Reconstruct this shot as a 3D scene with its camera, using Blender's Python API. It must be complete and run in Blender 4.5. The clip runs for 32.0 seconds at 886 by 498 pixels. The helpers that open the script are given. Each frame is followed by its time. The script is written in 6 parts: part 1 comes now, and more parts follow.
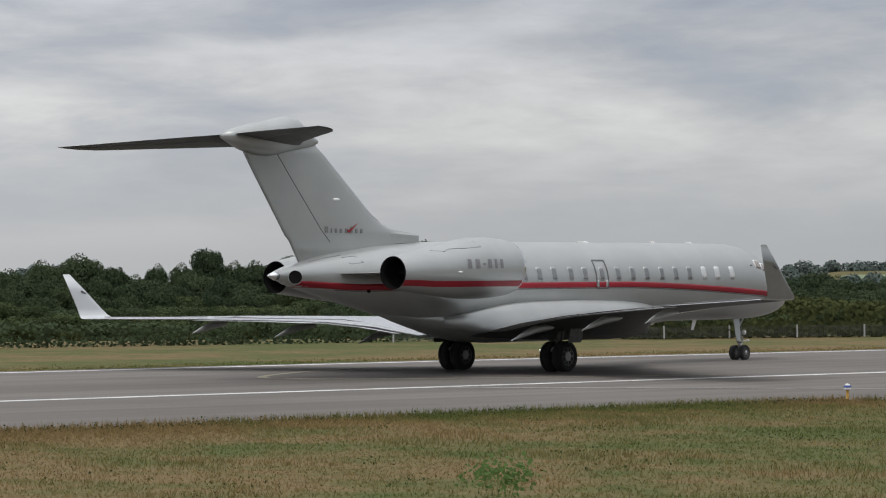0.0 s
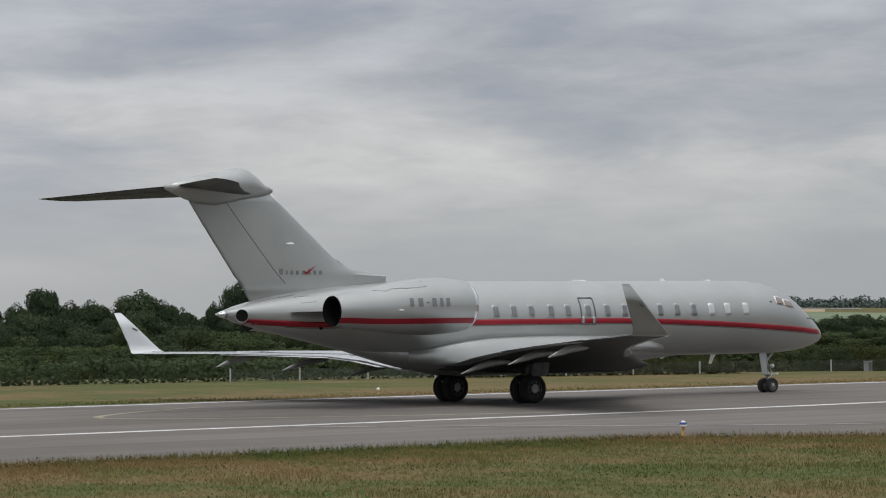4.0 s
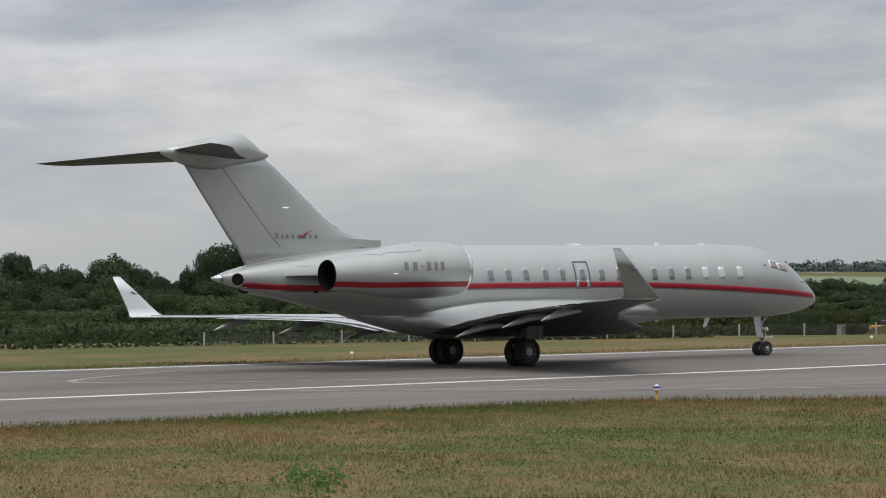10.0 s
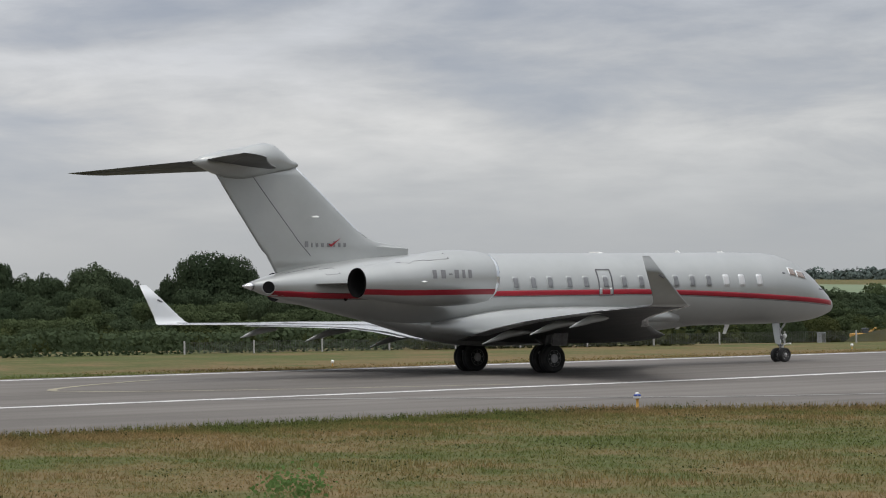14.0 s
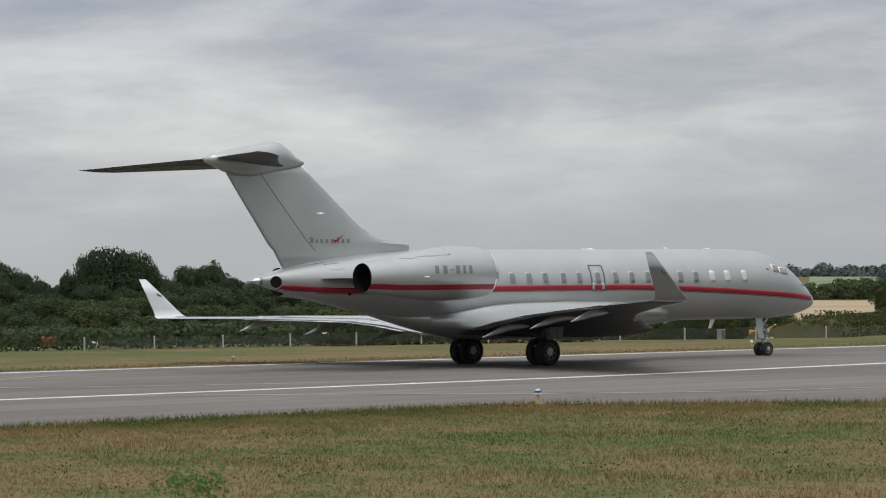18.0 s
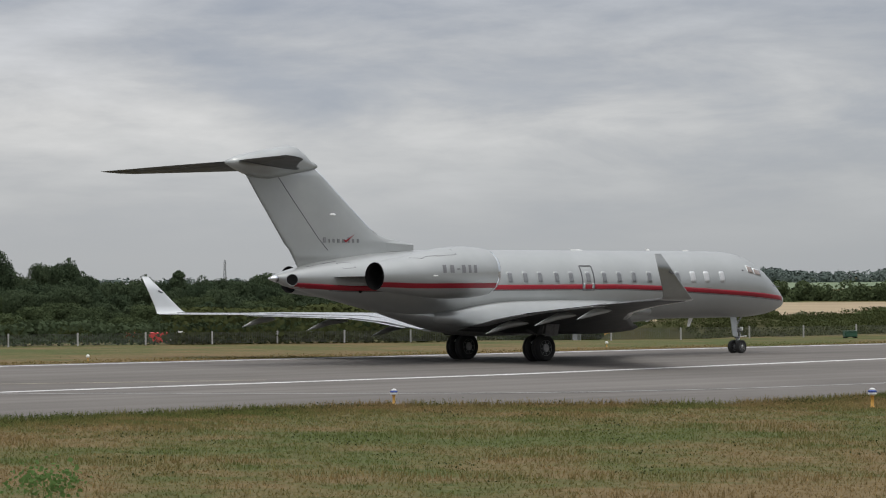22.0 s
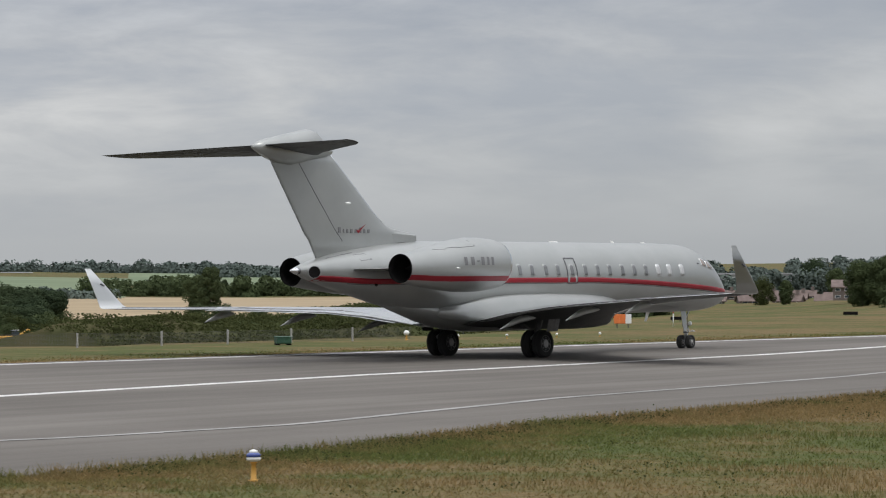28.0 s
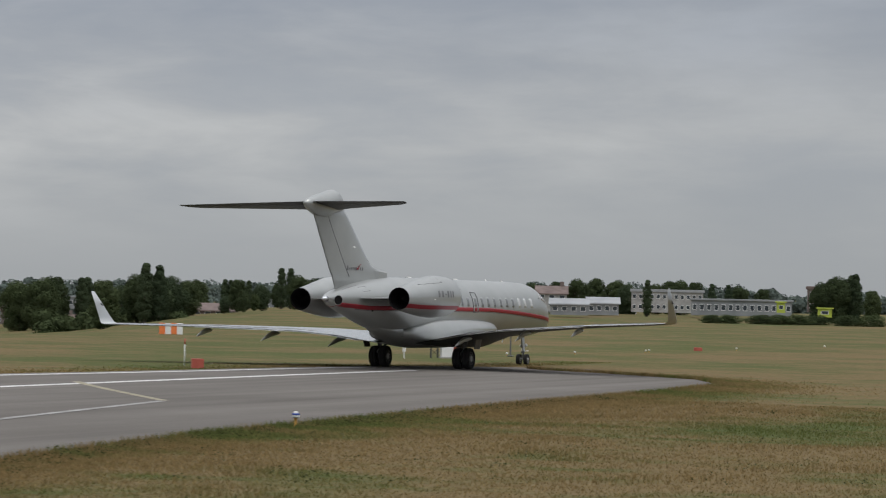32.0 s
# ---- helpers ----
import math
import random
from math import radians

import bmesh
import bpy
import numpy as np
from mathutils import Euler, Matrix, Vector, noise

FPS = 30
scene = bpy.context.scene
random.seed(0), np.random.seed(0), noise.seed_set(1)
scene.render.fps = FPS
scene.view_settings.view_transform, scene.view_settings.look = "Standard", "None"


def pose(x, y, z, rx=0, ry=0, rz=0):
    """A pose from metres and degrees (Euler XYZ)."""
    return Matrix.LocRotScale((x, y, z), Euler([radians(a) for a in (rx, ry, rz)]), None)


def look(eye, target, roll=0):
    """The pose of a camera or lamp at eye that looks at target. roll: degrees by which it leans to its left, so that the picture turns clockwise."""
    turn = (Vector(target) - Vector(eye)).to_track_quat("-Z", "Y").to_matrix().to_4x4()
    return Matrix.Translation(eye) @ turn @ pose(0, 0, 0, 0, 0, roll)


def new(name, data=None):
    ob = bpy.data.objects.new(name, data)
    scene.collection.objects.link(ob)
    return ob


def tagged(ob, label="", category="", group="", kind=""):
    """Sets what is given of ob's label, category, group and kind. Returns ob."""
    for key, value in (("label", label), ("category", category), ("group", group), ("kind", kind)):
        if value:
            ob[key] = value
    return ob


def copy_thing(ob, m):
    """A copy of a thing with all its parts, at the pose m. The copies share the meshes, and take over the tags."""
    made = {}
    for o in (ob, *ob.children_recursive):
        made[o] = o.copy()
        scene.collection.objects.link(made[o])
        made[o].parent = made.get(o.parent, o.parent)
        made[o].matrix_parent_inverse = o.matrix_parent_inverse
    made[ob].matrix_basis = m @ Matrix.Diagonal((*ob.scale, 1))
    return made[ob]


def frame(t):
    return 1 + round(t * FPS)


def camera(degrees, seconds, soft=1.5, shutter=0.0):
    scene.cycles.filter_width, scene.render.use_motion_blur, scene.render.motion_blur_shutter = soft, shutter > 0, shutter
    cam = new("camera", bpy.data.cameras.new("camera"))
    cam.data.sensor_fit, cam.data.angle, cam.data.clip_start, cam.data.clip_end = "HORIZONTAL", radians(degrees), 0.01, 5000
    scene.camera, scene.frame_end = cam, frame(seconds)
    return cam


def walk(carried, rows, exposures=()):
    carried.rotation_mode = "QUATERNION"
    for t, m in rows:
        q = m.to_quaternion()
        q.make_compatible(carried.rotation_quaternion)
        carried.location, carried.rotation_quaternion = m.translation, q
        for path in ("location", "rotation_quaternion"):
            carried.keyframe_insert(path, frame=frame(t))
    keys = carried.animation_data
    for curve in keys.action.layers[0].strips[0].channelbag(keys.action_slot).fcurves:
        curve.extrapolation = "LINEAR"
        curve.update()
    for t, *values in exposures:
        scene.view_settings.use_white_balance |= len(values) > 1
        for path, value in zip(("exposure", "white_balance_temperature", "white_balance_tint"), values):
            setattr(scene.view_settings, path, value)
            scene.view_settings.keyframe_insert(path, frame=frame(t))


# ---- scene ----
LENS = 17.043
EYE_Z = 2.995
# seconds, x, y, bearing (clockwise from +y), tilt up, lean
PATH = [
    (0.0, 0.00, 0.00, 34.389, 0.562, -0.442),
    (0.5, 0.00, 0.00, 34.698, 0.752, -0.396),
    (1.0, 0.00, 0.00, 35.216, 0.875, -0.449),
    (1.5, 0.00, 0.00, 35.784, 1.007, -0.501),
    (2.0, 0.00, 0.00, 36.436, 1.059, -0.525),
    (2.5, 0.00, 0.00, 36.871, 1.077, -0.620),
    (4.5, 0.00, 0.00, 37.743, 1.289, -0.661),
    (5.0, 0.00, 0.00, 37.960, 1.174, -0.672),
    (5.5, 0.00, 0.00, 38.084, 1.018, -0.637),
    (6.0, 0.00, 0.00, 38.193, 0.948, -0.678),
    (6.5, 0.00, 0.00, 38.307, 0.891, -0.763),
    (7.0, 0.00, 0.00, 38.375, 0.706, -0.745),
    (7.5, 0.00, 0.00, 38.495, 0.591, -0.743),
    (8.0, 0.00, 0.00, 38.359, 0.541, -0.738),
    (8.5, 0.00, 0.00, 38.217, 0.494, -0.692),
    (9.0, 0.00, 0.00, 38.208, 0.492, -0.696),
    (9.5, 0.00, 0.00, 38.216, 0.509, -0.699),
    (10.0, 0.00, 0.00, 38.053, 0.578, -0.668),
    (10.5, 0.00, 0.00, 38.004, 0.639, -0.647),
    (11.0, 0.00, 0.00, 37.986, 0.750, -0.659),
    (11.5, 0.00, 0.00, 37.987, 0.824, -0.668),
    (12.0, 0.00, 0.00, 38.059, 0.821, -0.711),
    (12.5, 0.00, 0.00, 38.143, 0.833, -0.701),
    (13.0, 0.00, 0.00, 38.216, 0.788, -0.743),
    (13.5, 0.00, 0.00, 38.288, 0.749, -0.742),
    (15.5, 0.00, 0.00, 39.155, 0.749, -0.690),
    (16.0, 0.00, 0.00, 39.387, 0.743, -0.650),
    (16.5, 0.00, 0.00, 39.616, 0.741, -0.665),
    (17.0, 0.00, 0.00, 39.874, 0.746, -0.588),
    (17.5, 0.00, 0.00, 40.069, 0.703, -0.576),
    (18.0, 0.00, 0.00, 40.346, 0.638, -0.617),
    (18.5, 0.00, 0.00, 40.569, 0.551, -0.629),
    (19.0, 0.00, 0.00, 40.877, 0.473, -0.623),
    (19.5, 0.00, 0.00, 41.185, 0.448, -0.543),
    (20.0, 0.00, 0.00, 41.471, 0.470, -0.459),
    (20.5, 0.00, 0.00, 41.763, 0.493, -0.408),
    (21.0, 0.00, 0.00, 42.091, 0.497, -0.309),
    (21.5, 0.00, 0.00, 42.479, 0.494, -0.211),
    (22.0, 0.00, 0.00, 43.120, 0.614, -0.254),
    (22.5, 0.49, 0.44, 43.670, 0.753, -0.203),
    (23.0, 2.00, 1.77, 44.351, 0.939, -0.115),
    (23.5, 3.35, 2.93, 44.385, 0.766, -0.133),
    (24.0, 4.72, 4.08, 44.851, 0.785, -0.096),
    (24.5, 5.94, 5.09, 45.305, 0.947, -0.092),
    (25.0, 7.30, 6.19, 46.051, 0.853, -0.078),
    (25.5, 8.76, 7.35, 47.068, 0.787, 0.036),
    (27.5, 18.78, 14.05, 51.897, 0.561, -0.065),
    (28.0, 21.63, 15.72, 53.403, 0.473, -0.180),
    (28.5, 25.08, 17.24, 54.392, 0.454, -0.249),
    (29.0, 28.97, 18.81, 55.983, 0.467, -0.228),
    (29.5, 33.02, 20.23, 58.196, 0.329, 0.218),
    (30.0, 37.01, 21.37, 60.415, 0.892, 0.987),
    (30.5, 40.97, 22.24, 63.313, 2.037, 1.151),
    (31.0, 45.80, 23.34, 65.267, 1.587, 0.992),
    (31.5, 51.69, 24.65, 67.088, 1.401, 1.125),
    (32.0, 58.46, 26.03, 68.616, 1.056, 1.248),
]
# seconds, x, y, heading of the aircraft along the runway (+x)
ROLL = [
    (0.0, 55.20, 77.06, 16.07),
    (0.5, 56.50, 77.70, 13.31),
    (1.0, 57.63, 78.06, 10.58),
    (1.5, 58.73, 78.36, 8.15),
    (2.0, 59.77, 78.66, 6.11),
    (2.5, 60.74, 78.94, 4.17),
    (4.5, 63.23, 79.25, 0.42),
    (5.0, 63.54, 79.32, 0.15),
    (5.5, 63.64, 79.32, 0.02),
    (6.0, 63.67, 79.31, 0.07),
    (6.5, 63.64, 79.32, 0.15),
    (7.0, 63.61, 79.31, 0.16),
    (7.5, 63.62, 79.33, 0.17),
    (8.0, 63.63, 79.33, 0.17),
    (8.5, 63.64, 79.32, 0.17),
    (9.0, 63.65, 79.30, 0.17),
    (9.5, 63.68, 79.28, 0.13),
    (10.0, 63.80, 79.30, 0.13),
    (10.5, 63.93, 79.31, 0.18),
    (11.0, 64.10, 79.32, 0.21),
    (11.5, 64.26, 79.29, 0.13),
    (12.0, 64.50, 79.31, 0.14),
    (12.5, 64.72, 79.29, 0.19),
    (13.0, 65.08, 79.34, 0.18),
    (13.5, 65.45, 79.36, 0.10),
    (15.5, 67.27, 79.46, -0.08),
    (16.0, 67.79, 79.41, -0.20),
    (16.5, 68.38, 79.47, -0.27),
    (17.0, 69.00, 79.48, -0.41),
    (17.5, 69.60, 79.47, -0.31),
    (18.0, 70.26, 79.38, -0.40),
    (18.5, 71.00, 79.46, -0.34),
    (19.0, 71.79, 79.47, -0.31),
    (19.5, 72.60, 79.45, -0.26),
    (20.0, 73.42, 79.47, -0.32),
    (20.5, 74.44, 79.60, -0.35),
    (21.0, 75.50, 79.70, -0.47),
    (21.5, 76.49, 79.71, -0.51),
    (22.0, 77.41, 79.55, -0.43),
    (22.5, 78.90, 80.14, -0.26),
    (23.0, 79.78, 79.79, -0.33),
    (23.5, 80.35, 79.10, -0.25),
    (24.0, 80.91, 78.28, -0.17),
    (24.5, 81.75, 77.48, -0.45),
    (25.0, 83.07, 76.75, -0.63),
    (25.5, 85.07, 76.30, -0.77),
    (27.5, 101.56, 77.08, -0.47),
    (28.0, 107.89, 77.70, 0.08),
    (28.5, 115.09, 78.38, 0.14),
    (29.0, 123.13, 78.83, 0.40),
    (29.5, 132.01, 79.57, 0.03),
    (30.0, 141.71, 80.08, 0.43),
    (30.5, 152.10, 79.26, -0.18),
    (31.0, 162.95, 78.57, -0.35),
    (31.5, 174.08, 78.21, -0.44),
    (32.0, 185.46, 76.69, -0.70),
]
BANK = -1.3


def view(x, y, z, az, tilt, lean):
    a, p, r = radians(az), radians(tilt), radians(lean)
    f = Vector((math.sin(a) * math.cos(p), math.cos(a) * math.cos(p), math.sin(p)))
    s = Vector((math.cos(a), -math.sin(a), 0))
    u = s.cross(f)
    s2, u2 = s * math.cos(r) + u * math.sin(r), -s * math.sin(r) + u * math.cos(r)
    m = Matrix((s2, u2, -f)).transposed().to_4x4()
    m.translation = (x, y, z)
    return m


cam = camera(LENS, 32.0, soft=1.1, shutter=0.2)
walk(cam, [(t, view(x, y, EYE_Z, a, p, r)) for t, x, y, a, p, r in PATH],
     [(0.0, -0.05), (2.0, -0.08), (5.0, -0.2), (7.0, -0.1), (9.0, 0.0), (20.0, 0.0), (23.0, -0.08), (25.5, -0.1), (28.0, 0.02), (29.5, 0.0), (30.2, 0.0), (31.0, -0.27), (32.0, -0.14)])

# ---- light: overcast sky, weak broad sun ----
world = bpy.data.worlds.new("world")
scene.world = world
world.use_nodes = True


class Tree:
    """Short-hand to wire a node tree."""

    def __init__(self, tree):
        self.t = tree
        tree.nodes.clear()

    def add(self, kind, **values):
        n = self.t.nodes.new(kind)
        for k, v in values.items():
            if k in n.inputs:
                if isinstance(v, bpy.types.NodeSocket):
                    self.t.links.new(v, n.inputs[k])
                else:
                    n.inputs[k].default_value = v
        return n

    def link(self, a, b):
        self.t.links.new(a, b)

    def math(self, op, a, b=0.0, clamp=False):
        n = self.t.nodes.new("ShaderNodeMath")
        n.operation, n.use_clamp = op, clamp
        for i, v in enumerate((a, b)):
            if isinstance(v, bpy.types.NodeSocket):
                self.t.links.new(v, n.inputs[i])
            else:
                n.inputs[i].default_value = v
        return n.outputs[0]

    def ramp(self, fac, stops):
        n = self.t.nodes.new("ShaderNodeValToRGB")
        e = n.color_ramp.elements
        while len(e) < len(stops):
            e.new(0.5)
        for i, (p, c) in enumerate(stops):
            e[i].position = p
            e[i].color = (*c, 1) if not isinstance(c, (int, float)) else (c, c, c, 1)
        self.t.links.new(fac, n.inputs["Fac"])
        return n.outputs["Color"]

    def mix(self, fac, a, b, mode="MIX"):
        n = self.t.nodes.new("ShaderNodeMix")
        n.data_type, n.blend_type = "RGBA", mode
        for i, v in ((0, fac), (6, a), (7, b)):
            if isinstance(v, bpy.types.NodeSocket):
                self.t.links.new(v, n.inputs[i])
            else:
                n.inputs[i].default_value = v if i == 0 else (*v, 1)
        return n.outputs[2]

    def noise(self, vec, scale, detail=4.0, rough=0.55, distort=0.0):
        n = self.add("ShaderNodeTexNoise", Scale=scale, Detail=detail, Roughness=rough, Distortion=distort)
        if vec is not None:
            self.t.links.new(vec, n.inputs["Vector"])
        return n.outputs["Fac"]

    def mapped(self, vec, scale=(1, 1, 1), loc=(0, 0, 0), rot=(0, 0, 0)):
        n = self.t.nodes.new("ShaderNodeMapping")
        n.inputs["Scale"].default_value, n.inputs["Location"].default_value = scale, loc
        n.inputs["Rotation"].default_value = rot
        self.t.links.new(vec, n.inputs["Vector"])
        return n.outputs[0]


SUN_EL, SUN_AZ = 66.0, 200.0


def build_sky():
    w = Tree(world.node_tree)
    co = w.add("ShaderNodeTexCoord").outputs["Generated"]
    up = w.add("ShaderNodeSeparateXYZ")
    w.link(co, up.inputs[0])
    z = w.math("MAXIMUM", up.outputs["Z"], 0.0)
    # cloud layer in flattened bands
    v1 = w.mapped(co, (6.0, 6.0, 24.0), (1.3, 0.2, 0.35))
    v2 = w.mapped(co, (13.0, 13.0, 58.0), (0.4, 2.2, 0.0))
    big = w.noise(v1, 1.0, 4.0, 0.48, 0.5)
    fine = w.noise(v2, 1.0, 7.0, 0.60, 0.25)
    cloud = w.math("ADD", w.math("MULTIPLY", big, 0.60), w.math("MULTIPLY", fine, 0.40))
    tone = w.ramp(cloud, [(0.38, (0.76, 0.81, 0.90)), (0.45, (0.90, 0.93, 0.985)), (0.50, (1.05, 1.06, 1.08)), (0.55, (1.20, 1.20, 1.20)), (0.62, (1.38, 1.37, 1.36))])
    wave = w.math("ADD", z, w.math("MULTIPLY", w.math("SUBTRACT", big, 0.5), 0.05))
    deck = w.ramp(wave, [(0.0, (1.15, 1.17, 1.19)), (0.036, (1.16, 1.175, 1.19)), (0.058, (1.22, 1.22, 1.22)), (0.080, (1.02, 1.04, 1.08)), (0.105, (0.88, 0.92, 1.0)), (0.30, (1.08, 1.09, 1.12))])
    low = w.math("MULTIPLY", w.math("SUBTRACT", z, 0.008), 22.0, True)
    flat = w.math("MULTIPLY", w.math("SUBTRACT", up.outputs["X"], 0.72), 2.2, True)
    tone = w.mix(flat, tone, (1.03, 1.04, 1.05))
    calm = w.mix(1.0, deck, w.mix(low, (0.98, 0.99, 1.0), tone), "MULTIPLY")
    # overcast: zenith about three times the horizon
    fade = w.math("SUBTRACT", 1.0, w.math("MULTIPLY", w.math("MAXIMUM", w.math("SUBTRACT", up.outputs["X"], 0.62), 0.0), 0.42))
    fade = w.math("ADD", fade, w.math("MULTIPLY", w.math("MULTIPLY", w.math("SUBTRACT", 0.575, up.outputs["X"]), 7.0, True), 0.12))
    glow = w.math("MULTIPLY", w.math("ADD", w.math("MULTIPLY", z, 0.86), 0.405), fade)
    layer = w.mix(w.math("MULTIPLY", w.math("SUBTRACT", up.outputs["X"], 0.5), 2.2, True), calm, w.mix(1.0, calm, (0.975, 1.0, 1.02), "MULTIPLY"))
    bright = w.t.nodes.new("ShaderNodeVectorMath")
    bright.operation = "SCALE"
    w.link(layer, bright.inputs[0])
    w.link(glow, bright.inputs["Scale"])
    sky = w.add("ShaderNodeTexSky")
    sky.sky_type, sky.sun_disc = "NISHITA", False
    sky.sun_elevation, sky.sun_rotation = radians(SUN_EL), radians(SUN_AZ)
    b1 = w.add("ShaderNodeBackground", Strength=0.06)
    w.link(sky.outputs[0], b1.inputs["Color"])
    b2 = w.add("ShaderNodeBackground", Strength=1.0)
    w.link(bright.outputs[0], b2.inputs["Color"])
    both = w.t.nodes.new("ShaderNodeMixShader")
    both.inputs[0].default_value = 0.94
    w.link(b1.outputs[0], both.inputs[1])
    w.link(b2.outputs[0], both.inputs[2])
    out = w.add("ShaderNodeOutputWorld")
    w.link(both.outputs[0], out.inputs["Surface"])


build_sky()
sun = new("sun", bpy.data.lights.new("sun", "SUN"))
sun.data.energy, sun.data.angle, sun.data.color = 0.9, radians(25), (1.0, 0.96, 0.9)
a_, e_ = radians(SUN_AZ), radians(SUN_EL)
sun.matrix_world = look((0, 0, 50), (-math.sin(a_) * math.cos(e_) * 10, -math.cos(a_) * math.cos(e_) * 10, 50 - math.sin(e_) * 10))


# ---- materials ----
def material(name, paint, rough=0.6, metal=0.0, coat=0.0, bump=None, gloss=0.5, thin=0.0):
    """paint(tree, coordinates) gives the colour socket or a plain colour."""
    m = bpy.data.materials.new(name)
    m.use_nodes = True
    w = Tree(m.node_tree)
    co = w.add("ShaderNodeTexCoord").outputs["Object"]
    b = w.add("ShaderNodeBsdfPrincipled", Roughness=rough, Metallic=metal)
    b.inputs["Coat Weight"].default_value = coat
    b.inputs["Coat Roughness"].default_value = 0.08
    b.inputs["Specular IOR Level"].default_value = gloss
    c = paint(w, co) if callable(paint) else paint
    if isinstance(c, tuple):
        b.inputs["Base Color"].default_value = (*c, 1)
    else:
        w.link(c, b.inputs["Base Color"])
    if bump:
        height, strength, dist = bump(w, co)
        n = w.add("ShaderNodeBump", Strength=strength, Distance=dist)
        w.link(height, n.inputs["Height"])
        w.link(n.outputs[0], b.inputs["Normal"])
    o = w.add("ShaderNodeOutputMaterial")
    face = b.outputs[0]
    if thin:
        # light that comes through a leaf or blade
        t = w.add("ShaderNodeBsdfTranslucent")
        if isinstance(c, tuple):
            t.inputs["Color"].default_value = (*c, 1)
        else:
            w.link(c, t.inputs["Color"])
        x = w.t.nodes.new("ShaderNodeMixShader")
        x.inputs[0].default_value = thin
        w.link(face, x.inputs[1])
        w.link(t.outputs[0], x.inputs[2])
        face = x.outputs[0]
    w.link(face, o.inputs["Surface"])
    return m


def spotted(c1, c2, scale, c3=None, scale2=None, lo=0.35, hi=0.65):
    """Two tones by noise, a third by a second noise."""
    def paint(w, co):
        n = w.noise(co, scale, 5.0, 0.6)
        k = w.ramp(n, [(lo, c1), (hi, c2)])
        if c3:
            k = w.mix(w.ramp(w.noise(co, scale2, 3.0), [(0.42, 0.0), (0.66, 1.0)]), k, c3)
        return k
    return paint


def jittered(c1, c2, scale=0.35):
    """Tone by object, by leaf and by broad noise, for foliage."""
    def paint(w, co):
        r = w.add("ShaderNodeObjectInfo").outputs["Random"]
        i = w.add("ShaderNodeNewGeometry").outputs["Random Per Island"]
        s = w.math("ADD", w.math("MULTIPLY", r, 0.5), w.math("MULTIPLY", i, 0.2))
        s = w.math("ADD", s, w.math("MULTIPLY", w.noise(co, scale, 3.0), 0.4))
        return w.ramp(s, [(0.15, c1), (0.85, c2)])
    return paint


def grass_paint(w, co, gain=0.92):
    """Mown airfield grass: straw and green in patches, finer tufts on top."""
    g = lambda *c: tuple(v * gain for v in c)
    big = w.noise(co, 0.06, 4.0, 0.6)
    mid = w.noise(w.mapped(co, (0.8, 0.5, 1)), 0.55, 6.0, 0.72)
    fine = w.noise(co, 4.0, 5.0, 0.75)
    straw = w.ramp(fine, [(0.3, g(0.112, 0.080, 0.036)), (0.5, g(0.160, 0.117, 0.056)), (0.7, g(0.215, 0.162, 0.084))])
    green = w.ramp(fine, [(0.3, g(0.052, 0.064, 0.020)), (0.5, g(0.082, 0.097, 0.032)), (0.7, g(0.114, 0.128, 0.048))])
    s = w.math("ADD", w.math("MULTIPLY", big, 0.5), w.math("MULTIPLY", mid, 0.5))
    # drier soil further along the near verge
    along = w.add("ShaderNodeSeparateXYZ")
    w.link(co, along.inputs[0])
    dry = w.math("MULTIPLY", w.math("SUBTRACT", along.outputs["X"], 38.0), 0.02, True)
    side = w.math("MULTIPLY", w.math("SUBTRACT", 84.0, along.outputs["Y"]), 0.1, True)
    s = w.math("ADD", s, w.math("MULTIPLY", w.math("MULTIPLY", dry, side), 0.02))
    strip = w.math("SUBTRACT", 1.0, w.math("MULTIPLY", w.math("ABSOLUTE", w.math("SUBTRACT", along.outputs["Y"], 50.5)), 0.22), True)
    s = w.math("ADD", s, w.math("MULTIPLY", strip, 0.05))
    return w.mix(w.ramp(s, [(0.44, 0.0), (0.56, 1.0)]), green, straw)


def blade_paint(w, co):
    """Upright blades: the field's colour, each blade a little its own."""
    i = w.add("ShaderNodeNewGeometry").outputs["Random Per Island"]
    k = w.ramp(i, [(0.0, (0.78, 0.80, 0.76)), (0.6, (1.0, 1.0, 1.0)), (1.0, (1.28, 1.22, 1.12))])
    return w.mix(1.0, grass_paint(w, co, 1.45), k, "MULTIPLY")


def asphalt_paint(w, co):
    """Worn runway: mid grey, long streaks along the runway, patches."""
    streak = w.noise(w.mapped(co, (0.012, 0.55, 1)), 1.0, 5.0, 0.6)
    patch = w.noise(co, 0.09, 4.0, 0.6)
    grit = w.noise(co, 9.0, 3.0, 0.7)
    s = w.math("ADD", w.math("MULTIPLY", streak, 0.5), w.math("MULTIPLY", patch, 0.35))
    s = w.math("ADD", s, w.math("MULTIPLY", grit, 0.15))
    return w.ramp(s, [(0.34, (0.102, 0.092, 0.082)), (0.5, (0.142, 0.130, 0.117)), (0.64, (0.184, 0.170, 0.153))])


def fine_bump(scale, strength, dist):
    return lambda w, co: (w.noise(co, scale, 4.0, 0.65), strength, dist)


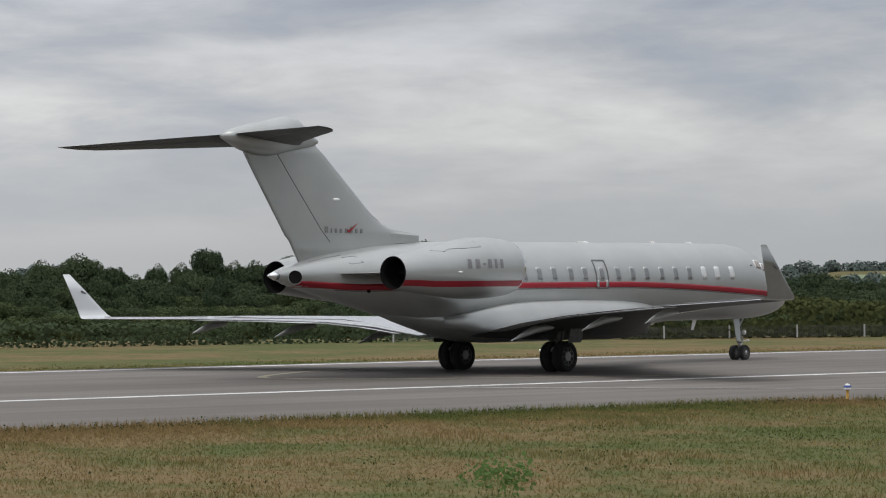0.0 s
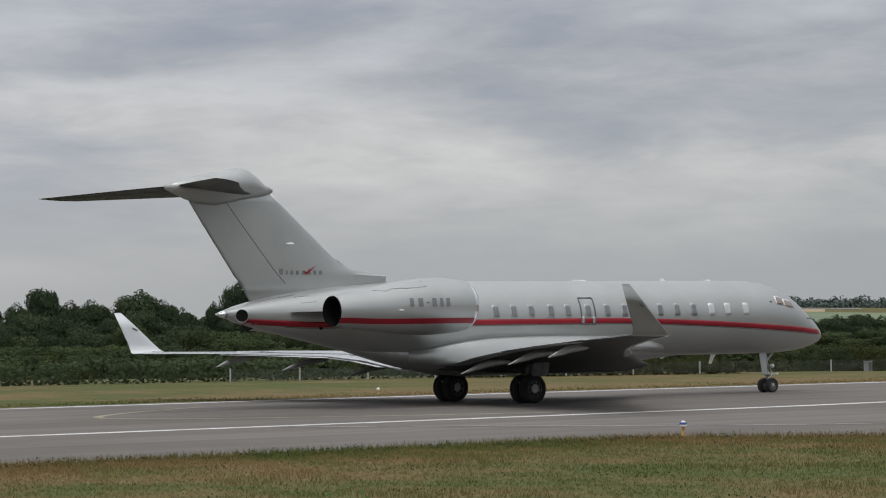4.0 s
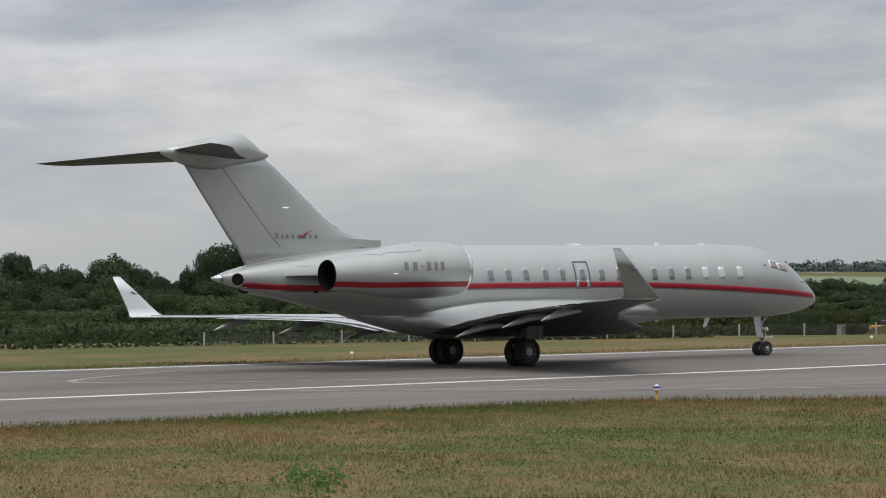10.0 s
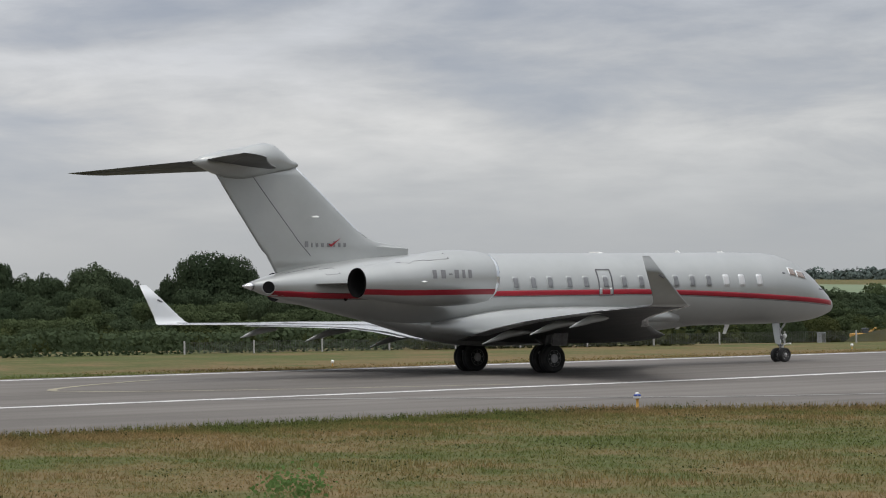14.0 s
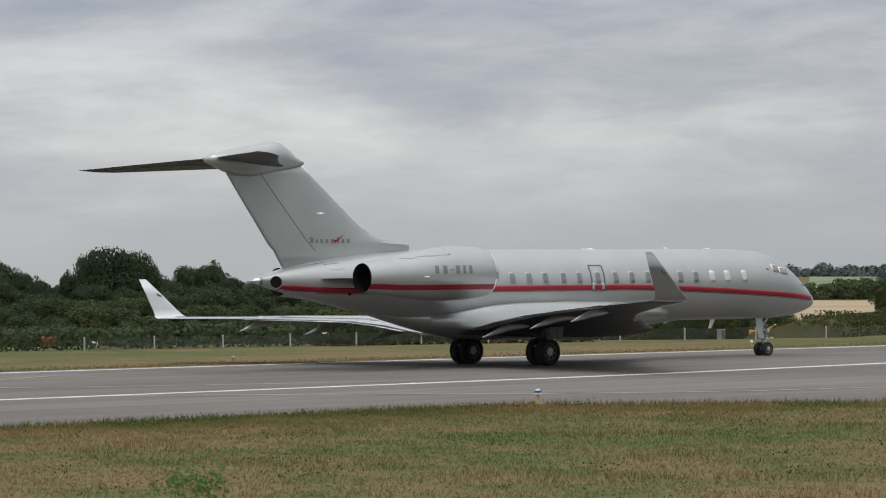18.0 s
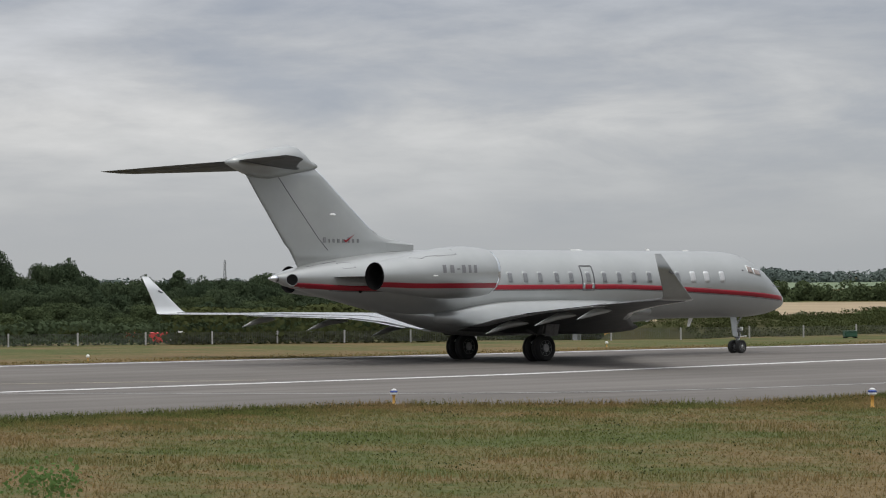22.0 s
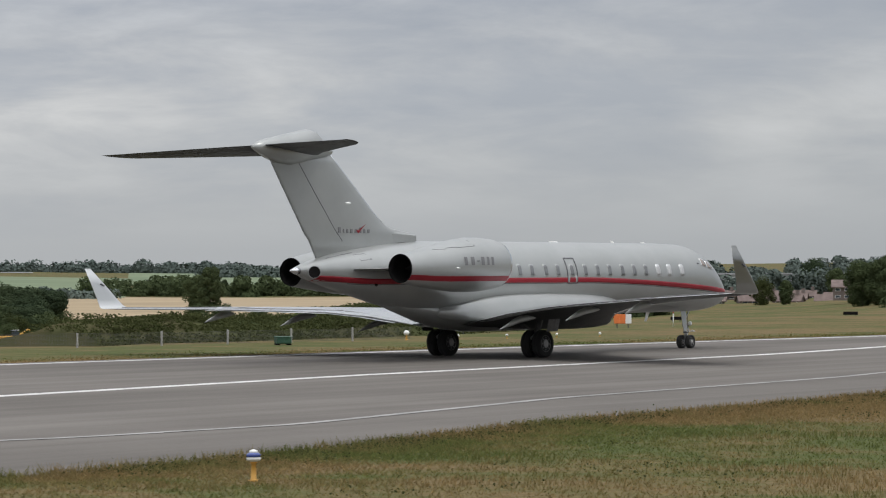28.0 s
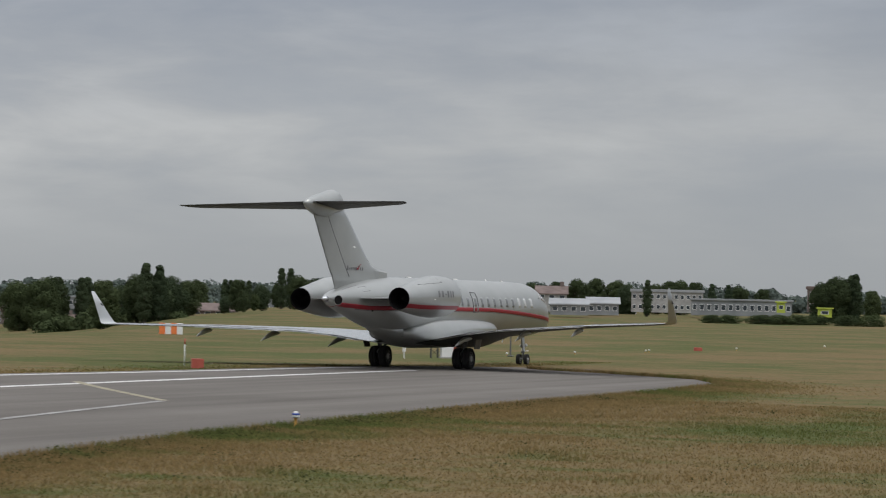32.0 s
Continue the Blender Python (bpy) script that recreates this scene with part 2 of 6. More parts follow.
M = {
    "grass": material("grass", grass_paint, 1.0, gloss=0.1, bump=fine_bump(3.0, 0.45, 0.08)),
    "asphalt": material("asphalt", asphalt_paint, 0.95, gloss=0.15, bump=fine_bump(14.0, 0.25, 0.01)),
    "line_white": material("line_white", spotted((0.42, 0.41, 0.40), (0.68, 0.67, 0.65), 1.1), 0.8),
    "line_worn": material("line_worn", spotted((0.22, 0.215, 0.205), (0.36, 0.35, 0.34), 0.8), 0.85, gloss=0.2),
    "line_yellow": material("line_yellow", spotted((0.22, 0.20, 0.15), (0.34, 0.31, 0.22), 1.0), 0.85, gloss=0.2),
    "rubber_mark": material("rubber_mark", spotted((0.06, 0.06, 0.062), (0.10, 0.098, 0.10), 0.6), 0.8),
    "silver": material("silver", spotted((0.365, 0.375, 0.365), (0.41, 0.42, 0.41), 0.5), 0.36, 0.55, 0.08, gloss=0.4),
    "silver_light": material("silver_light", spotted((0.60, 0.61, 0.605), (0.66, 0.67, 0.665), 0.5), 0.30, 0.7, 0.25),
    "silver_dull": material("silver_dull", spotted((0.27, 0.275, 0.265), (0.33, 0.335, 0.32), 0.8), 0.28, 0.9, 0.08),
    # near-black tone that puts shade into the lower faces of wing and tailplane
    "underside_shade": material("underside_shade", spotted((0.055, 0.056, 0.055), (0.085, 0.086, 0.085), 0.9), 0.5, 0.0, 0.0, gloss=0.2),
    "lettering": material("lettering", (0.17, 0.17, 0.175), 0.5),
    "wing_skin": material("wing_skin", spotted((0.52, 0.53, 0.53), (0.58, 0.59, 0.59), 0.6), 0.24, 0.65, 0.1),
    "blind": material("blind", (0.50, 0.50, 0.50), 0.4),
    "steel_dark": material("steel_dark", spotted((0.10, 0.10, 0.10), (0.18, 0.18, 0.18), 5.0), 0.4, 0.4),
    "polished": material("polished", (0.82, 0.83, 0.84), 0.16, 1.0),
    "red": material("red", spotted((0.23, 0.008, 0.018), (0.28, 0.012, 0.022), 0.7), 0.45, 0.0, 0.1, gloss=0.3),
    "ink": material("ink", (0.10, 0.10, 0.105), 0.5),
    "seam": material("seam", (0.17, 0.17, 0.175), 0.6),
    "black": material("black", spotted((0.006, 0.006, 0.006), (0.013, 0.012, 0.012), 2.0), 0.9, gloss=0.1),
    "tyre": material("tyre", spotted((0.012, 0.012, 0.012), (0.028, 0.027, 0.026), 3.0), 0.85),
    "rim": material("rim", spotted((0.18, 0.18, 0.18), (0.32, 0.31, 0.30), 4.0), 0.45, 0.6),
    "steel": material("steel", spotted((0.45, 0.46, 0.46), (0.62, 0.62, 0.62), 6.0), 0.35, 0.6),
    "pane": material("pane", (0.05, 0.055, 0.06), 0.08, 0.0, 0.6),
    "shade": material("shade", spotted((0.13, 0.135, 0.14), (0.20, 0.205, 0.21), 9.0), 0.4),
    "frame_white": material("frame_white", (0.78, 0.78, 0.77), 0.4),
    "screen_glass": material("screen_glass", (0.20, 0.15, 0.12), 0.12, 0.0, 0.8),
    "leaf": material("leaf", jittered((0.045, 0.061, 0.032), (0.080, 0.102, 0.048)), 1.0, gloss=0.0, thin=0.25),
    # distance haze mixed into the leaf colour: paler and bluer
    "leaf_haze": material("leaf_haze", jittered((0.085, 0.108, 0.098), (0.12, 0.145, 0.125)), 1.0, gloss=0.0),
    "leaf_scrub": material("leaf_scrub", jittered((0.036, 0.047, 0.019), (0.075, 0.084, 0.034)), 1.0, gloss=0.0, thin=0.25),
    "leaf_dark": material("leaf_dark", jittered((0.040, 0.058, 0.034), (0.070, 0.092, 0.050)), 1.0, gloss=0.0, thin=0.25),
    "leaf_near": material("leaf_near", jittered((0.10, 0.17, 0.05), (0.15, 0.23, 0.08)), 0.9, gloss=0.1, thin=0.5),
    "bark": material("bark", spotted((0.05, 0.04, 0.03), (0.10, 0.085, 0.065), 3.0), 0.9),
    "wheat": material("wheat", spotted((0.26, 0.195, 0.11), (0.35, 0.265, 0.155), 0.02), 0.9),
    "field_green": material("field_green", spotted((0.10, 0.14, 0.07), (0.15, 0.19, 0.10), 0.01), 0.9),
    "blade": material("blade", blade_paint, 1.0, gloss=0.0, thin=0.5),
    "concrete": material("concrete", spotted((0.30, 0.29, 0.28), (0.42, 0.41, 0.39), 0.8), 0.85),
    "yellow": material("yellow", spotted((0.46, 0.24, 0.04), (0.55, 0.31, 0.06), 6.0), 0.6),
    "blue_glass": material("blue_glass", (0.03, 0.06, 0.26), 0.15, 0.0, 0.5),
    "white_paint": material("white_paint", spotted((0.70, 0.70, 0.69), (0.8, 0.8, 0.79), 1.0), 0.55),
    "orange": material("orange", spotted((0.70, 0.17, 0.04), (0.80, 0.22, 0.06), 2.0), 0.7),
    "red_box": material("red_box", spotted((0.36, 0.075, 0.05), (0.44, 0.10, 0.07), 3.0), 0.7),
    "lorry_red": material("lorry_red", spotted((0.50, 0.03, 0.03), (0.58, 0.045, 0.04), 0.6), 0.4),
    "brick": material("brick", spotted((0.13, 0.105, 0.095), (0.19, 0.15, 0.135), 0.4), 0.9),
    "roof_tile": material("roof_tile", spotted((0.11, 0.08, 0.072), (0.18, 0.135, 0.12), 0.6), 0.9),
    "cladding": material("cladding", spotted((0.19, 0.20, 0.21), (0.27, 0.28, 0.285), 0.2), 0.7),
    "roof_pale": material("roof_pale", spotted((0.25, 0.26, 0.27), (0.33, 0.34, 0.35), 0.2), 0.7),
    "glass_dark": material("glass_dark", (0.05, 0.06, 0.07), 0.15),
    "green_paint": material("green_paint", spotted((0.02, 0.07, 0.045), (0.035, 0.10, 0.06), 1.0), 0.6),
    "lime": material("lime", (0.42, 0.50, 0.06), 0.6),
    "fence": material("fence", spotted((0.085, 0.09, 0.08), (0.13, 0.135, 0.125), 2.0), 0.9, gloss=0.1),
    "bank": material("bank", spotted((0.038, 0.052, 0.022), (0.066, 0.080, 0.034), 0.35, (0.085, 0.078, 0.042), 0.12), 1.0, gloss=0.0),
    "lit_white": material("lit_white", (0.85, 0.85, 0.82), 0.3),
}


# ---- mesh helpers ----
def mesh_of(name, verts, faces, mats, smooth=False, index=None):
    me = bpy.data.meshes.new(name)
    me.from_pydata([tuple(v) for v in verts], [], [tuple(f) for f in faces])
    for m in (mats if isinstance(mats, (list, tuple)) else [mats]):
        me.materials.append(m)
    if index is not None:
        me.polygons.foreach_set("material_index", index)
    if smooth:
        me.polygons.foreach_set("use_smooth", [True] * len(me.polygons))
    me.update()
    return me


def part(name, me, parent, label="", m=None):
    ob = new(name, me)
    if parent is not None:
        ob.parent = parent
    if m is not None:
        ob.matrix_basis = m
    if label:
        ob["label"] = label
    return ob


def thing(name, m, label, category, group="", kind=""):
    ob = new(name)
    ob.empty_display_size = 0.3
    ob.matrix_world = m
    return tagged(ob, label, category, group, kind)


def loft(rings, caps=(True, True), closed=True):
    """Rings of equal length to vertices and faces."""
    k = len(rings[0])
    v = [p for r in rings for p in r]
    f = []
    for i in range(len(rings) - 1):
        for j in range(k if closed else k - 1):
            a, b = i * k + j, i * k + (j + 1) % k
            f.append((a, b, b + k, a + k))
    if caps[0]:
        f.append(tuple(range(k - 1, -1, -1)))
    if caps[1]:
        f.append(tuple(range((len(rings) - 1) * k, len(rings) * k)))
    return v, f


def joined(*sets):
    v, f = [], []
    for sv, sf in sets:
        o = len(v)
        v += list(sv)
        f += [tuple(i + o for i in q) for q in sf]
    return v, f


def boxed(x0, x1, y0, y1, z0, z1, bevel=0.0):
    """A box with chamfered upright and level edges."""
    b = min(bevel, (x1 - x0) * 0.3, (y1 - y0) * 0.3, (z1 - z0) * 0.3)
    if b <= 0:
        ring = lambda z: [(x0, y0, z), (x1, y0, z), (x1, y1, z), (x0, y1, z)]
        return loft([ring(z0), ring(z1)])
    def ring(z, i):
        return [(x0 + b + i, y0 + i, z), (x1 - b - i, y0 + i, z), (x1 - i, y0 + b + i, z), (x1 - i, y1 - b - i, z),
                (x1 - b - i, y1 - i, z), (x0 + b + i, y1 - i, z), (x0 + i, y1 - b - i, z), (x0 + i, y0 + b + i, z)]
    return loft([ring(z0, b * 0.7), ring(z0 + b, 0), ring(z1 - b, 0), ring(z1, b * 0.7)])


def tube(p, q, r0, r1=None, n=10):
    p, q = Vector(p), Vector(q)
    r1 = r0 if r1 is None else r1
    d = (q - p).normalized()
    s = d.orthogonal().normalized()
    u = d.cross(s)
    ring = lambda c, r: [c + (s * math.cos(2 * math.pi * i / n) + u * math.sin(2 * math.pi * i / n)) * r for i in range(n)]
    return loft([ring(p, r0), ring(q, r1)])


def turned(profile, axis="z", n=20, close=False):
    """Profile of (along, radius) turned about an axis."""
    rings = []
    for a, r in profile:
        row = []
        for i in range(n):
            c, s = r * math.cos(2 * math.pi * i / n), r * math.sin(2 * math.pi * i / n)
            row.append({"z": (c, s, a), "x": (a, c, s), "y": (s, a, c)}[axis])
        rings.append(row)
    return loft(rings, (not close, not close))


def ribbon(points, half):
    """A flat strip on the ground along points."""
    v, f = [], []
    for i, p in enumerate(points):
        a, b = points[max(i - 1, 0)], points[min(i + 1, len(points) - 1)]
        d = Vector((b[0] - a[0], b[1] - a[1])).normalized()
        v += [(p[0] - d.y * half, p[1] + d.x * half, p[2]), (p[0] + d.y * half, p[1] - d.x * half, p[2])]
        if i:
            f.append((2 * i - 1, 2 * i + 1, 2 * i, 2 * i - 2)[::-1])
    return v, f


# ---- ground ----
def smooth(a, b, x):
    t = min(1.0, max(0.0, (x - a) / (b - a)))
    return t * t * (3 - 2 * t)


def ground_z(x, y):
    """Level airfield that falls off beyond its edge and rises to far hills."""
    r = math.hypot(x, y)
    az = math.degrees(math.atan2(x, y))
    edge = 140 + 50 * smooth(47, 55, az) + 50 * smooth(55, 61, az) + 260 * smooth(60, 69, az)
    deep = -7.5 + 3.6 * smooth(51, 60, az) + 5.4 * smooth(60, 66, az)
    if y < 100 and x < 160 or az < 0 or az > 110:
        edge = max(edge, 600)
    z = deep * smooth(edge, edge + 200, r)
    rise = 9 * smooth(1100, 2600, r) + 6 * smooth(1500, 3600, r) + smooth(900, 2000, r) * 2.2 * math.sin(az * 0.33 + 0.6)
    z += rise * (0.25 + 0.75 * smooth(40.0, 42.5, az))
    return z


def build_ground():
    ranges = [0, 12, 25, 40, 55, 70, 90, 110, 130, 150, 170, 190, 215, 240, 270, 300, 340, 380, 430, 480, 540, 600, 700, 820, 960, 1120, 1300, 1500, 1750, 2050, 2400, 2800, 3300, 3900, 4700]
    angs = [i * 2.0 for i in range(-4, 56)] + [i * 9.0 for i in range(13, 40)]
    angs = sorted(set(a for a in angs if a < 352))
    v, f = [(0, 0, 0)], []
    k = len(angs)
    for r in ranges[1:]:
        for a in angs:
            x, y = r * math.sin(radians(a)), r * math.cos(radians(a))
            v.append((x, y, ground_z(x, y)))
    for j in range(k):
        f.append((0, 1 + (j + 1) % k, 1 + j))
    for i in range(len(ranges) - 2):
        for j in range(k):
            a, b = 1 + i * k + j, 1 + i * k + (j + 1) % k
            f.append((a, b, b + k, a + k))
    me = mesh_of("ground", v, f, M["grass"], True)
    tagged(new("ground", me), "dry mown airfield grass in straw and green patches", "ground", kind="structure")


build_ground()

NEAR_EDGE = [(-400, 53.4), (30, 52.8), (44, 52.7), (47, 52.2), (50, 49.4), (53, 46.3), (57, 46.4), (62, 47.1), (70, 48.6), (82, 49.2), (96, 51.0), (117, 54.2), (140, 55.9), (160, 56.9), (171, 58.0), (179, 61.5), (185, 67.5), (188, 71.5), (192, 74.6)]
FAR_EDGE = [(-400, 89.0), (60, 89.0), (95, 87.0), (125, 84.9), (145, 82.8), (165, 81.0), (178, 80.4), (185, 79.4), (189, 77.6), (192, 75.2)]
NEAR_LINE = [(-400, 66.94), (65, 66.94), (90, 69.5), (115, 70.3), (140, 73.8), (165, 74.6), (186, 75.0)]
THIN_LINE = [(45.0, 66.4), (47.4, 64.2), (49.5, 61.6), (51.5, 59.2), (54.0, 56.4), (57, 54.6), (61, 53.4), (67, 53.0), (80, 55.6), (96, 56.8), (117, 60.8), (135.2, 64.6)]


def at_x(line, x):
    for (x0, y0), (x1, y1) in zip(line, line[1:]):
        if x0 <= x <= x1:
            return y0 + (y1 - y0) * (x - x0) / (x1 - x0)
    return line[-1][1]


def build_runway():
    rnd = random.Random(3)
    xs = [-400, -200, -100, -50] + [-40 + i * 0.8 for i in range(290)] + [192]
    v, f = [], []
    for x in xs:
        w = 0.12 if -45 < x < 205 else 0
        v += [(x, at_x(NEAR_EDGE, x) + rnd.uniform(-w, w), 0.01), (x, 70.0, 0.012), (x, at_x(FAR_EDGE, x) + rnd.uniform(-w, w), 0.01)]
    for i in range(len(xs) - 1):
        a = 3 * i
        f += [(a, a + 3, a + 4, a + 1), (a + 1, a + 4, a + 5, a + 2)]
    tagged(new("runway", mesh_of("runway", v, f, M["asphalt"], True)), "worn grey asphalt runway with white edge lines", "runway", kind="structure")
    far = [(x, at_x(FAR_EDGE, x) - 1.3, 0.016) for x in range(-300, 184, 3)]
    near = [(x, at_x(NEAR_LINE, x), 0.017) for x in range(-300, 182, 3)]
    thin = [(45 + 1.2 * i, at_x(THIN_LINE, 45 + 1.2 * i), 0.020) for i in range(76)]
    lead = [(149.6 - 14.3 * k / 12, 75.3 - 10.6 * (k / 12) ** 1.05, 0.019) for k in range(13)]
    lines = [("far_line", far, 0.30, "line_white"), ("near_line", near, 0.30, "line_white"), ("thin_line", thin, 0.15, "line_worn"), ("lead_line", lead, 0.15, "line_yellow")]
    for name, pts, half, mat in lines:
        sv, sf = ribbon(pts, half)
        tagged(new(name, mesh_of(name, sv, sf, M[mat])), "painted line along the runway, worn white", "marking", kind="structure")
    # turning line at the runway's start: out, round and back
    curve = [(45.6 + (0.5 if a < 0 else 0.42) * abs(a) ** 1.6 + (0.0 if a > 0 else 0.4) + 0.3 * math.exp(-a * a), 76.0 + (1.15 * a if a > 0 else 1.0 * a), 0.018) for a in [k * 0.5 for k in range(13, -15, -1)]]
    sv, sf = ribbon(curve, 0.15)
    tagged(new("turning_line", mesh_of("turning_line", sv, sf, M["line_yellow"])), "faded yellow turning line on the asphalt", "marking", kind="structure")


build_runway()


# ---- the aircraft: x forward, y to its left, z up, base under the main wheels ----
def table(rows, x):
    """Linear table look-up with soft knots."""
    for a, b in zip(rows, rows[1:]):
        if a[0] >= x >= b[0]:
            t = (a[0] - x) / (a[0] - b[0])
            return [p + (q - p) * t for p, q in zip(a[1:], b[1:])]
    return list(rows[-1][1:]) if x < rows[-1][0] else list(rows[0][1:])


# x, top, bottom, half width
BODY = [(16.10, 2.07, 2.02, 0.03), (16.03, 2.20, 1.92, 0.16), (15.85, 2.40, 1.82, 0.33), (15.47, 2.70, 1.70, 0.55), (15.08, 2.96, 1.61, 0.74),
        (14.70, 3.22, 1.55, 0.89), (14.30, 3.49, 1.51, 1.02), (13.90, 3.71, 1.48, 1.13), (13.49, 3.89, 1.47, 1.21), (12.90, 4.04, 1.465, 1.28),
        (12.30, 4.115, 1.46, 1.315), (11.0, 4.14, 1.46, 1.335), (5.0, 4.14, 1.46, 1.335), (-1.0, 4.14, 1.46, 1.335), (-2.5, 4.14, 1.48, 1.335),
        (-4.0, 4.12, 1.55, 1.31), (-5.0, 4.08, 1.66, 1.25), (-6.5, 3.98, 1.94, 1.10), (-8.0, 3.81, 2.27, 0.86), (-9.0, 3.67, 2.49, 0.66),
        (-10.0, 3.47, 2.73, 0.42), (-10.45, 3.36, 2.84, 0.30), (-10.8, 3.25, 2.99, 0.16), (-11.05, 3.14, 3.06, 0.04)]


def body_side(x, z, out=0.0):
    """Half width of the fuselage at height z."""
    top, bot, w = table(BODY, x)
    c, hgt = (top + bot) / 2, (top - bot) / 2
    k = max(0.0, 1 - ((z - c) / hgt) ** 2)
    return w * math.sqrt(k) + out


def body_ring(x, n=36):
    top, bot, w = table(BODY, x)
    c, hgt = (top + bot) / 2, (top - bot) / 2
    return [(x, w * math.sin(2 * math.pi * i / n), c - hgt * math.cos(2 * math.pi * i / n)) for i in range(n)]


def side_patch(x0, x1, z0, z1, side, out, nx=6, nz=6, round_=0.0, zfun=None):
    """A thin plate that follows the fuselage's side, with edges."""
    v, f = [], []
    for i in range(nx + 1):
        for j in range(nz + 1):
            s, t = i / nx, j / nz
            x, z = x0 + (x1 - x0) * s, z0 + (z1 - z0) * t
            if round_:
                e = round_ * max(0.0, abs(2 * s - 1) - 0.4) ** 2 * 2.5
                z = (z0 + z1) / 2 + (z - (z0 + z1) / 2) * (1 - e)
            if zfun:
                z += zfun(x)
            v.append((x, side * body_side(x, z, out), z))
    for i in range(nx):
        for j in range(nz):
            a = i * (nz + 1) + j
            f.append((a, a + 1, a + nz + 2, a + nz + 1))
    o = len(v)
    edge = [i * (nz + 1) for i in range(nx + 1)] + [nx * (nz + 1) + j for j in range(1, nz + 1)] + [i * (nz + 1) + nz for i in range(nx - 1, -1, -1)] + [j for j in range(nz - 1, 0, -1)]
    v += [(v[i][0], v[i][1] - side * (out + 0.02), v[i][2]) for i in edge]
    k = len(edge)
    f += [(edge[i], edge[(i + 1) % k], o + (i + 1) % k, o + i) for i in range(k)]
    return v, f


def aerofoil(le, te, thick, n=9):
    """Ring in (chord, height): upper from trailing to leading edge, then lower."""
    up, lo = [], []
    c = le - te
    for i in range(n + 1):
        s = (1 - math.cos(math.pi * i / n)) / 2
        t = thick * 2.6 * (0.2969 * math.sqrt(s) - 0.126 * s - 0.3516 * s * s + 0.2843 * s ** 3 - 0.1015 * s ** 4) * 0.98
        up.append((le - c * s, t * 1.1 + 0.0))
        lo.append((le - c * s, -t * 0.9))
    return up[::-1] + lo[1:-1]


def wing_set(stations, side):
    """stations: y, leading x, trailing x, z, thickness."""
    rings = []
    for y, le, te, z, th in stations:
        rings.append([(x, side * y, z + hgt) for x, hgt in aerofoil(le, te, th)])
    if side < 0:
        rings = [r[::-1] for r in rings]
    return loft(rings)


WING = [(0.9, 6.6, -3.0, 1.15, 1.02), (1.6, 5.6, -3.02, 1.27, 0.84), (3.0, 3.9, -3.08, 1.52, 0.60), (4.8, 2.25, -3.25, 1.71, 0.45), (7.0, 0.55, -3.85, 1.82, 0.35),
        (9.5, -1.2, -4.55, 1.92, 0.27), (12.0, -2.95, -5.25, 1.98, 0.20), (13.5, -4.0, -5.68, 2.02, 0.16)]
TIP = [(13.5, -4.0, -5.68, 2.02, 0.16), (13.64, -4.18, -5.70, 2.05, 0.14), (13.72, -4.36, -5.68, 2.14, 0.12), (13.76, -4.62, -5.74, 2.36, 0.11), (13.83, -5.30, -6.00, 2.98, 0.08), (13.90, -5.93, -6.24, 3.53, 0.05)]


def wing_z(y):
    for a, b in zip(WING, WING[1:]):
        if a[0] <= y <= b[0]:
            t = (y - a[0]) / (b[0] - a[0])
            return a[3] + (b[3] - a[3]) * t, a[2] + (b[2] - a[2]) * t, a[1] + (b[1] - a[1]) * t
    return WING[-1][3], WING[-1][2], WING[-1][1]


def winglet_set(side):
    rings = []
    for i, (y, le, te, z, th) in enumerate(TIP):
        k = min(1.0, max(0.0, (z - 2.02) / 0.3))
        ring = []
        for x, hgt in aerofoil(le, te, th):
            ring.append((x, side * (y - hgt * k), z + hgt * (1 - k)))
        rings.append(ring)
    if side < 0:
        rings = [r[::-1] for r in rings]
    return loft(rings)


NACELLE = [(-2.80, 0.70), (-2.85, 0.76), (-3.02, 0.83), (-3.35, 0.885), (-4.0, 0.93), (-4.7, 0.935), (-5.4, 0.89), (-6.2, 0.79), (-7.0, 0.67), (-7.7, 0.57), (-8.25, 0.49)]
NAC_Y = 2.35


def nac_axis(x):
    return 3.25 - 0.14 * smooth(3.5, 8.5, -x)


def nacelle_rings(profile, side, grow=0.0, n=28):
    return [[(x, side * NAC_Y + (r + grow) * math.sin(2 * math.pi * i / n), nac_axis(x) + (r + grow) * math.cos(2 * math.pi * i / n)) for i in range(n)] for x, r in profile]


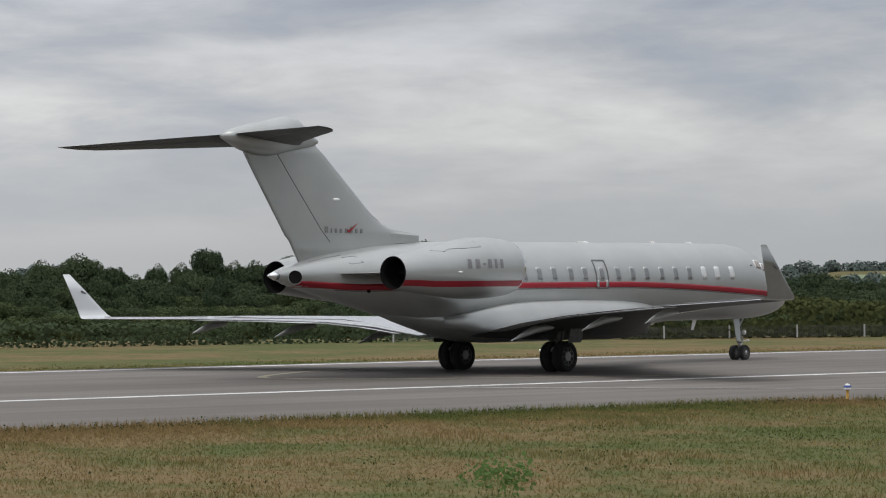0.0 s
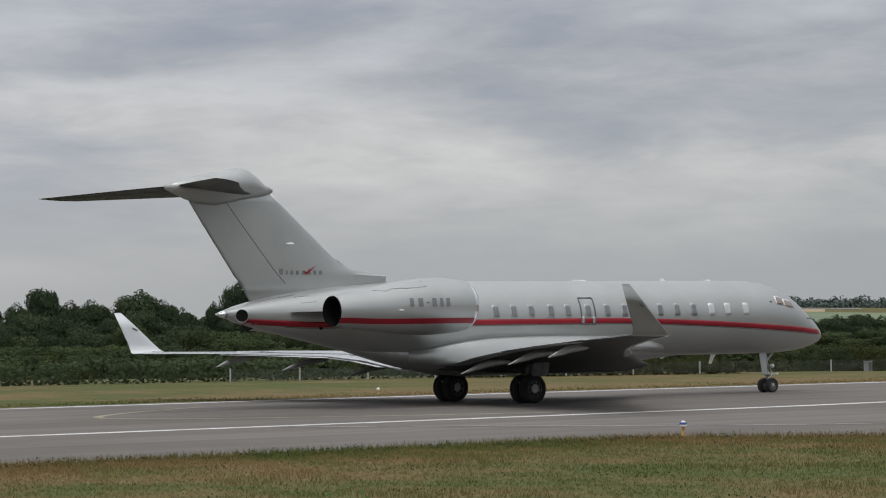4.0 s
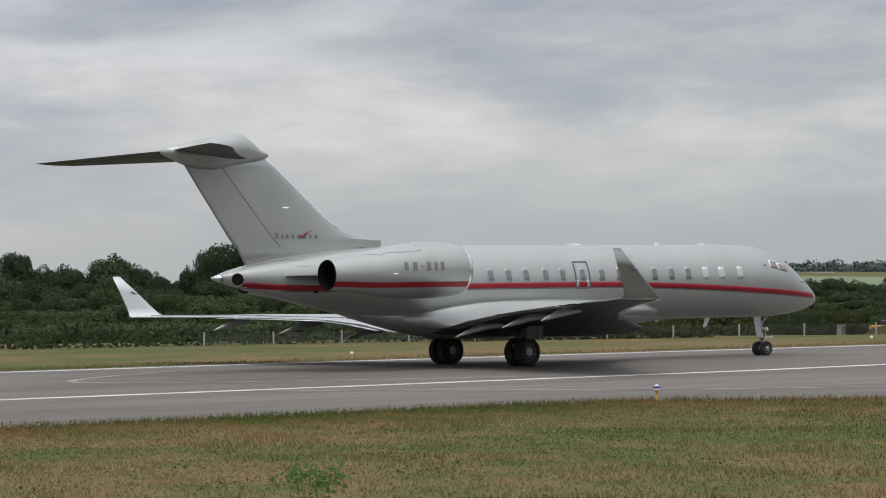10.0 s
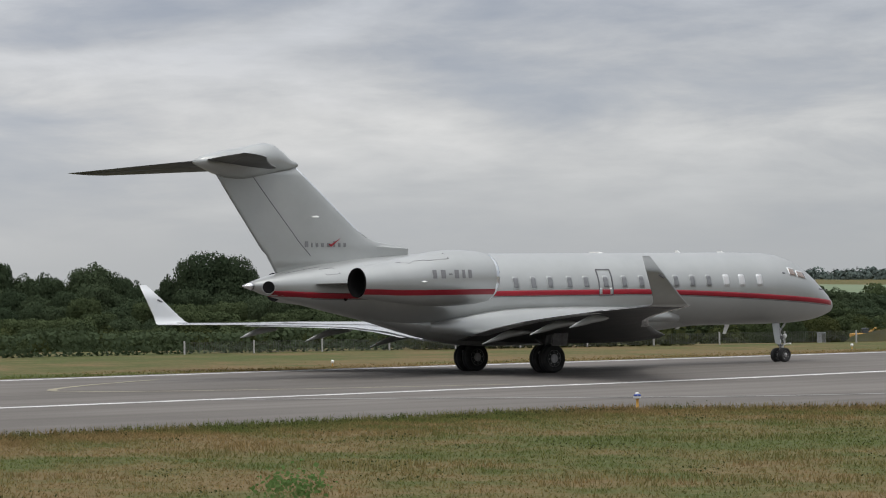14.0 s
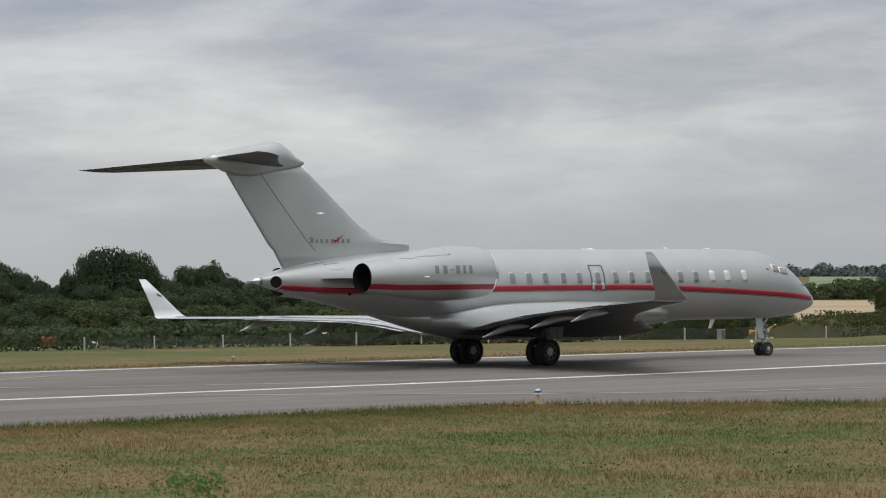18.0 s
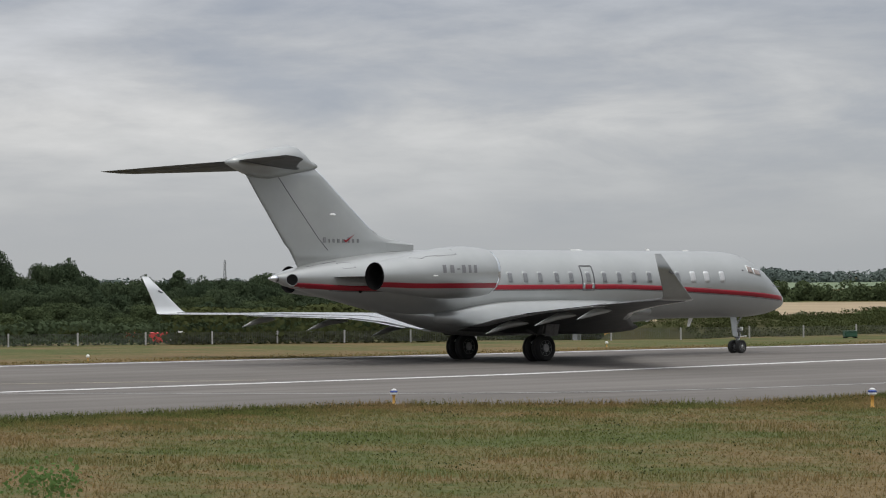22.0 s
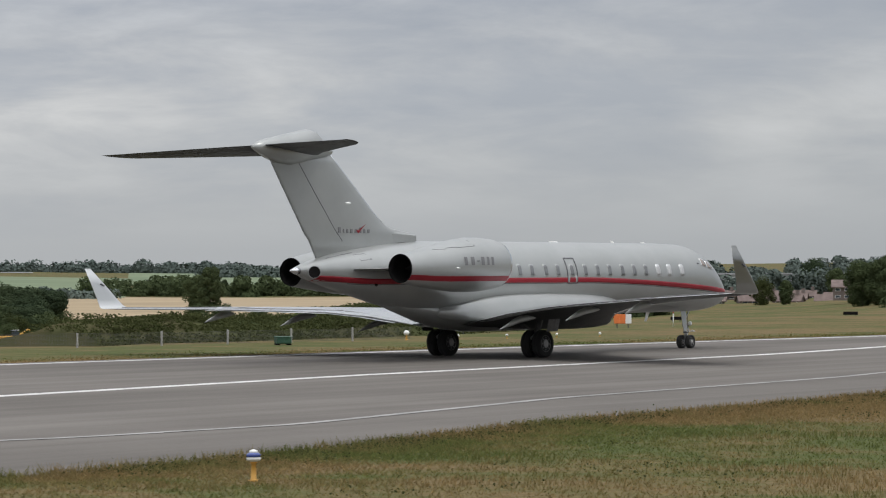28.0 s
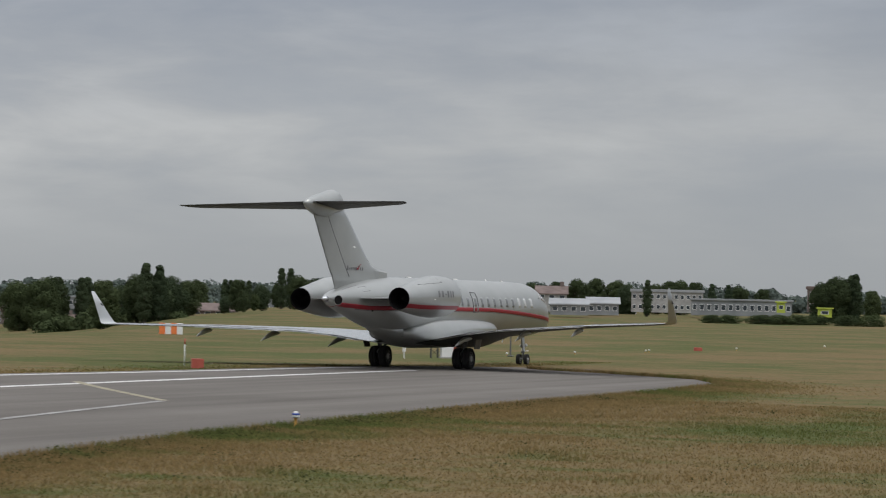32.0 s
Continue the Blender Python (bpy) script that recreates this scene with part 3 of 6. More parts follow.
def wheel_meshes(radius, width, name):
    w = width / 2
    prof = [(-w * 0.75, radius * 0.60), (-w * 0.95, radius * 0.72), (-w, radius * 0.85), (-w * 0.85, radius * 0.96), (-w * 0.5, radius), (-w * 0.16, radius), (-w * 0.14, radius * 0.985), (w * 0.14, radius * 0.985), (w * 0.16, radius),
            (w * 0.5, radius), (w * 0.85, radius * 0.96), (w, radius * 0.85), (w * 0.95, radius * 0.72), (w * 0.75, radius * 0.60)]
    tv, tf = turned(prof, "y", 28)
    rim = [(-w * 0.86, radius * 0.12), (-w * 0.86, radius * 0.30), (-w * 0.6, radius * 0.36), (-w * 0.6, radius * 0.52), (-w * 0.82, radius * 0.60), (w * 0.82, radius * 0.60), (w * 0.6, radius * 0.52), (w * 0.6, radius * 0.36), (w * 0.86, radius * 0.30), (w * 0.86, radius * 0.12)]
    sets = [turned(rim, "y", 20)]
    for i in range(8):
        a = 2 * math.pi * i / 8
        for s in (-1, 1):
            c = Vector((radius * 0.44 * math.cos(a), s * w * 0.62, radius * 0.44 * math.sin(a)))
            sets.append(tube(c, c + Vector((0, s * w * 0.16, 0)), radius * 0.055, n=6))
    rv, rf = joined(*sets)
    return mesh_of(name + "_tyre", tv, tf, M["tyre"], True), mesh_of(name + "_rim", rv, rf, M["rim"])


WHEELS = []


def add_wheel(jet, name, x, y, radius, meshes, lift):
    w = part(name, None, jet, m=pose(x, y, radius + lift))
    part("tyre", meshes[0], w, "black aircraft tyre")
    part("rim", meshes[1], w, "grey metal wheel hub")
    WHEELS.append((w, (x, y, radius + lift), radius))


def build_jet():
    jet = thing("business_jet", pose(ROLL[0][1], ROLL[0][2], 0, BANK, 0, ROLL[0][3]), "silver twin-engine business jet with red cheat line on the runway", "aircraft")
    # fuselage
    xs = [16.10, 16.03, 15.94, 15.85, 15.66, 15.47, 15.27, 15.08, 14.89, 14.7, 14.5, 14.3, 14.1, 13.9, 13.7, 13.49, 13.2, 12.9, 12.6, 12.3, 11.6, 11.0, 9, 7, 5, 3, 1, -1, -2.5, -3.2, -4, -4.5, -5, -5.7, -6.5, -7.2, -8, -8.5, -9, -9.5, -10, -10.22, -10.45, -10.65, -10.8, -10.95, -11.05]
    v, f = loft([body_ring(x) for x in xs])
    fus = part("fuselage", mesh_of("fuselage", v, f, M["silver"], True), jet)
    # wing-body fairing
    belly = [(9.8, 1.75, 1.52, 0.1), (8.8, 1.80, 1.46, 0.30), (8.0, 1.90, 1.40, 0.46), (6.8, 1.98, 1.29, 0.70), (4.5, 2.02, 1.10, 1.22), (2.0, 2.04, 0.92, 1.50), (-1.0, 2.04, 0.92, 1.42), (-2.2, 2.04, 0.99, 1.22), (-3.0, 2.04, 1.11, 1.02), (-3.8, 2.04, 1.27, 0.82), (-4.6, 2.04, 1.46, 0.62), (-5.4, 2.04, 1.66, 0.44), (-6.2, 2.08, 1.88, 0.26)]
    rings = []
    for x, top, bot, w in belly:
        c, hg = (top + bot) / 2, (top - bot) / 2
        ring = []
        for i in range(32):
            a = 2 * math.pi * i / 32
            s, q = math.sin(a), -math.cos(a)
            ring.append((x, w * math.copysign(abs(s) ** 0.9, s), c + hg * math.copysign(abs(q) ** 0.95, q)))
        rings.append(ring)
    v, f = loft(rings)
    part("belly_fairing", mesh_of("belly_fairing", v, f, M["silver"], True), jet, "light grey wing-body fairing")
    # sculpted fillet above the wing
    rings = []
    for x, top, w, d in ((7.3, 1.9, 0.93, 0.3), (6.6, 2.0, 1.12, 0.35), (5.6, 2.10, 1.34, 0.45), (4.5, 2.17, 1.40, 0.5), (2.0, 2.22, 1.45, 0.6), (-0.3, 2.19, 1.46, 0.8), (-1.2, 2.15, 1.43, 0.86), (-1.9, 2.08, 1.37, 0.84), (-2.6, 1.98, 1.28, 0.70), (-3.3, 1.86, 1.14, 0.50), (-4.0, 1.78, 0.90, 0.30)):
        e = smooth(-3.4, -0.6, x) * (1 - smooth(4.5, 7.5, x))
        half = [(0.80 + 0.25 * e, top - 1.05 * d), (0.97 + 0.19 * e, top - 0.85 * d), (1.03 + 0.11 * e, top - 0.6 * d), (1.0 + 0.055 * e, top - 0.3 * d), (0.96 + 0.015 * e, top - 0.03), (0.93, top), (0.6, top + 0.03)]
        rings.append([(x, -w * k, z) for k, z in half] + [(x, w * k, z) for k, z in half[::-1]])
    v, f = loft(rings)
    part("wing_root_fillet", mesh_of("wing_root_fillet", v, f, M["silver"], True), jet)
    # tail cone outlet
    v, f = turned([(-0.40, 0.15), (-0.10, 0.20), (0.02, 0.215), (0.055, 0.21), (0.06, 0.2), (0.03, 0.19), (-0.2, 0.17)], "x", 24)
    apu = part("apu_outlet", mesh_of("apu_outlet", v, f, M["silver"], True), jet, "round exhaust housing on the tail cone", pose(-10.40, -0.40, 3.04, 0, 0, 232))
    # flat black disc stands in for the shade inside the outlet
    v, f = turned([(0.052, 0.203), (0.046, 0.19), (0.04, 0.01)], "x", 24)
    part("apu_opening", mesh_of("apu_opening", v, f, M["black"]), apu, "black disc painted as the shaded exhaust opening")
    v, f = loft([[(x, r * math.sin(math.pi * k / 8), 3.10 + r * 0.85 * math.cos(math.pi * k / 8)) for k in range(16)] for x, r in ((-10.80, 0.172), (-10.95, 0.115), (-11.08, 0.06), (-11.16, 0.02))])
    part("tail_tip", mesh_of("tail_tip", v, f, M["polished"], True), jet, "bright metal tail cone tip")
    # cheat line on the fuselage, both sides, and on the nacelles
    droop = lambda x: -0.05 - 0.52 * (max(0.0, x - 4.5) / 11.1) ** 1.5 + 0.13 * smooth(7.6, 10.4, -x)
    for s in (-1, 1):
        v, f = side_patch(-10.15, 15.6, 2.672, 2.852, s, 0.012, 110, 3, zfun=droop)
        part("cheat_line", mesh_of("cheat_line", v, f, M["red"], True), jet, "deep red painted stripe")
        v, f = side_patch(-8.8, 15.3, 2.635, 2.66, s, 0.005, 90, 1, zfun=droop)
        part("pin_line", mesh_of("pin_line", v, f, M["ink"], True), jet, "fine dark pinstripe")
    # cabin windows
    spots = [-0.66, 0.13, 0.90, 1.78, 2.55, 4.35, 5.17, 5.98, 6.85, 7.66, 8.47, 9.35, 10.14, 11.05]
    for s in (-1, 1):
        for x in spots + [3.46]:
            closed = x > 9.0
            v, f = side_patch(x - 0.145, x + 0.145, 2.84, 3.30, s, 0.008, 8, 6, 0.22)
            win = part("window", mesh_of("window", v, f, M["silver_light"] if closed else M["silver"], True), jet, "small cabin window with pale rim")
            v, f = side_patch(x - 0.105, x + 0.105, 2.885, 3.255, s, 0.014, 8, 6, 0.18)
            part("pane", mesh_of("window_pane", v, f, M["blind"] if closed else M["shade"], True), win, "window with closed pale shade" if closed else "grey window pane with lowered shade")
        # overwing exit outline and the stripe's break below its window
        for x0, x1, z0, z1 in ((3.12, 3.165, 2.60, 3.51), (3.755, 3.80, 2.60, 3.51), (3.15, 3.77, 3.49, 3.535), (3.15, 3.77, 2.565, 2.61)):
            v, f = side_patch(x0, x1, z0, z1, s, 0.018, 2, 6)
            part("exit_outline", mesh_of("exit_outline", v, f, M["ink"], True), jet, "dark outline of the emergency exit")
        for x0, x1 in ((3.165, 3.27), (3.65, 3.755)):
            v, f = side_patch(x0, x1, 2.64, 2.86, s, 0.016, 2, 3)
            part("exit_panel", mesh_of("exit_panel", v, f, M["silver"], True), jet, "pale panel beside the exit's stripe")
        # flight deck glazing: side window, quarter window, front screen
        for x0, x1, z0, z1, d in ((12.72, 13.12, 3.18, 3.50, 0.10), (13.16, 13.70, 3.15, 3.44, 0.16)):
            v, f = side_patch(x0, x1, z0, z1, s, 0.010, 5, 5, 0.1, zfun=lambda x: 0.05 - 0.12 * (x - 12.7))
            frame_ = part("windscreen", mesh_of("windscreen", v, f, M["silver_light"], True), jet, "pale framed flight deck window")
            v, f = side_patch(x0 + 0.035, x1 - 0.035, z0 + 0.035, z1 - 0.035, s, 0.016, 5, 5, 0.1, zfun=lambda x: 0.05 - 0.12 * (x - 12.7))
            part("pane", mesh_of("screen_pane", v, f, M["screen_glass"], True), frame_, "brown tinted glass")
        v, f = side_patch(12.36, 12.50, 3.30, 3.36, s, 0.012, 3, 3, 0.5)
        part("vent", mesh_of("nose_vent", v, f, M["ink"], True), jet, "small dark vent")
        # pitot probe below the windscreen
        v, f = tube((14.6, s * 0.86, 2.72), (14.85, s * 0.99, 2.66), 0.02, 0.012, 8)
        part("probe", mesh_of("probe", v, f, M["ink"]), jet)
    # fin
    fin = [(3.35, -4.2, -9.74, 0.34), (3.95, -4.25, -10.10, 0.33), (4.12, -4.43, -10.2, 0.31), (4.28, -4.50, -10.38, 0.30), (4.40, -4.62, -10.47, 0.30), (4.46, -5.05, -10.51, 0.29), (4.53, -5.58, -10.56, 0.28), (4.68, -6.04, -10.66, 0.27), (4.9, -6.38, -10.82, 0.26), (5.1, -6.64, -10.96, 0.25), (6.0, -7.70, -11.60, 0.23), (6.7, -8.54, -12.08, 0.22), (7.12, -9.05, -12.38, 0.21)]
    def fin_half(x, z, s):
        le, te, th = table([(-r[0], *r[1:]) for r in fin], -z)
        k = min(0.98, max(0.02, (le - x) / (le - te)))
        return th * 2.6 * (0.2969 * math.sqrt(k) - 0.126 * k - 0.3516 * k * k + 0.2843 * k ** 3 - 0.1015 * k ** 4) * (1.08 if s < 0 else 0.9) + 0.012

    rings = []
    for z, le, te, th in fin:
        rings.append([(x, -hgt, z) for x, hgt in aerofoil(le, te, th, 10)])
    v, f = loft(rings)
    part("fin", mesh_of("fin", v, f, M["silver"], True), jet, "swept silver tail fin")
    rings = []
    for z, le, te, th in fin[7:]:
        rings.append([(x, -hgt, z) for x, hgt in aerofoil(le + 0.012, le - 0.22, th * 0.34, 5)])
    v, f = loft(rings)
    part("fin_leading_edge", mesh_of("fin_leading_edge", v, f, M["polished"], True), jet, "polished metal leading edge")
    # rudder: hinge line and skins just proud of the fin
    for s in (-1, 1):
        rows = []
        for z in (4.1, 4.5, 5.0, 5.5, 6.0, 6.4, 6.72):
            le, te, th = table([(-r[0], *r[1:]) for r in fin], -z)
            rows.append([(xx, s * (fin_half(xx, z, s) - 0.004), z) for xx in [te + (1.4 + 0.135 * (6.6 - z)) * k for k in (1.0, 0.77, 0.5, 0.25, 0.08)]])
        v, f = loft(rows if s < 0 else [r[::-1] for r in rows], (False, False), False)
        part("rudder", mesh_of("rudder", v, f, M["silver"], True), jet, "rudder skin behind the hinge line")
        v, f = joined(*[tube(a[0], b[0], 0.014, n=5) for a, b in zip(rows, rows[1:])])
        part("rudder_seam", mesh_of("rudder_seam", v, f, M["seam"]), jet)
    # air scoop at the foot of the fin
    rings = []
    for x, hw, z0, z1 in ((-4.38, 0.105, 4.13, 4.33), (-4.40, 0.13, 4.10, 4.36), (-4.7, 0.14, 4.06, 4.39), (-5.2, 0.13, 4.05, 4.43), (-5.7, 0.08, 4.05, 4.46)):
        rings.append([(x, hw * a, (z0 + z1) / 2 + (z1 - z0) / 2 * c) for a, c in ((-1, -0.9), (-1, 0.55), (-0.6, 0.95), (0.6, 0.95), (1, 0.55), (1, -0.9))])
    v, f = loft(rings)
    scoop = part("scoop", mesh_of("scoop", v, f, M["silver"]), jet, "blunt air scoop at the foot of the fin")
    # thin black plate on the closed face paints the shade of an open duct
    v, f = boxed(-4.385, -4.372, -0.085, 0.085, 4.15, 4.30, 0.0)
    part("scoop_mouth", mesh_of("scoop_mouth", v, f, M["black"]), scoop, "black plate painted as the shaded scoop mouth")
    # small lamp fairing on both sides
    for s in (-1, 1):
        v, f = turned([(-0.16, 0.005), (-0.1, 0.03), (0.05, 0.042), (0.13, 0.02), (0.16, 0.004)], "x", 12)
        part("fin_lamp", mesh_of("fin_lamp", v, f, M["lit_white"], True), jet, "small white fairing on the fin", pose(-8.36, s * 0.27, 5.36))
    # bullet fairing on the fin top
    bul = [(-8.85, 7.14, 7.02, 0.05), (-9.2, 7.28, 6.92, 0.2), (-9.5, 7.52, 6.86, 0.3), (-9.85, 7.74, 6.80, 0.38), (-10.2, 7.80, 6.74, 0.43), (-10.6, 7.74, 6.66, 0.46), (-11.1, 7.64, 6.58, 0.47), (-11.7, 7.54, 6.62, 0.42), (-12.2, 7.44, 6.76, 0.33), (-12.6, 7.34, 6.92, 0.22), (-12.95, 7.20, 7.06, 0.07)]
    rings = []
    for x, top, bot, w in bul:
        c, hg = (top + bot) / 2, (top - bot) / 2
        rings.append([(x, w * math.sin(2 * math.pi * i / 24), c - hg * math.cos(2 * math.pi * i / 24)) for i in range(24)])
    v, f = loft(rings)
    part("bullet_fairing", mesh_of("bullet_fairing", v, f, M["silver"], True), jet)
    # tailplane
    for s in (-1, 1):
        st = [(0.1, -9.7, -12.5, 7.20, 0.40), (1.2, -10.75, -12.98, 7.17, 0.36), (3.0, -12.15, -13.75, 7.11, 0.27), (4.6, -13.3, -14.34, 7.06, 0.17), (5.0, -13.75, -14.5, 7.05, 0.08), (5.17, -14.15, -14.54, 7.05, 0.03)]
        v, f = wing_set(st, s)
        # set nose-down by a few degrees about its trailing edge
        v = [(x, y, z - 0.085 * (x - table([(-q[0], q[2]) for q in st], -max(0.1, abs(y)))[0])) for x, y, z in v]
        me = mesh_of("tailplane", v, f, [M["silver_dull"], M["underside_shade"]], True)
        # faces below the chord take the shade tone
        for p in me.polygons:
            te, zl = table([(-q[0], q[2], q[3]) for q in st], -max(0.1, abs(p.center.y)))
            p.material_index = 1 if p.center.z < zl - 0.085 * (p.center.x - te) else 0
        part("tailplane", me, jet, "grey swept tailplane half with shade painted underneath")
        sets = []
        for a, b in zip(st[:-2], st[1:-1]):
            for dz in (-1, 1):
                p = [(q[2] + (q[1] - q[2]) * 0.3, s * q[0], q[3] - 0.085 * 0.3 * (q[1] - q[2]) + dz * (q[4] * 0.20 + 0.002)) for q in (a, b)]
                sets.append(tube(p[0], p[1], 0.008, n=5))
        v, f = joined(*sets)
        part("elevator_seam", mesh_of("elevator_seam", v, f, M["seam"]), jet)
    # wings
    for s in (-1, 1):
        v, f = wing_set(WING, s)
        me = mesh_of("wing", v, f, [M["wing_skin"], M["underside_shade"]], True)
        # shade painted on: lower faces get the near-black tone
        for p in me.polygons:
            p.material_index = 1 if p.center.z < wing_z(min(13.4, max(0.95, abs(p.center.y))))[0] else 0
        part("wing", me, jet, "long swept silver wing with shade painted on its underside")
        # polished leading edge slat
        rings = []
        for y, le, te, z, th in WING[2:]:
            c = le - te
            ring = []
            for x, hgt in aerofoil(le + 0.012, le - c * 0.10, th * 0.56, 6):
                ring.append((x, s * y, z - th * 0.02 + hgt))
            rings.append(ring if s > 0 else ring[::-1])
        v, f = loft(rings)
        part("slat", mesh_of("slat", v, f, M["polished"], True), jet, "polished metal leading edge")
        v, f = winglet_set(s)
        # light put into the silver: right winglet darker, left one lighter
        wl = part("winglet", mesh_of("winglet", v, f, M["silver_dull"] if s < 0 else M["silver_light"], True), jet, "upturned winglet")
        v, f = loft([[(-5.35, s * 13.82 + k, 2.86), (-5.52, s * 13.82 + k, 2.94), (-5.50, s * 13.82 + k, 2.98), (-5.27, s * 13.82 + k, 2.88)] for k in (-0.055, 0.055)])
        part("emblem", mesh_of("emblem", v, f, M["ink"]), wl, "small dark painted mark")
        # flaps: separate slabs drooped behind the trailing edge
        for y0, y1, drop in ((1.9, 4.7, 0.03), (4.8, 9.4, 0.03)):
            rings = []
            for y in (y0, (y0 + y1) / 2, y1):
                z, te, le = wing_z(y)
                rings.append([(x, s * y, z - 0.01 - drop * smooth(te + 0.9, te - 0.25, x) + hgt) for x, hgt in aerofoil(te + 0.75, te - 0.22, 0.10, 6)])
            if s < 0:
                rings = [r[::-1] for r in rings]
            v, f = loft(rings)
            part("flap", mesh_of("flap", v, f, M["silver_light"], True), jet, "trailing edge flap set for take-off")
        # aileron and spoiler seams on the top
        sets = []
        for y0, y1, k in ((2.0, 4.7, 0.16), (4.9, 9.3, 0.2), (9.6, 13.1, 0.24), (2.2, 9.0, 0.34)):
            p = []
            for y in (y0, y1):
                z, te, le = wing_z(y)
                p.append((te + (le - te) * k, s * y, z + 0.05 + 0.06 * k))
            sets.append(tube(p[0], p[1], 0.012, n=5))
        v, f = joined(*sets)
        part("wing_seam", mesh_of("wing_seam", v, f, M["seam"]), jet)
        # flap track fairings
        for y, ln, drop in ((3.1, 2.2, 0.46), (6.2, 2.1, 0.44), (9.1, 1.7, 0.36)):
            z, te, le = wing_z(y)
            rings = []
            for t, r in ((0.0, 0.01), (0.08, 0.05), (0.22, 0.085), (0.45, 0.10), (0.62, 0.09), (0.8, 0.055), (0.93, 0.022), (1.0, 0.005)):
                x = te - 0.62 + ln - ln * t
                cz = z - 0.17 - drop * max(0.0, (t - 0.35) / 0.65) ** 1.15 * 0.8
                rings.append([(x, s * y + 0.6 * r * math.sin(2 * math.pi * i / 12), cz + 1.25 * r * math.cos(2 * math.pi * i / 12)) for i in range(12)])
            v, f = loft(rings)
            part("flap_fairing", mesh_of("flap_fairing", v, f, M["silver"], True), jet, "pointed flap track fairing")
        # static wicks
        for y in (12.2, 12.9, 13.4):
            z, te, le = wing_z(y)
            v, f = tube((te, s * y, z), (te - 0.16, s * y, z - 0.01), 0.006, 0.003, 5)
            part("wick", mesh_of("wick", v, f, M["ink"]), jet)
        # engines
        v, f = loft(nacelle_rings(NACELLE[2:], s), (False, False))
        nac = part("nacelle", mesh_of("nacelle", v, f, M["silver"], True), jet, "silver rear-mounted engine nacelle")
        lip = [(-3.19, 0.60), (-2.94, 0.615), (-2.84, 0.65), (-2.80, 0.70), (-2.84, 0.755), (-2.92, 0.80), (-3.04, 0.836)]
        v, f = loft(nacelle_rings(lip, s), (False, False))
        part("intake_lip", mesh_of("intake_lip", v, f, M["polished"], True), nac, "polished metal intake lip")
        v, f = loft(nacelle_rings([(-3.18, 0.61), (-3.7, 0.60), (-3.72, 0.05)], s))
        part("intake", mesh_of("intake", v, f, M["black"], True), nac)
        v, f = loft(nacelle_rings([(-8.25, 0.49), (-8.30, 0.475), (-8.0, 0.455), (-7.0, 0.44), (-6.98, 0.05)], s), (False, True))
        part("exhaust", mesh_of("exhaust", v, f, M["black"], True), nac, "black exhaust nozzle")
        v, f = loft(nacelle_rings([(-6.95, 0.16), (-7.5, 0.14), (-7.95, 0.03)], s, n=14))
        part("exhaust_cone", mesh_of("exhaust_cone", v, f, M["black"], True), nac)
        # stripe round the outer side of the nacelle
        rows = []
        for x, r in NACELLE[2:]:
            zc = nac_axis(x)
            row = []
            for z in (2.675, 2.73, 2.79, 2.85):
                zz = z - 0.02 + 0.06 * smooth(6.5, 8.3, -x)
                q = max(0.02, (r + 0.006) ** 2 - (zz - zc) ** 2)
                row.append((x, s * (NAC_Y + math.sqrt(q)), zz))
            rows.append(row if s > 0 else row[::-1])
        v, f = loft(rows, (False, False), False)
        part("nacelle_stripe", mesh_of("nacelle_stripe", v, f, M["red"], True), nac, "deep red painted stripe")
        # registration as plain bars on the nacelle's outer side
        for x, w, z0, z1 in ((-5.69, 0.15, 3.20, 3.48), (-5.36, 0.18, 3.20, 3.48), (-5.08, 0.14, 3.31, 3.36), (-4.83, 0.17, 3.20, 3.48), (-4.54, 0.13, 3.20, 3.48), (-4.27, 0.15, 3.20, 3.48)):
            rows = []
            for xx in (x - w / 2, x + w / 2):
                row = []
                r = 0.0
                for p, q in zip(NACELLE, NACELLE[1:]):
                    if p[0] >= xx >= q[0]:
                        r = p[1] + (q[1] - p[1]) * (p[0] - xx) / (p[0] - q[0])
                for k in range(4):
                    z = z0 + (z1 - z0) * k / 3
                    row.append((xx, s * (NAC_Y + math.sqrt(max(0.02, (r + 0.008) ** 2 - (z - nac_axis(xx)) ** 2))), z))
                rows.append(row)
            v, f = loft(rows, (False, False), False)
            part("registration_bar", mesh_of("registration_bar", v, f, M["lettering"]), nac, "plain dark grey bar")
        # access panel lines
        pts = []
        for x, a in ((-6.9, 62), (-6.45, 48), (-6.3, 53), (-5.9, 50), (-5.7, 46), (-4.95, 44), (-5.0, 66)):
            r = 0.0
            for p, q in zip(NACELLE, NACELLE[1:]):
                if p[0] >= x >= q[0]:
                    r = p[1] + (q[1] - p[1]) * (p[0] - x) / (p[0] - q[0])
            pts.append((x, s * (NAC_Y + (r + 0.003) * math.cos(radians(a))), nac_axis(x) + (r + 0.003) * math.sin(radians(a))))
        v, f = joined(*[tube(a, b, 0.008, n=5) for a, b in zip(pts, pts[1:])])
        part("panel_seam", mesh_of("panel_seam", v, f, M["seam"]), nac)
        v, f = turned([(-0.12, 0.01), (0.0, 0.03), (0.12, 0.01)], "x", 10)
        part("drain_mast", mesh_of("drain_mast", v, f, M["lit_white"], True), nac, m=pose(-6.1, s * (NAC_Y + 0.80), 3.10))
        # pylon
        rings = []
        for y, le, te in ((0.6, -3.9, -8.7), (1.1, -3.9, -8.75), (1.75, -4.0, -8.55)):
            ring = [(x, s * y, 3.12 + hgt) for x, hgt in aerofoil(le, te, 0.36, 7)]
            rings.append(ring if s > 0 else ring[::-1])
        v, f = loft(rings)
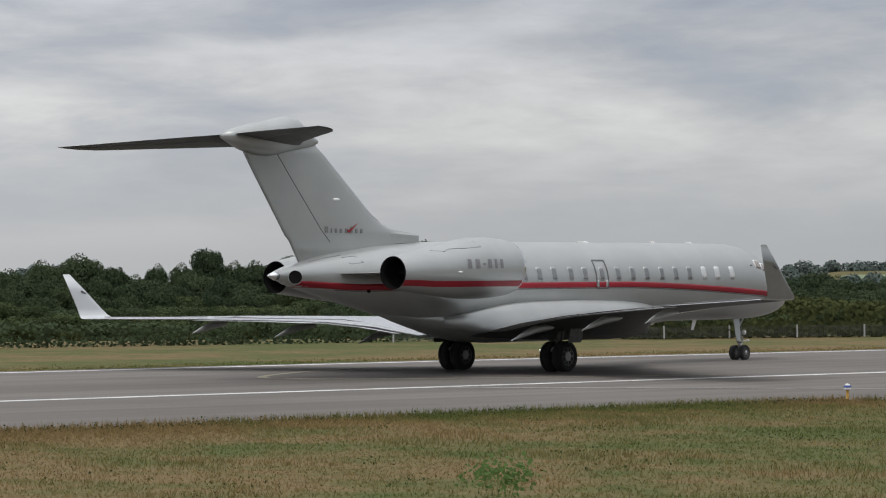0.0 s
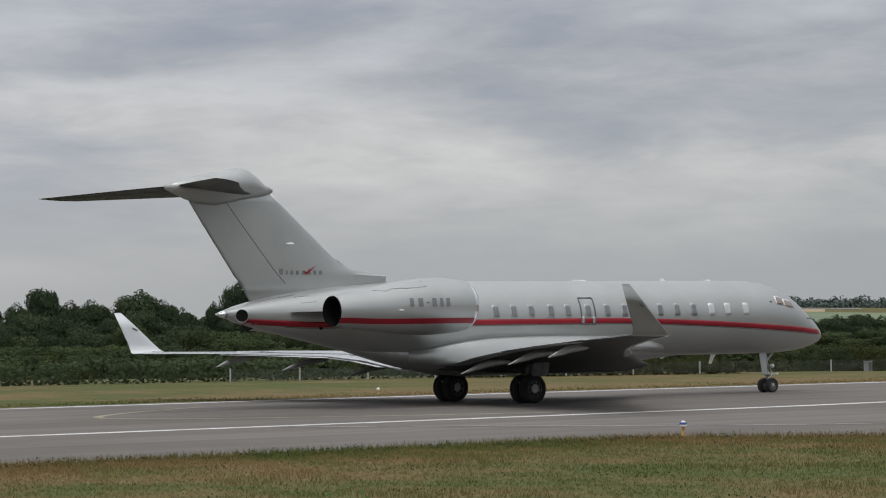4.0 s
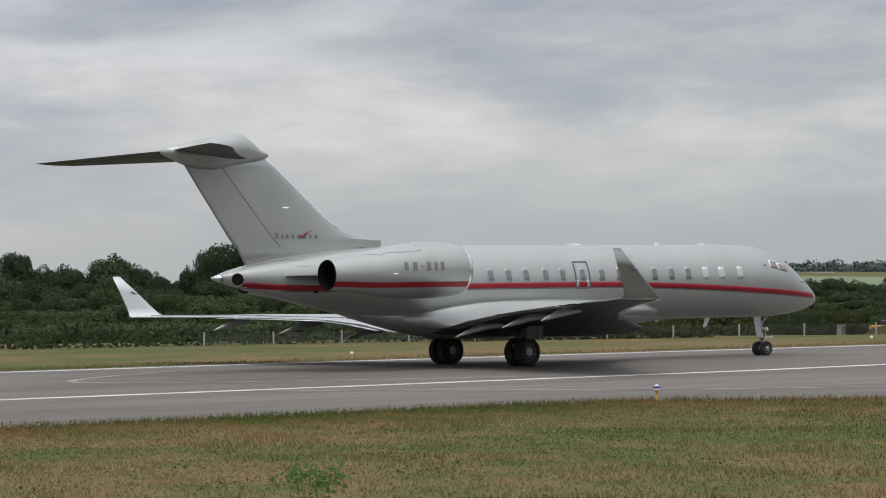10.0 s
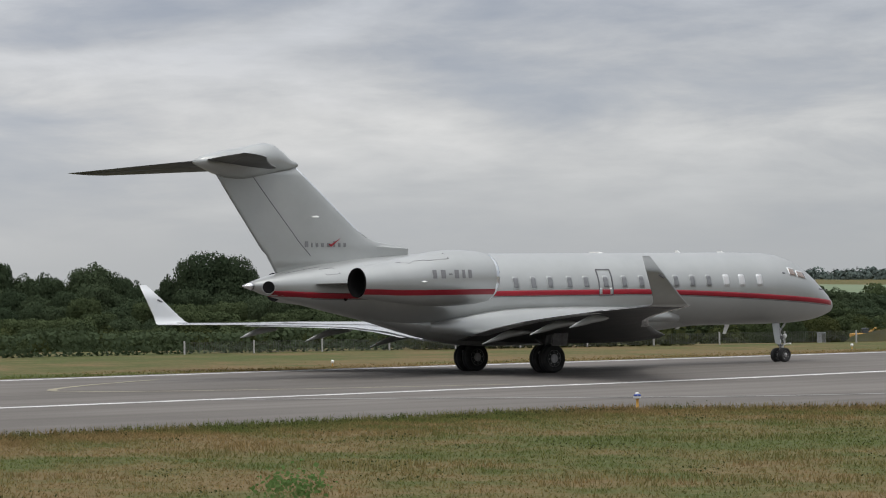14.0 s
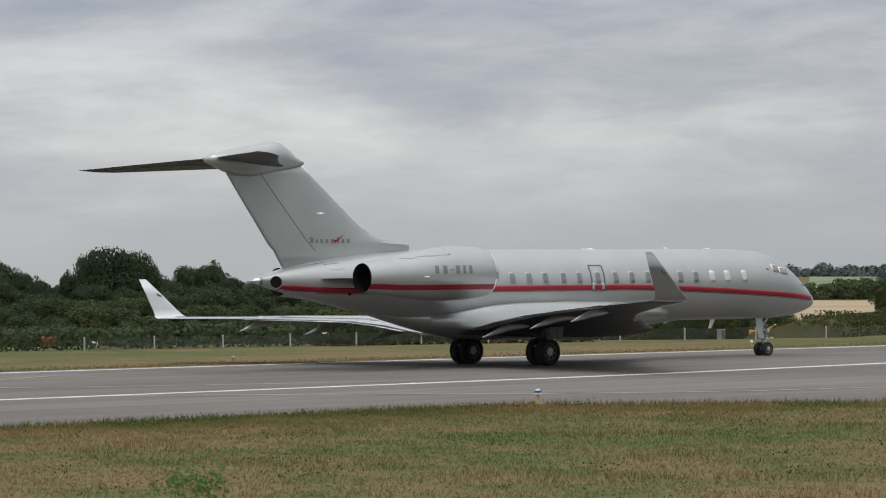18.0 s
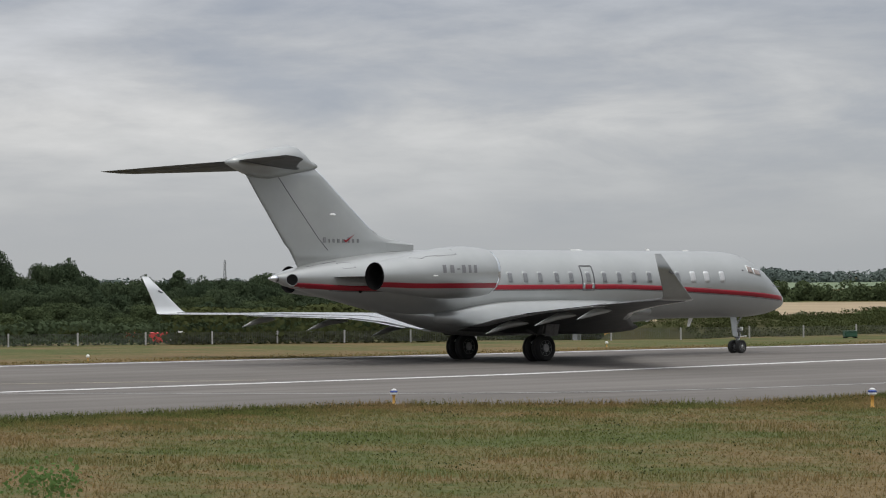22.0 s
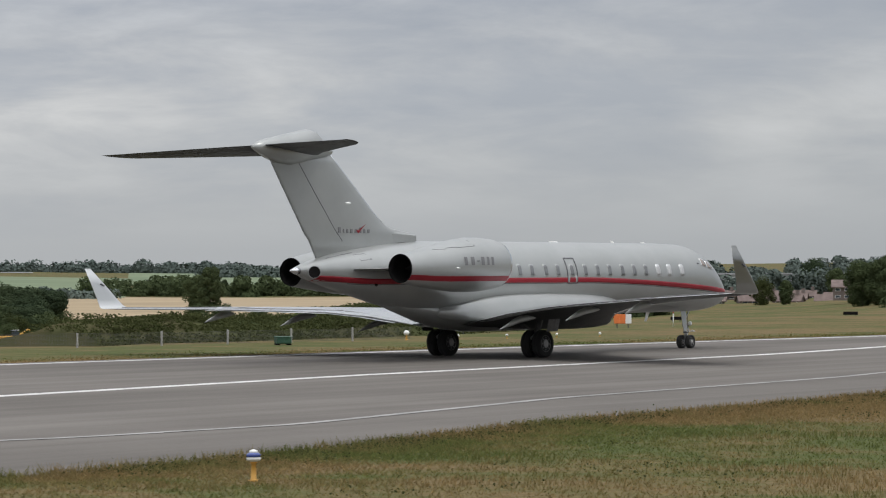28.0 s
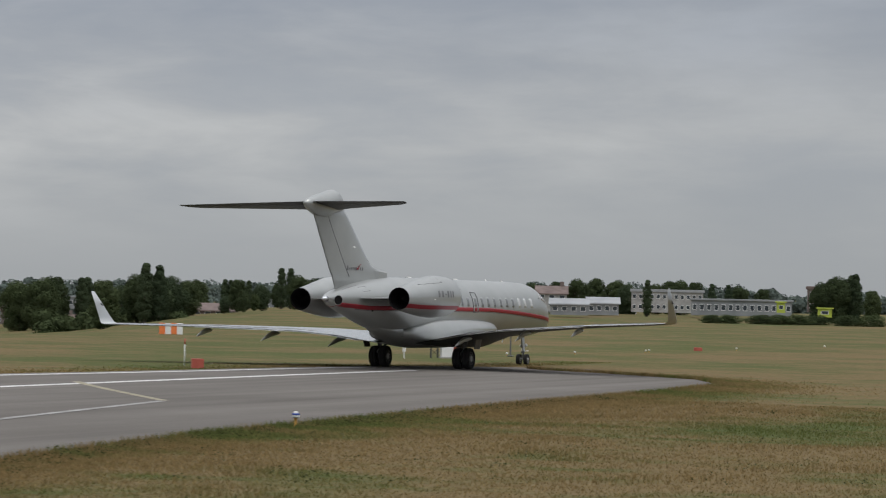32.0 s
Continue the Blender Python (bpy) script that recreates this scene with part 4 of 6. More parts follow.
        part("pylon", mesh_of("pylon", v, f, M["silver_dull"], True), jet, "engine pylon")
        # fin mark: plain bars in dark grey with a red tick
        x = -8.66
        for w, z0, z1 in ((0.13, 4.37, 4.56), (0.05, 4.37, 4.50), (0.09, 4.37, 4.50), (0.10, 4.37, 4.50), (0.12, 4.37, 4.50), (0.08, 4.37, 4.56), (0.09, 4.37, 4.50), (0.10, 4.37, 4.50)):
            v, f = boxed(x, x + w, -0.006, 0.006, z0, z1)
            part("mark_bar", mesh_of("mark_bar", v, f, M["lettering"]), jet, "plain dark grey bar of the painted name", pose(0, s * fin_half(x + w / 2, 4.44, s), 0))
            x += w + 0.13
        v, f = loft([[(-7.72, k, 4.47), (-7.62, k, 4.37), (-7.22, k, 4.66), (-7.60, k, 4.46)] for k in (-0.008, 0.008)])
        part("mark_tick", mesh_of("mark_tick", v, f, M["red"]), jet, "red tick of the painted name", pose(0, s * (fin_half(-7.5, 4.5, s) + 0.012), 0))
        # tail access panel seam
        v, f = joined(*[tube((a[0], s * body_side(a[0], a[1], 0.003), a[1]), (b[0], s * body_side(b[0], b[1], 0.003), b[1]), 0.008, n=5) for a, b in (((-8.4, 3.62), (-7.9, 3.66)), ((-7.9, 3.66), (-7.75, 3.46)), ((-7.75, 3.46), (-8.25, 3.42)), ((-8.25, 3.42), (-8.4, 3.62)))])
        part("hatch_seam", mesh_of("hatch_seam", v, f, M["seam"]), jet)
        v, f = joined(*[tube((a[0], s * body_side(a[0], a[1], 0.004), a[1]), (b[0], s * body_side(b[0], b[1], 0.004), b[1]), 0.011, n=5) for a, b in (((-9.6, 3.50), (-8.9, 3.62)), ((-8.9, 3.62), (-8.3, 3.70)))])
        part("fin_foot_seam", mesh_of("fin_foot_seam", v, f, M["seam"]), jet)
        v, f = turned([(0, 0.075), (0.02, 0.07), (0.021, 0.01)], "y", 14)
        part("vent", mesh_of("vent", v, f, M["black"]), jet, "round dark vent", pose(-7.6, s * body_side(-7.6, 2.62, -0.005), 2.62, 0, 0, 0 if s > 0 else 180))
    # aerials and beacon
    for x, hgt, ln in ((-1.4, 0.06, 0.5), (4.3, 0.05, 0.7), (8.2, 0.09, 0.25), (10.4, 0.05, 0.4)):
        rings = [[(x + ln * (a * k - 0.3 * q), 0.03 * b * k, 4.13 + hgt * q) for a, b in ((0.5, 0), (0.2, 1), (-0.5, 0.4), (-0.5, -0.4), (0.2, -1))] for q, k in ((0, 1), (1, 0.7))]
        v, f = loft(rings)
        part("aerial", mesh_of("aerial", v, f, M["lit_white"]), jet, "low blade aerial")
    for x, hgt in ((8.2, 0.14), (10.6, 0.36), (2.0, 0.5), (-3.2, 0.16)):
        rings = [[(x + 0.13 * a * k - 0.18 * q, 0.02 * b * k, 1.48 - hgt * q) for a, b in ((1, 0), (0.3, 1), (-1, 0.4), (-1, -0.4), (0.3, -1))] for q, k in ((0, 1), (1, 0.6))]
        v, f = loft(rings)
        part("belly_aerial", mesh_of("belly_aerial", v, f, M["lit_white"]), jet, "white belly aerial")
    # nose gear
    gear = part("nose_gear", None, jet, m=pose(13.3, 0, 0))
    sets = [tube((-0.12, 0, 1.6), (0.0, 0, 0.95), 0.075), tube((0, 0, 1.0), (0.02, 0, 0.32), 0.05), tube((0.02, -0.30, 0.29), (0.02, 0.30, 0.29), 0.045)]
    v, f = joined(*sets)
    part("strut", mesh_of("nose_strut", v, f, M["steel"], True), gear, "bright metal nose gear leg")
    v, f = joined(tube((0.06, 0, 1.02), (0.26, 0, 0.72), 0.025), tube((0.26, 0, 0.72), (0.06, 0, 0.45), 0.025), tube((0.0, 0.05, 1.1), (0.45, 0.05, 1.55), 0.035))
    part("torque_link", mesh_of("nose_link", v, f, M["steel"]), gear)
    v, f = joined(tube((-0.07, -0.07, 1.5), (-0.06, -0.08, 0.4), 0.014, n=6), tube((0.08, -0.06, 1.3), (0.09, -0.09, 0.62), 0.012, n=6), boxed(-0.09, 0.10, -0.10, 0.10, 0.86, 0.98, 0.02), boxed(-0.05, 0.08, -0.09, 0.09, 0.60, 0.68, 0.02))
    part("brake_line", mesh_of("nose_line", v, f, M["steel_dark"]), gear, "dark hoses and clamps on the leg")
    v, f = joined(tube((0.10, -0.02, 0.66), (0.42, -0.10, 0.69), 0.018, n=6), boxed(0.34, 0.46, -0.15, -0.06, 0.66, 0.72, 0.01))
    part("tow_lug", mesh_of("tow_lug", v, f, M["lit_white"]), gear, "white lug in front of the leg")
    v, f = joined(turned([(-0.05, 0.02), (-0.04, 0.075), (0.02, 0.085), (0.03, 0.07)], "x", 14))
    for s in (-1, 1):
        part("taxi_lamp", mesh_of("taxi_lamp", v, f, M["lit_white"], True), gear, "round taxi lamp", pose(0.16, 0.12 * s, 0.98))
    dv, df = loft([[(-0.40, o, 0.72), (-0.16, o, 0.66), (-0.08, o, 1.52), (-0.46, o, 1.52)] for o in (-0.012, 0.012)])
    part("gear_door", mesh_of("nose_gear_door", dv, df, M["silver"]), gear, "grey nose gear door", pose(-0.05, -0.28, 0, -6, 0, 0))
    nm = wheel_meshes(0.27, 0.19, "nose")
    for s in (-1, 1):
        add_wheel(jet, "nose_wheel", 13.32, s * 0.2, 0.27, nm, 0.0)
    # main gear
    mm = wheel_meshes(0.49, 0.36, "main")
    for s in (-1, 1):
        low = 0.05 * s
        gear = part("main_gear", None, jet, m=pose(0, s * 2.08, low))
        sets = [tube((0.1, s * 0.12, 1.5), (0.0, 0, 0.85), 0.11), tube((0, 0, 0.95), (0, 0, 0.5), 0.085), tube((0, -0.36, 0.49), (0, 0.36, 0.49), 0.07), tube((0.02, -s * 0.05, 0.9), (-0.1, -s * 0.9, 1.35), 0.05)]
        v, f = joined(*sets)
        part("strut", mesh_of("main_strut", v, f, M["steel_dark"], True), gear, "metal main gear leg")
        dv, df = boxed(-0.34, 0.34, -0.015, 0.015, 0.95, 1.4, 0.01)
        part("gear_door", mesh_of("main_gear_door", dv, df, M["steel_dark"]), gear, "main gear door", pose(0, s * 0.42, 0.0, s * -14, 0, 0))
        v, f = joined(tube((-0.1, 0, 0.85), (-0.38, 0, 0.7), 0.03), tube((-0.38, 0, 0.7), (-0.1, 0, 0.52), 0.03))
        part("torque_link", mesh_of("main_link", v, f, M["steel"]), gear)
        for o in (-0.24, 0.24):
            add_wheel(jet, "main_wheel", 0.0, s * 2.08 + o, 0.49, mm, low)
    return jet


jet = build_jet()


# ---- trees, hedges, fields ----
def leaf_quads(centres, sizes, rnd, out=None):
    """Small leaf faces, each turned its own way; out: the way that the twig points."""
    n = len(centres)
    a = rnd.normal(size=(n, 3))
    if out is not None:
        a = np.cross(out + rnd.normal(size=(n, 3)) * 0.38, a)
    a /= np.linalg.norm(a, axis=1)[:, None]
    b = np.cross(a, rnd.normal(size=(n, 3)) if out is None else out + rnd.normal(size=(n, 3)) * 0.38)
    b /= np.linalg.norm(b, axis=1)[:, None]
    s = sizes[:, None]
    k = rnd.uniform(0.6, 1.0, (n, 1))
    v = np.stack([centres - a * s, centres - b * s * k, centres + a * s, centres + b * s * k], 1).reshape(-1, 3)
    f = np.arange(4 * n).reshape(-1, 4)
    return v.tolist(), f.tolist()


def clumps(blobs, per, leaf, rnd):
    """Leaves on and inside a set of clumps (x, y, z, rx, rz)."""
    pts, out = [], []
    for x, y, z, rx, rz in blobs:
        d = rnd.normal(size=(per, 3))
        d /= np.linalg.norm(d, axis=1)[:, None]
        out.append(d.copy())
        d *= rnd.uniform(0.72, 1.08, (per, 1))
        pts.append(np.array([x, y, z]) + d * np.array([rx, rx, rz]))
    pts = np.concatenate(pts)
    return leaf_quads(pts, rnd.uniform(0.6, 1.25, len(pts)) * leaf, rnd, np.concatenate(out))


def round_tree(name, seed, width, depth, blobs, per, leaf, mat, label):
    """A first tree of its kind, 12 m high: bare trunk below, a round head of many lobes above."""
    rnd = np.random.RandomState(seed)
    t = thing(name, pose(0, 0, -400), label, "tree", "trees beyond the airfield")
    mid = 12.0 - depth * 0.5
    sets = [tube((0, 0, -0.3), (0.1, 0.05, mid), 0.30, 0.16, 8)]
    bl = [(0, 0, mid, width * 0.30, depth * 0.30)]
    for i in range(blobs):
        q = 1 - 2 * (i + 0.5) / blobs
        a = i * 2.39996 + rnd.uniform(-0.4, 0.4)
        k = (1 - q * q) ** 0.3
        reach = rnd.uniform(0.52, 0.74)
        p = (width * 0.5 * reach * k * math.cos(a), width * 0.5 * reach * k * math.sin(a), mid + depth * 0.5 * reach * math.copysign(abs(q) ** 0.55, q))
        r = width * rnd.uniform(0.14, 0.24)
        bl.append((*p, r, r * rnd.uniform(0.75, 0.95)))
        if i % 4 == 0:
            sets.append(tube((0.05, 0, mid * rnd.uniform(0.6, 0.95)), p, 0.12, 0.04, 5))
    v, f = joined(*sets)
    part("trunk", mesh_of(name + "_trunk", v, f, M["bark"]), t)
    v, f = clumps(bl, per, leaf, rnd)
    part("crown", mesh_of(name + "_crown", v, f, M[mat]), t)
    return t


def tree_kind(name, seed, height, width, low, blobs, per, leaf, mat, label, slim=False):
    """A first tree of its kind: trunk, limbs, uneven crown."""
    rnd = np.random.RandomState(seed)
    t = thing(name, pose(0, 0, -400), label, "tree", "trees beyond the airfield")
    sets = [tube((0, 0, -0.3), (0.1, 0.05, height * 0.45), 0.035 * height, 0.02 * height, 8)]
    bl = []
    for i in range(blobs):
        u = (i + 0.5) / blobs
        z = height * (low + (0.93 - low) * u)
        if slim:
            rad = width * 0.5 * math.sin(math.pi * min(0.97, 0.12 + 0.88 * u)) ** 0.7 * 0.35
            r = width * 0.42 * (1.05 - 0.8 * abs(u - 0.35))
        else:
            rad = width * 0.36 * math.sin(math.pi * (0.18 + 0.72 * u)) * rnd.uniform(0.5, 1.15)
            r = width * rnd.uniform(0.15, 0.25)
        a = i * 2.4 + rnd.uniform(-0.5, 0.5)
        p = (rad * math.cos(a), rad * math.sin(a), z)
        bl.append((*p, r, r * rnd.uniform(0.7, 1.0)))
        if i % 3 == 0:
            sets.append(tube((0.05, 0, height * rnd.uniform(0.2, 0.42)), p, 0.013 * height, 0.004 * height, 5))
    v, f = joined(*sets)
    part("trunk", mesh_of(name + "_trunk", v, f, M["bark"]), t)
    v, f = clumps(bl, per, leaf, rnd)
    part("crown", mesh_of(name + "_crown", v, f, M[mat]), t)
    return t


KINDS = [
    tree_kind("broadleaf_tree", 1, 12.0, 9.5, 0.08, 30, 420, 0.24, "leaf", "broad dark green deciduous tree with dense crown"),
    tree_kind("broadleaf_tree", 2, 12.0, 8.0, 0.06, 26, 420, 0.24, "leaf", "rounded green deciduous tree with dense crown"),
    tree_kind("broadleaf_tree", 3, 12.0, 11.0, 0.05, 34, 400, 0.24, "leaf_dark", "wide dark green deciduous tree"),
    tree_kind("tall_tree", 4, 12.0, 8.5, 0.38, 26, 420, 0.15, "leaf_dark", "tall open-crowned tree with gaps in the foliage"),
    tree_kind("cypress_tree", 5, 12.0, 3.4, 0.06, 16, 420, 0.17, "leaf_dark", "slender dark green upright conifer tree", True),
    tree_kind("shrub", 6, 4.0, 5.0, 0.02, 18, 420, 0.10, "leaf", "low rounded green shrub"),
    tree_kind("shrub", 7, 4.0, 4.4, 0.02, 16, 420, 0.10, "leaf_scrub", "pale green scrub bush"),
    round_tree("broadleaf_tree", 8, 6.4, 4.6, 34, 330, 0.17, "leaf_dark", "round-headed dark green deciduous tree"),
    round_tree("broadleaf_tree", 9, 6.4, 4.2, 30, 340, 0.17, "leaf_dark", "round-headed dark green deciduous tree with lobed crown"),
    round_tree("broadleaf_tree", 10, 6.4, 5.0, 36, 320, 0.17, "leaf", "round-headed green deciduous tree"),
    round_tree("tall_tree", 14, 7.4, 4.2, 30, 230, 0.15, "leaf_dark", "tall spreading tree with gaps in the foliage"),
]
BASE_H = [sorted(v.co.z for v in next(c for c in k.children if c.name.startswith("crown")).data.vertices)[-40] for k in KINDS]
USED = set()


def tree_at(x, y, top, kind=0, wide=1.0, turn=0.0):
    """A tree whose top is at height top."""
    base = ground_z(x, y)
    s = max(0.12, (top - base) / BASE_H[kind])
    k = s * wide
    m = pose(x, y, base, 0, 0, turn) @ Matrix.Diagonal((k, k, s, 1))
    if kind in USED:
        t = copy_thing(KINDS[kind], m)
        t.matrix_basis = m
        return t
    USED.add(kind)
    KINDS[kind].matrix_basis = m
    return KINDS[kind]


def polar(az, r):
    return r * math.sin(radians(az)), r * math.cos(radians(az))


def skyline(rows, az):
    for (a, e), (b, g) in zip(rows, rows[1:]):
        if a <= az <= b:
            return e + (g - e) * (az - a) / (b - a)
    return rows[-1][1]


def build_woods():
    """The wood beyond the road: a skyline of crowns, lower crowns before it, bushes at its foot."""
    rnd = random.Random(11)
    heads = [(24.6, 0.25, 0.45), (25.3, 0.2, 0.4), (26.0, 0.21, 0.38), (26.72, 0.37, 0.36), (27.40, 0.49, 0.40), (28.05, 0.25, 0.27), (28.45, 0.09, 0.27), (28.85, 0.29, 0.22), (29.35, 0.30, 0.26), (29.84, 0.59, 0.27),
             (30.35, 0.33, 0.30), (30.85, 0.34, 0.35), (31.62, 0.52, 0.42), (32.18, 0.33, 0.28), (32.58, 0.17, 0.24), (32.95, 0.02, 0.3), (33.15, 0.28, 0.20), (35.0, 0.17, 0.27), (35.4, 0.36, 0.22), (35.82, 0.43, 0.30),
             (36.25, 0.18, 0.26), (36.75, 0.01, 0.3), (37.3, 0.11, 0.30), (37.75, 0.0, 0.27), (38.2, 0.02, 0.25), (38.55, 0.09, 0.28), (38.95, 0.06, 0.28), (39.3, 0.02, 0.25), (39.65, 0.16, 0.28), (40.1, 0.02, 0.3),
             (40.6, -0.02, 0.32), (41.1, -0.05, 0.3), (41.55, 0.04, 0.3), (42.0, -0.03, 0.3), (42.5, -0.08, 0.3), (43.0, -0.06, 0.3), (43.5, -0.13, 0.32), (44.0, -0.10, 0.3), (44.5, -0.14, 0.3), (45.05, -0.10, 0.32),
             (45.6, -0.08, 0.3), (46.0, -0.12, 0.25), (46.4, -0.2, 0.3), (46.8, -0.24, 0.3)]
    for az, e, half in heads:
        rr = (352 if az < 44.7 else 215) * rnd.uniform(0.985, 1.015)
        x, y = polar(az, rr)
        top = EYE_Z + rr * math.tan(radians(e))
        s = (top - ground_z(x, y)) / BASE_H[7]
        tree_at(x, y, top, rnd.choice((7, 8)), rr * math.tan(radians(half)) * 2.3 / (6.4 * s), rnd.uniform(0, 360))
    sky = [(a, e) for a, e, _ in heads]
    # lower heads before the skyline, paler and broader towards the road
    for r, base, share, spread, step, kinds, half in ((338, -0.16, 0.55, 0.08, 0.50, (7, 8), 0.36), (322, -0.30, 0.35, 0.10, 0.56, (7, 9, 8), 0.38), (302, -0.50, 0.2, 0.10, 0.60, (9, 9, 7), 0.42), (280, -0.68, 0.1, 0.07, 0.62, (9, 5, 6), 0.42)):
        az = 24.5 + rnd.uniform(0, 0.4)
        while az < 46.9:
            e = base + share * skyline(sky, az) + rnd.uniform(-1.3, 1) * spread
            rr = r * (1.0 if az < 44.7 else 0.63) * rnd.uniform(0.985, 1.015)
            x, y = polar(az, rr)
            top = EYE_Z + rr * math.tan(radians(e))
            kind = rnd.choice(kinds)
            wide = rr * math.tan(radians(half)) * 2 / (6.4 * (top - ground_z(x, y)) / 12.0) if kind > 6 else 1.0
            tree_at(x, y, top, kind, wide * rnd.uniform(0.85, 1.2), rnd.uniform(0, 360))
            az += step * rnd.uniform(0.75, 1.2)
    # the tall open-crowned trees that stand out, and a spire beside them
    for az, e, w in ((33.90, 0.73, 0.74), (34.35, 0.66, 0.60), (33.52, 0.60, 0.46), (34.62, 0.44, 0.4), (33.9, 0.36, 0.95), (34.4, 0.34, 0.9)):
        x, y = polar(az, 345)
        tree_at(x, y, EYE_Z + 345 * math.tan(radians(e)), 10, w, az * 50)
    x, y = polar(38.0, 345)
    tree_at(x, y, EYE_Z + 345 * math.tan(radians(0.20)), 4, 0.9, 20)
    # shrubs along the road, in front of the wood
    az = 24.6
    while az < 41.0:
        rr = rnd.uniform(214, 224)
        x, y = polar(az, rr)
        tree_at(x, y, EYE_Z + rr * math.tan(radians(rnd.uniform(-0.90, -0.68))), rnd.choice((5, 5, 6)), rnd.uniform(0.9, 1.3), rnd.uniform(0, 360))
        az += rnd.uniform(0.5, 1.0) if az < 32 else rnd.uniform(0.8, 1.7)
    # undergrowth that closes the foot of the nearer trees
    az = 44.6
    while az < 46.9:
        rr = rnd.uniform(178, 186)
        x, y = polar(az, rr)
        tree_at(x, y, EYE_Z + rr * math.tan(radians(rnd.uniform(-0.72, -0.55))), rnd.choice((5, 5, 6)), rnd.uniform(1.0, 1.4), rnd.uniform(0, 360))
        az += rnd.uniform(0.2, 0.4)


build_woods()


def hedge_strip(name, line, height, thick, leaf, per_m, mat, label, seed, wave=0.15):
    """A clipped or rough hedge along a line of points."""
    rnd = np.random.RandomState(seed)
    pts, out = [], []
    for (x0, y0), (x1, y1) in zip(line, line[1:]):
        ln = math.hypot(x1 - x0, y1 - y0)
        n = int(ln * per_m)
        t = rnd.uniform(0, 1, n)
        u = rnd.uniform(0, 2 * math.pi, n)
        x, y = x0 + (x1 - x0) * t, y0 + (y1 - y0) * t
        lift = 1 + wave * np.sin(x * 0.9 + y * 0.4) * np.sin(x * 0.23 + 1.3)
        q = rnd.uniform(0.8, 1.05, n)
        hz = height * (0.5 + 0.5 * np.sign(np.sin(u)) * np.abs(np.sin(u)) ** 0.6 * q) * lift
        off = thick * 0.5 * np.sign(np.cos(u)) * np.abs(np.cos(u)) ** 0.6 * q
        dx, dy = (y1 - y0) / ln, -(x1 - x0) / ln
        z = np.array([ground_z(a, b) for a, b in zip(x, y)])
        pts.append(np.stack([x + dx * off, y + dy * off, z + hz], 1))
        out.append(np.stack([dx * np.cos(u), dy * np.cos(u), np.sin(u)], 1))
    p = np.concatenate(pts)
    v, f = leaf_quads(p, rnd.uniform(0.6, 1.3, len(p)) * leaf, rnd, np.concatenate(out))
    ob = new(name, mesh_of(name, v, f, M[mat]))
    return tagged(ob, label, "hedge", kind="stuff")


FENCE = [(-20, 120.5), (30, 119.5), (60, 118), (76, 115.2), (92, 110), (104, 104), (114, 99), (128, 96.5)]
hedge_strip("boundary_hedge", [(x, y + 2.6) for x, y in FENCE[:5]], 1.05, 1.6, 0.10, 130, "leaf_dark", "long clipped dark green boundary hedge", 21)
hedge_strip("boundary_hedge", [(88, 113.5), (96.5, 109.5), (101, 107.5)], 1.75, 3.0, 0.13, 260, "leaf_scrub", "tall rounded green hedge behind the fence", 22, 0.1)
hedge_strip("field_hedge", [polar(46.5, 300), polar(49.5, 290), polar(53, 280)], 1.7, 3.0, 0.14, 160, "leaf_dark", "rough dark field hedge", 23, 0.4)


def build_bank():
    """Scrub-grown earth bank behind the fence, ending in a slope."""
    line = [(118.2, 109.4), (125, 106.8), (134, 105.5), (143, 107.2), (153, 109.5), (162, 114)]
    rows = []
    rnd = np.random.RandomState(5)
    k = 9
    prof = [(-6.0, -0.25), (-4.4, 0.35), (-3.0, 0.75), (-1.6, 0.98), (0, 1.0), (2.0, 0.95), (4.0, 0.6), (6.0, 0.25), (8.5, -0.1)]
    pts = []
    for (x0, y0), (x1, y1) in zip(line, line[1:]):
        for i in range(8):
            pts.append((x0 + (x1 - x0) * i / 8, y0 + (y1 - y0) * i / 8))
    for i, (x, y) in enumerate(pts):
        end = max(0.3, smooth(-3, 3, i) * (1 - smooth(len(pts) - 9, len(pts) - 1, i)))
        hgt = (0.98 + 0.42 * smooth(10, 22, i) + 0.13 * math.sin(i * 0.45) + 0.08 * math.sin(i * 1.3)) * end
        rows.append([(x + o * 0.35, y + o * 0.93, ground_z(x, y + o * 0.93) * (0.3 if q > 0.1 else 1.0) + q * hgt + rnd.uniform(-0.04, 0.04) - (0.45 if q < 0 else 0.05)) for o, q in prof])
    v, f = loft(rows, (True, True), False)
    tagged(new("earth_bank", mesh_of("earth_bank", v, f, M["bank"], True)), "earth bank grown over with rough grass and scrub", "bank", kind="structure")
    pts2, size = [], []
    for i in range(70000):
        a = rnd.randint(len(rows) - 1)
        b = min(rnd.randint(k - 3), rnd.randint(k - 1))
        p, q = rows[a][b], rows[a + 1][b + 1]
        t, u = rnd.uniform(), rnd.uniform()
        hump = max(0.0, math.sin(a * 0.8) * math.sin(b * 1.7 + a * 0.21))
        if hump < 0.12 and rnd.uniform() > 0.75:
            continue
        pts2.append([p[0] + (q[0] - p[0]) * t, p[1] + (q[1] - p[1]) * u, p[2] + (q[2] - p[2]) * u + rnd.uniform(0, 0.08 + 0.30 * hump)])
        size.append(rnd.uniform(0.03, 0.075))
    lv, lf = leaf_quads(np.array(pts2), np.array(size), rnd)
    tagged(new("bank_scrub", mesh_of("bank_scrub", lv, lf, M["leaf_scrub"])), "rough scrub and weeds on the earth bank", "scrub", kind="stuff")


build_bank()


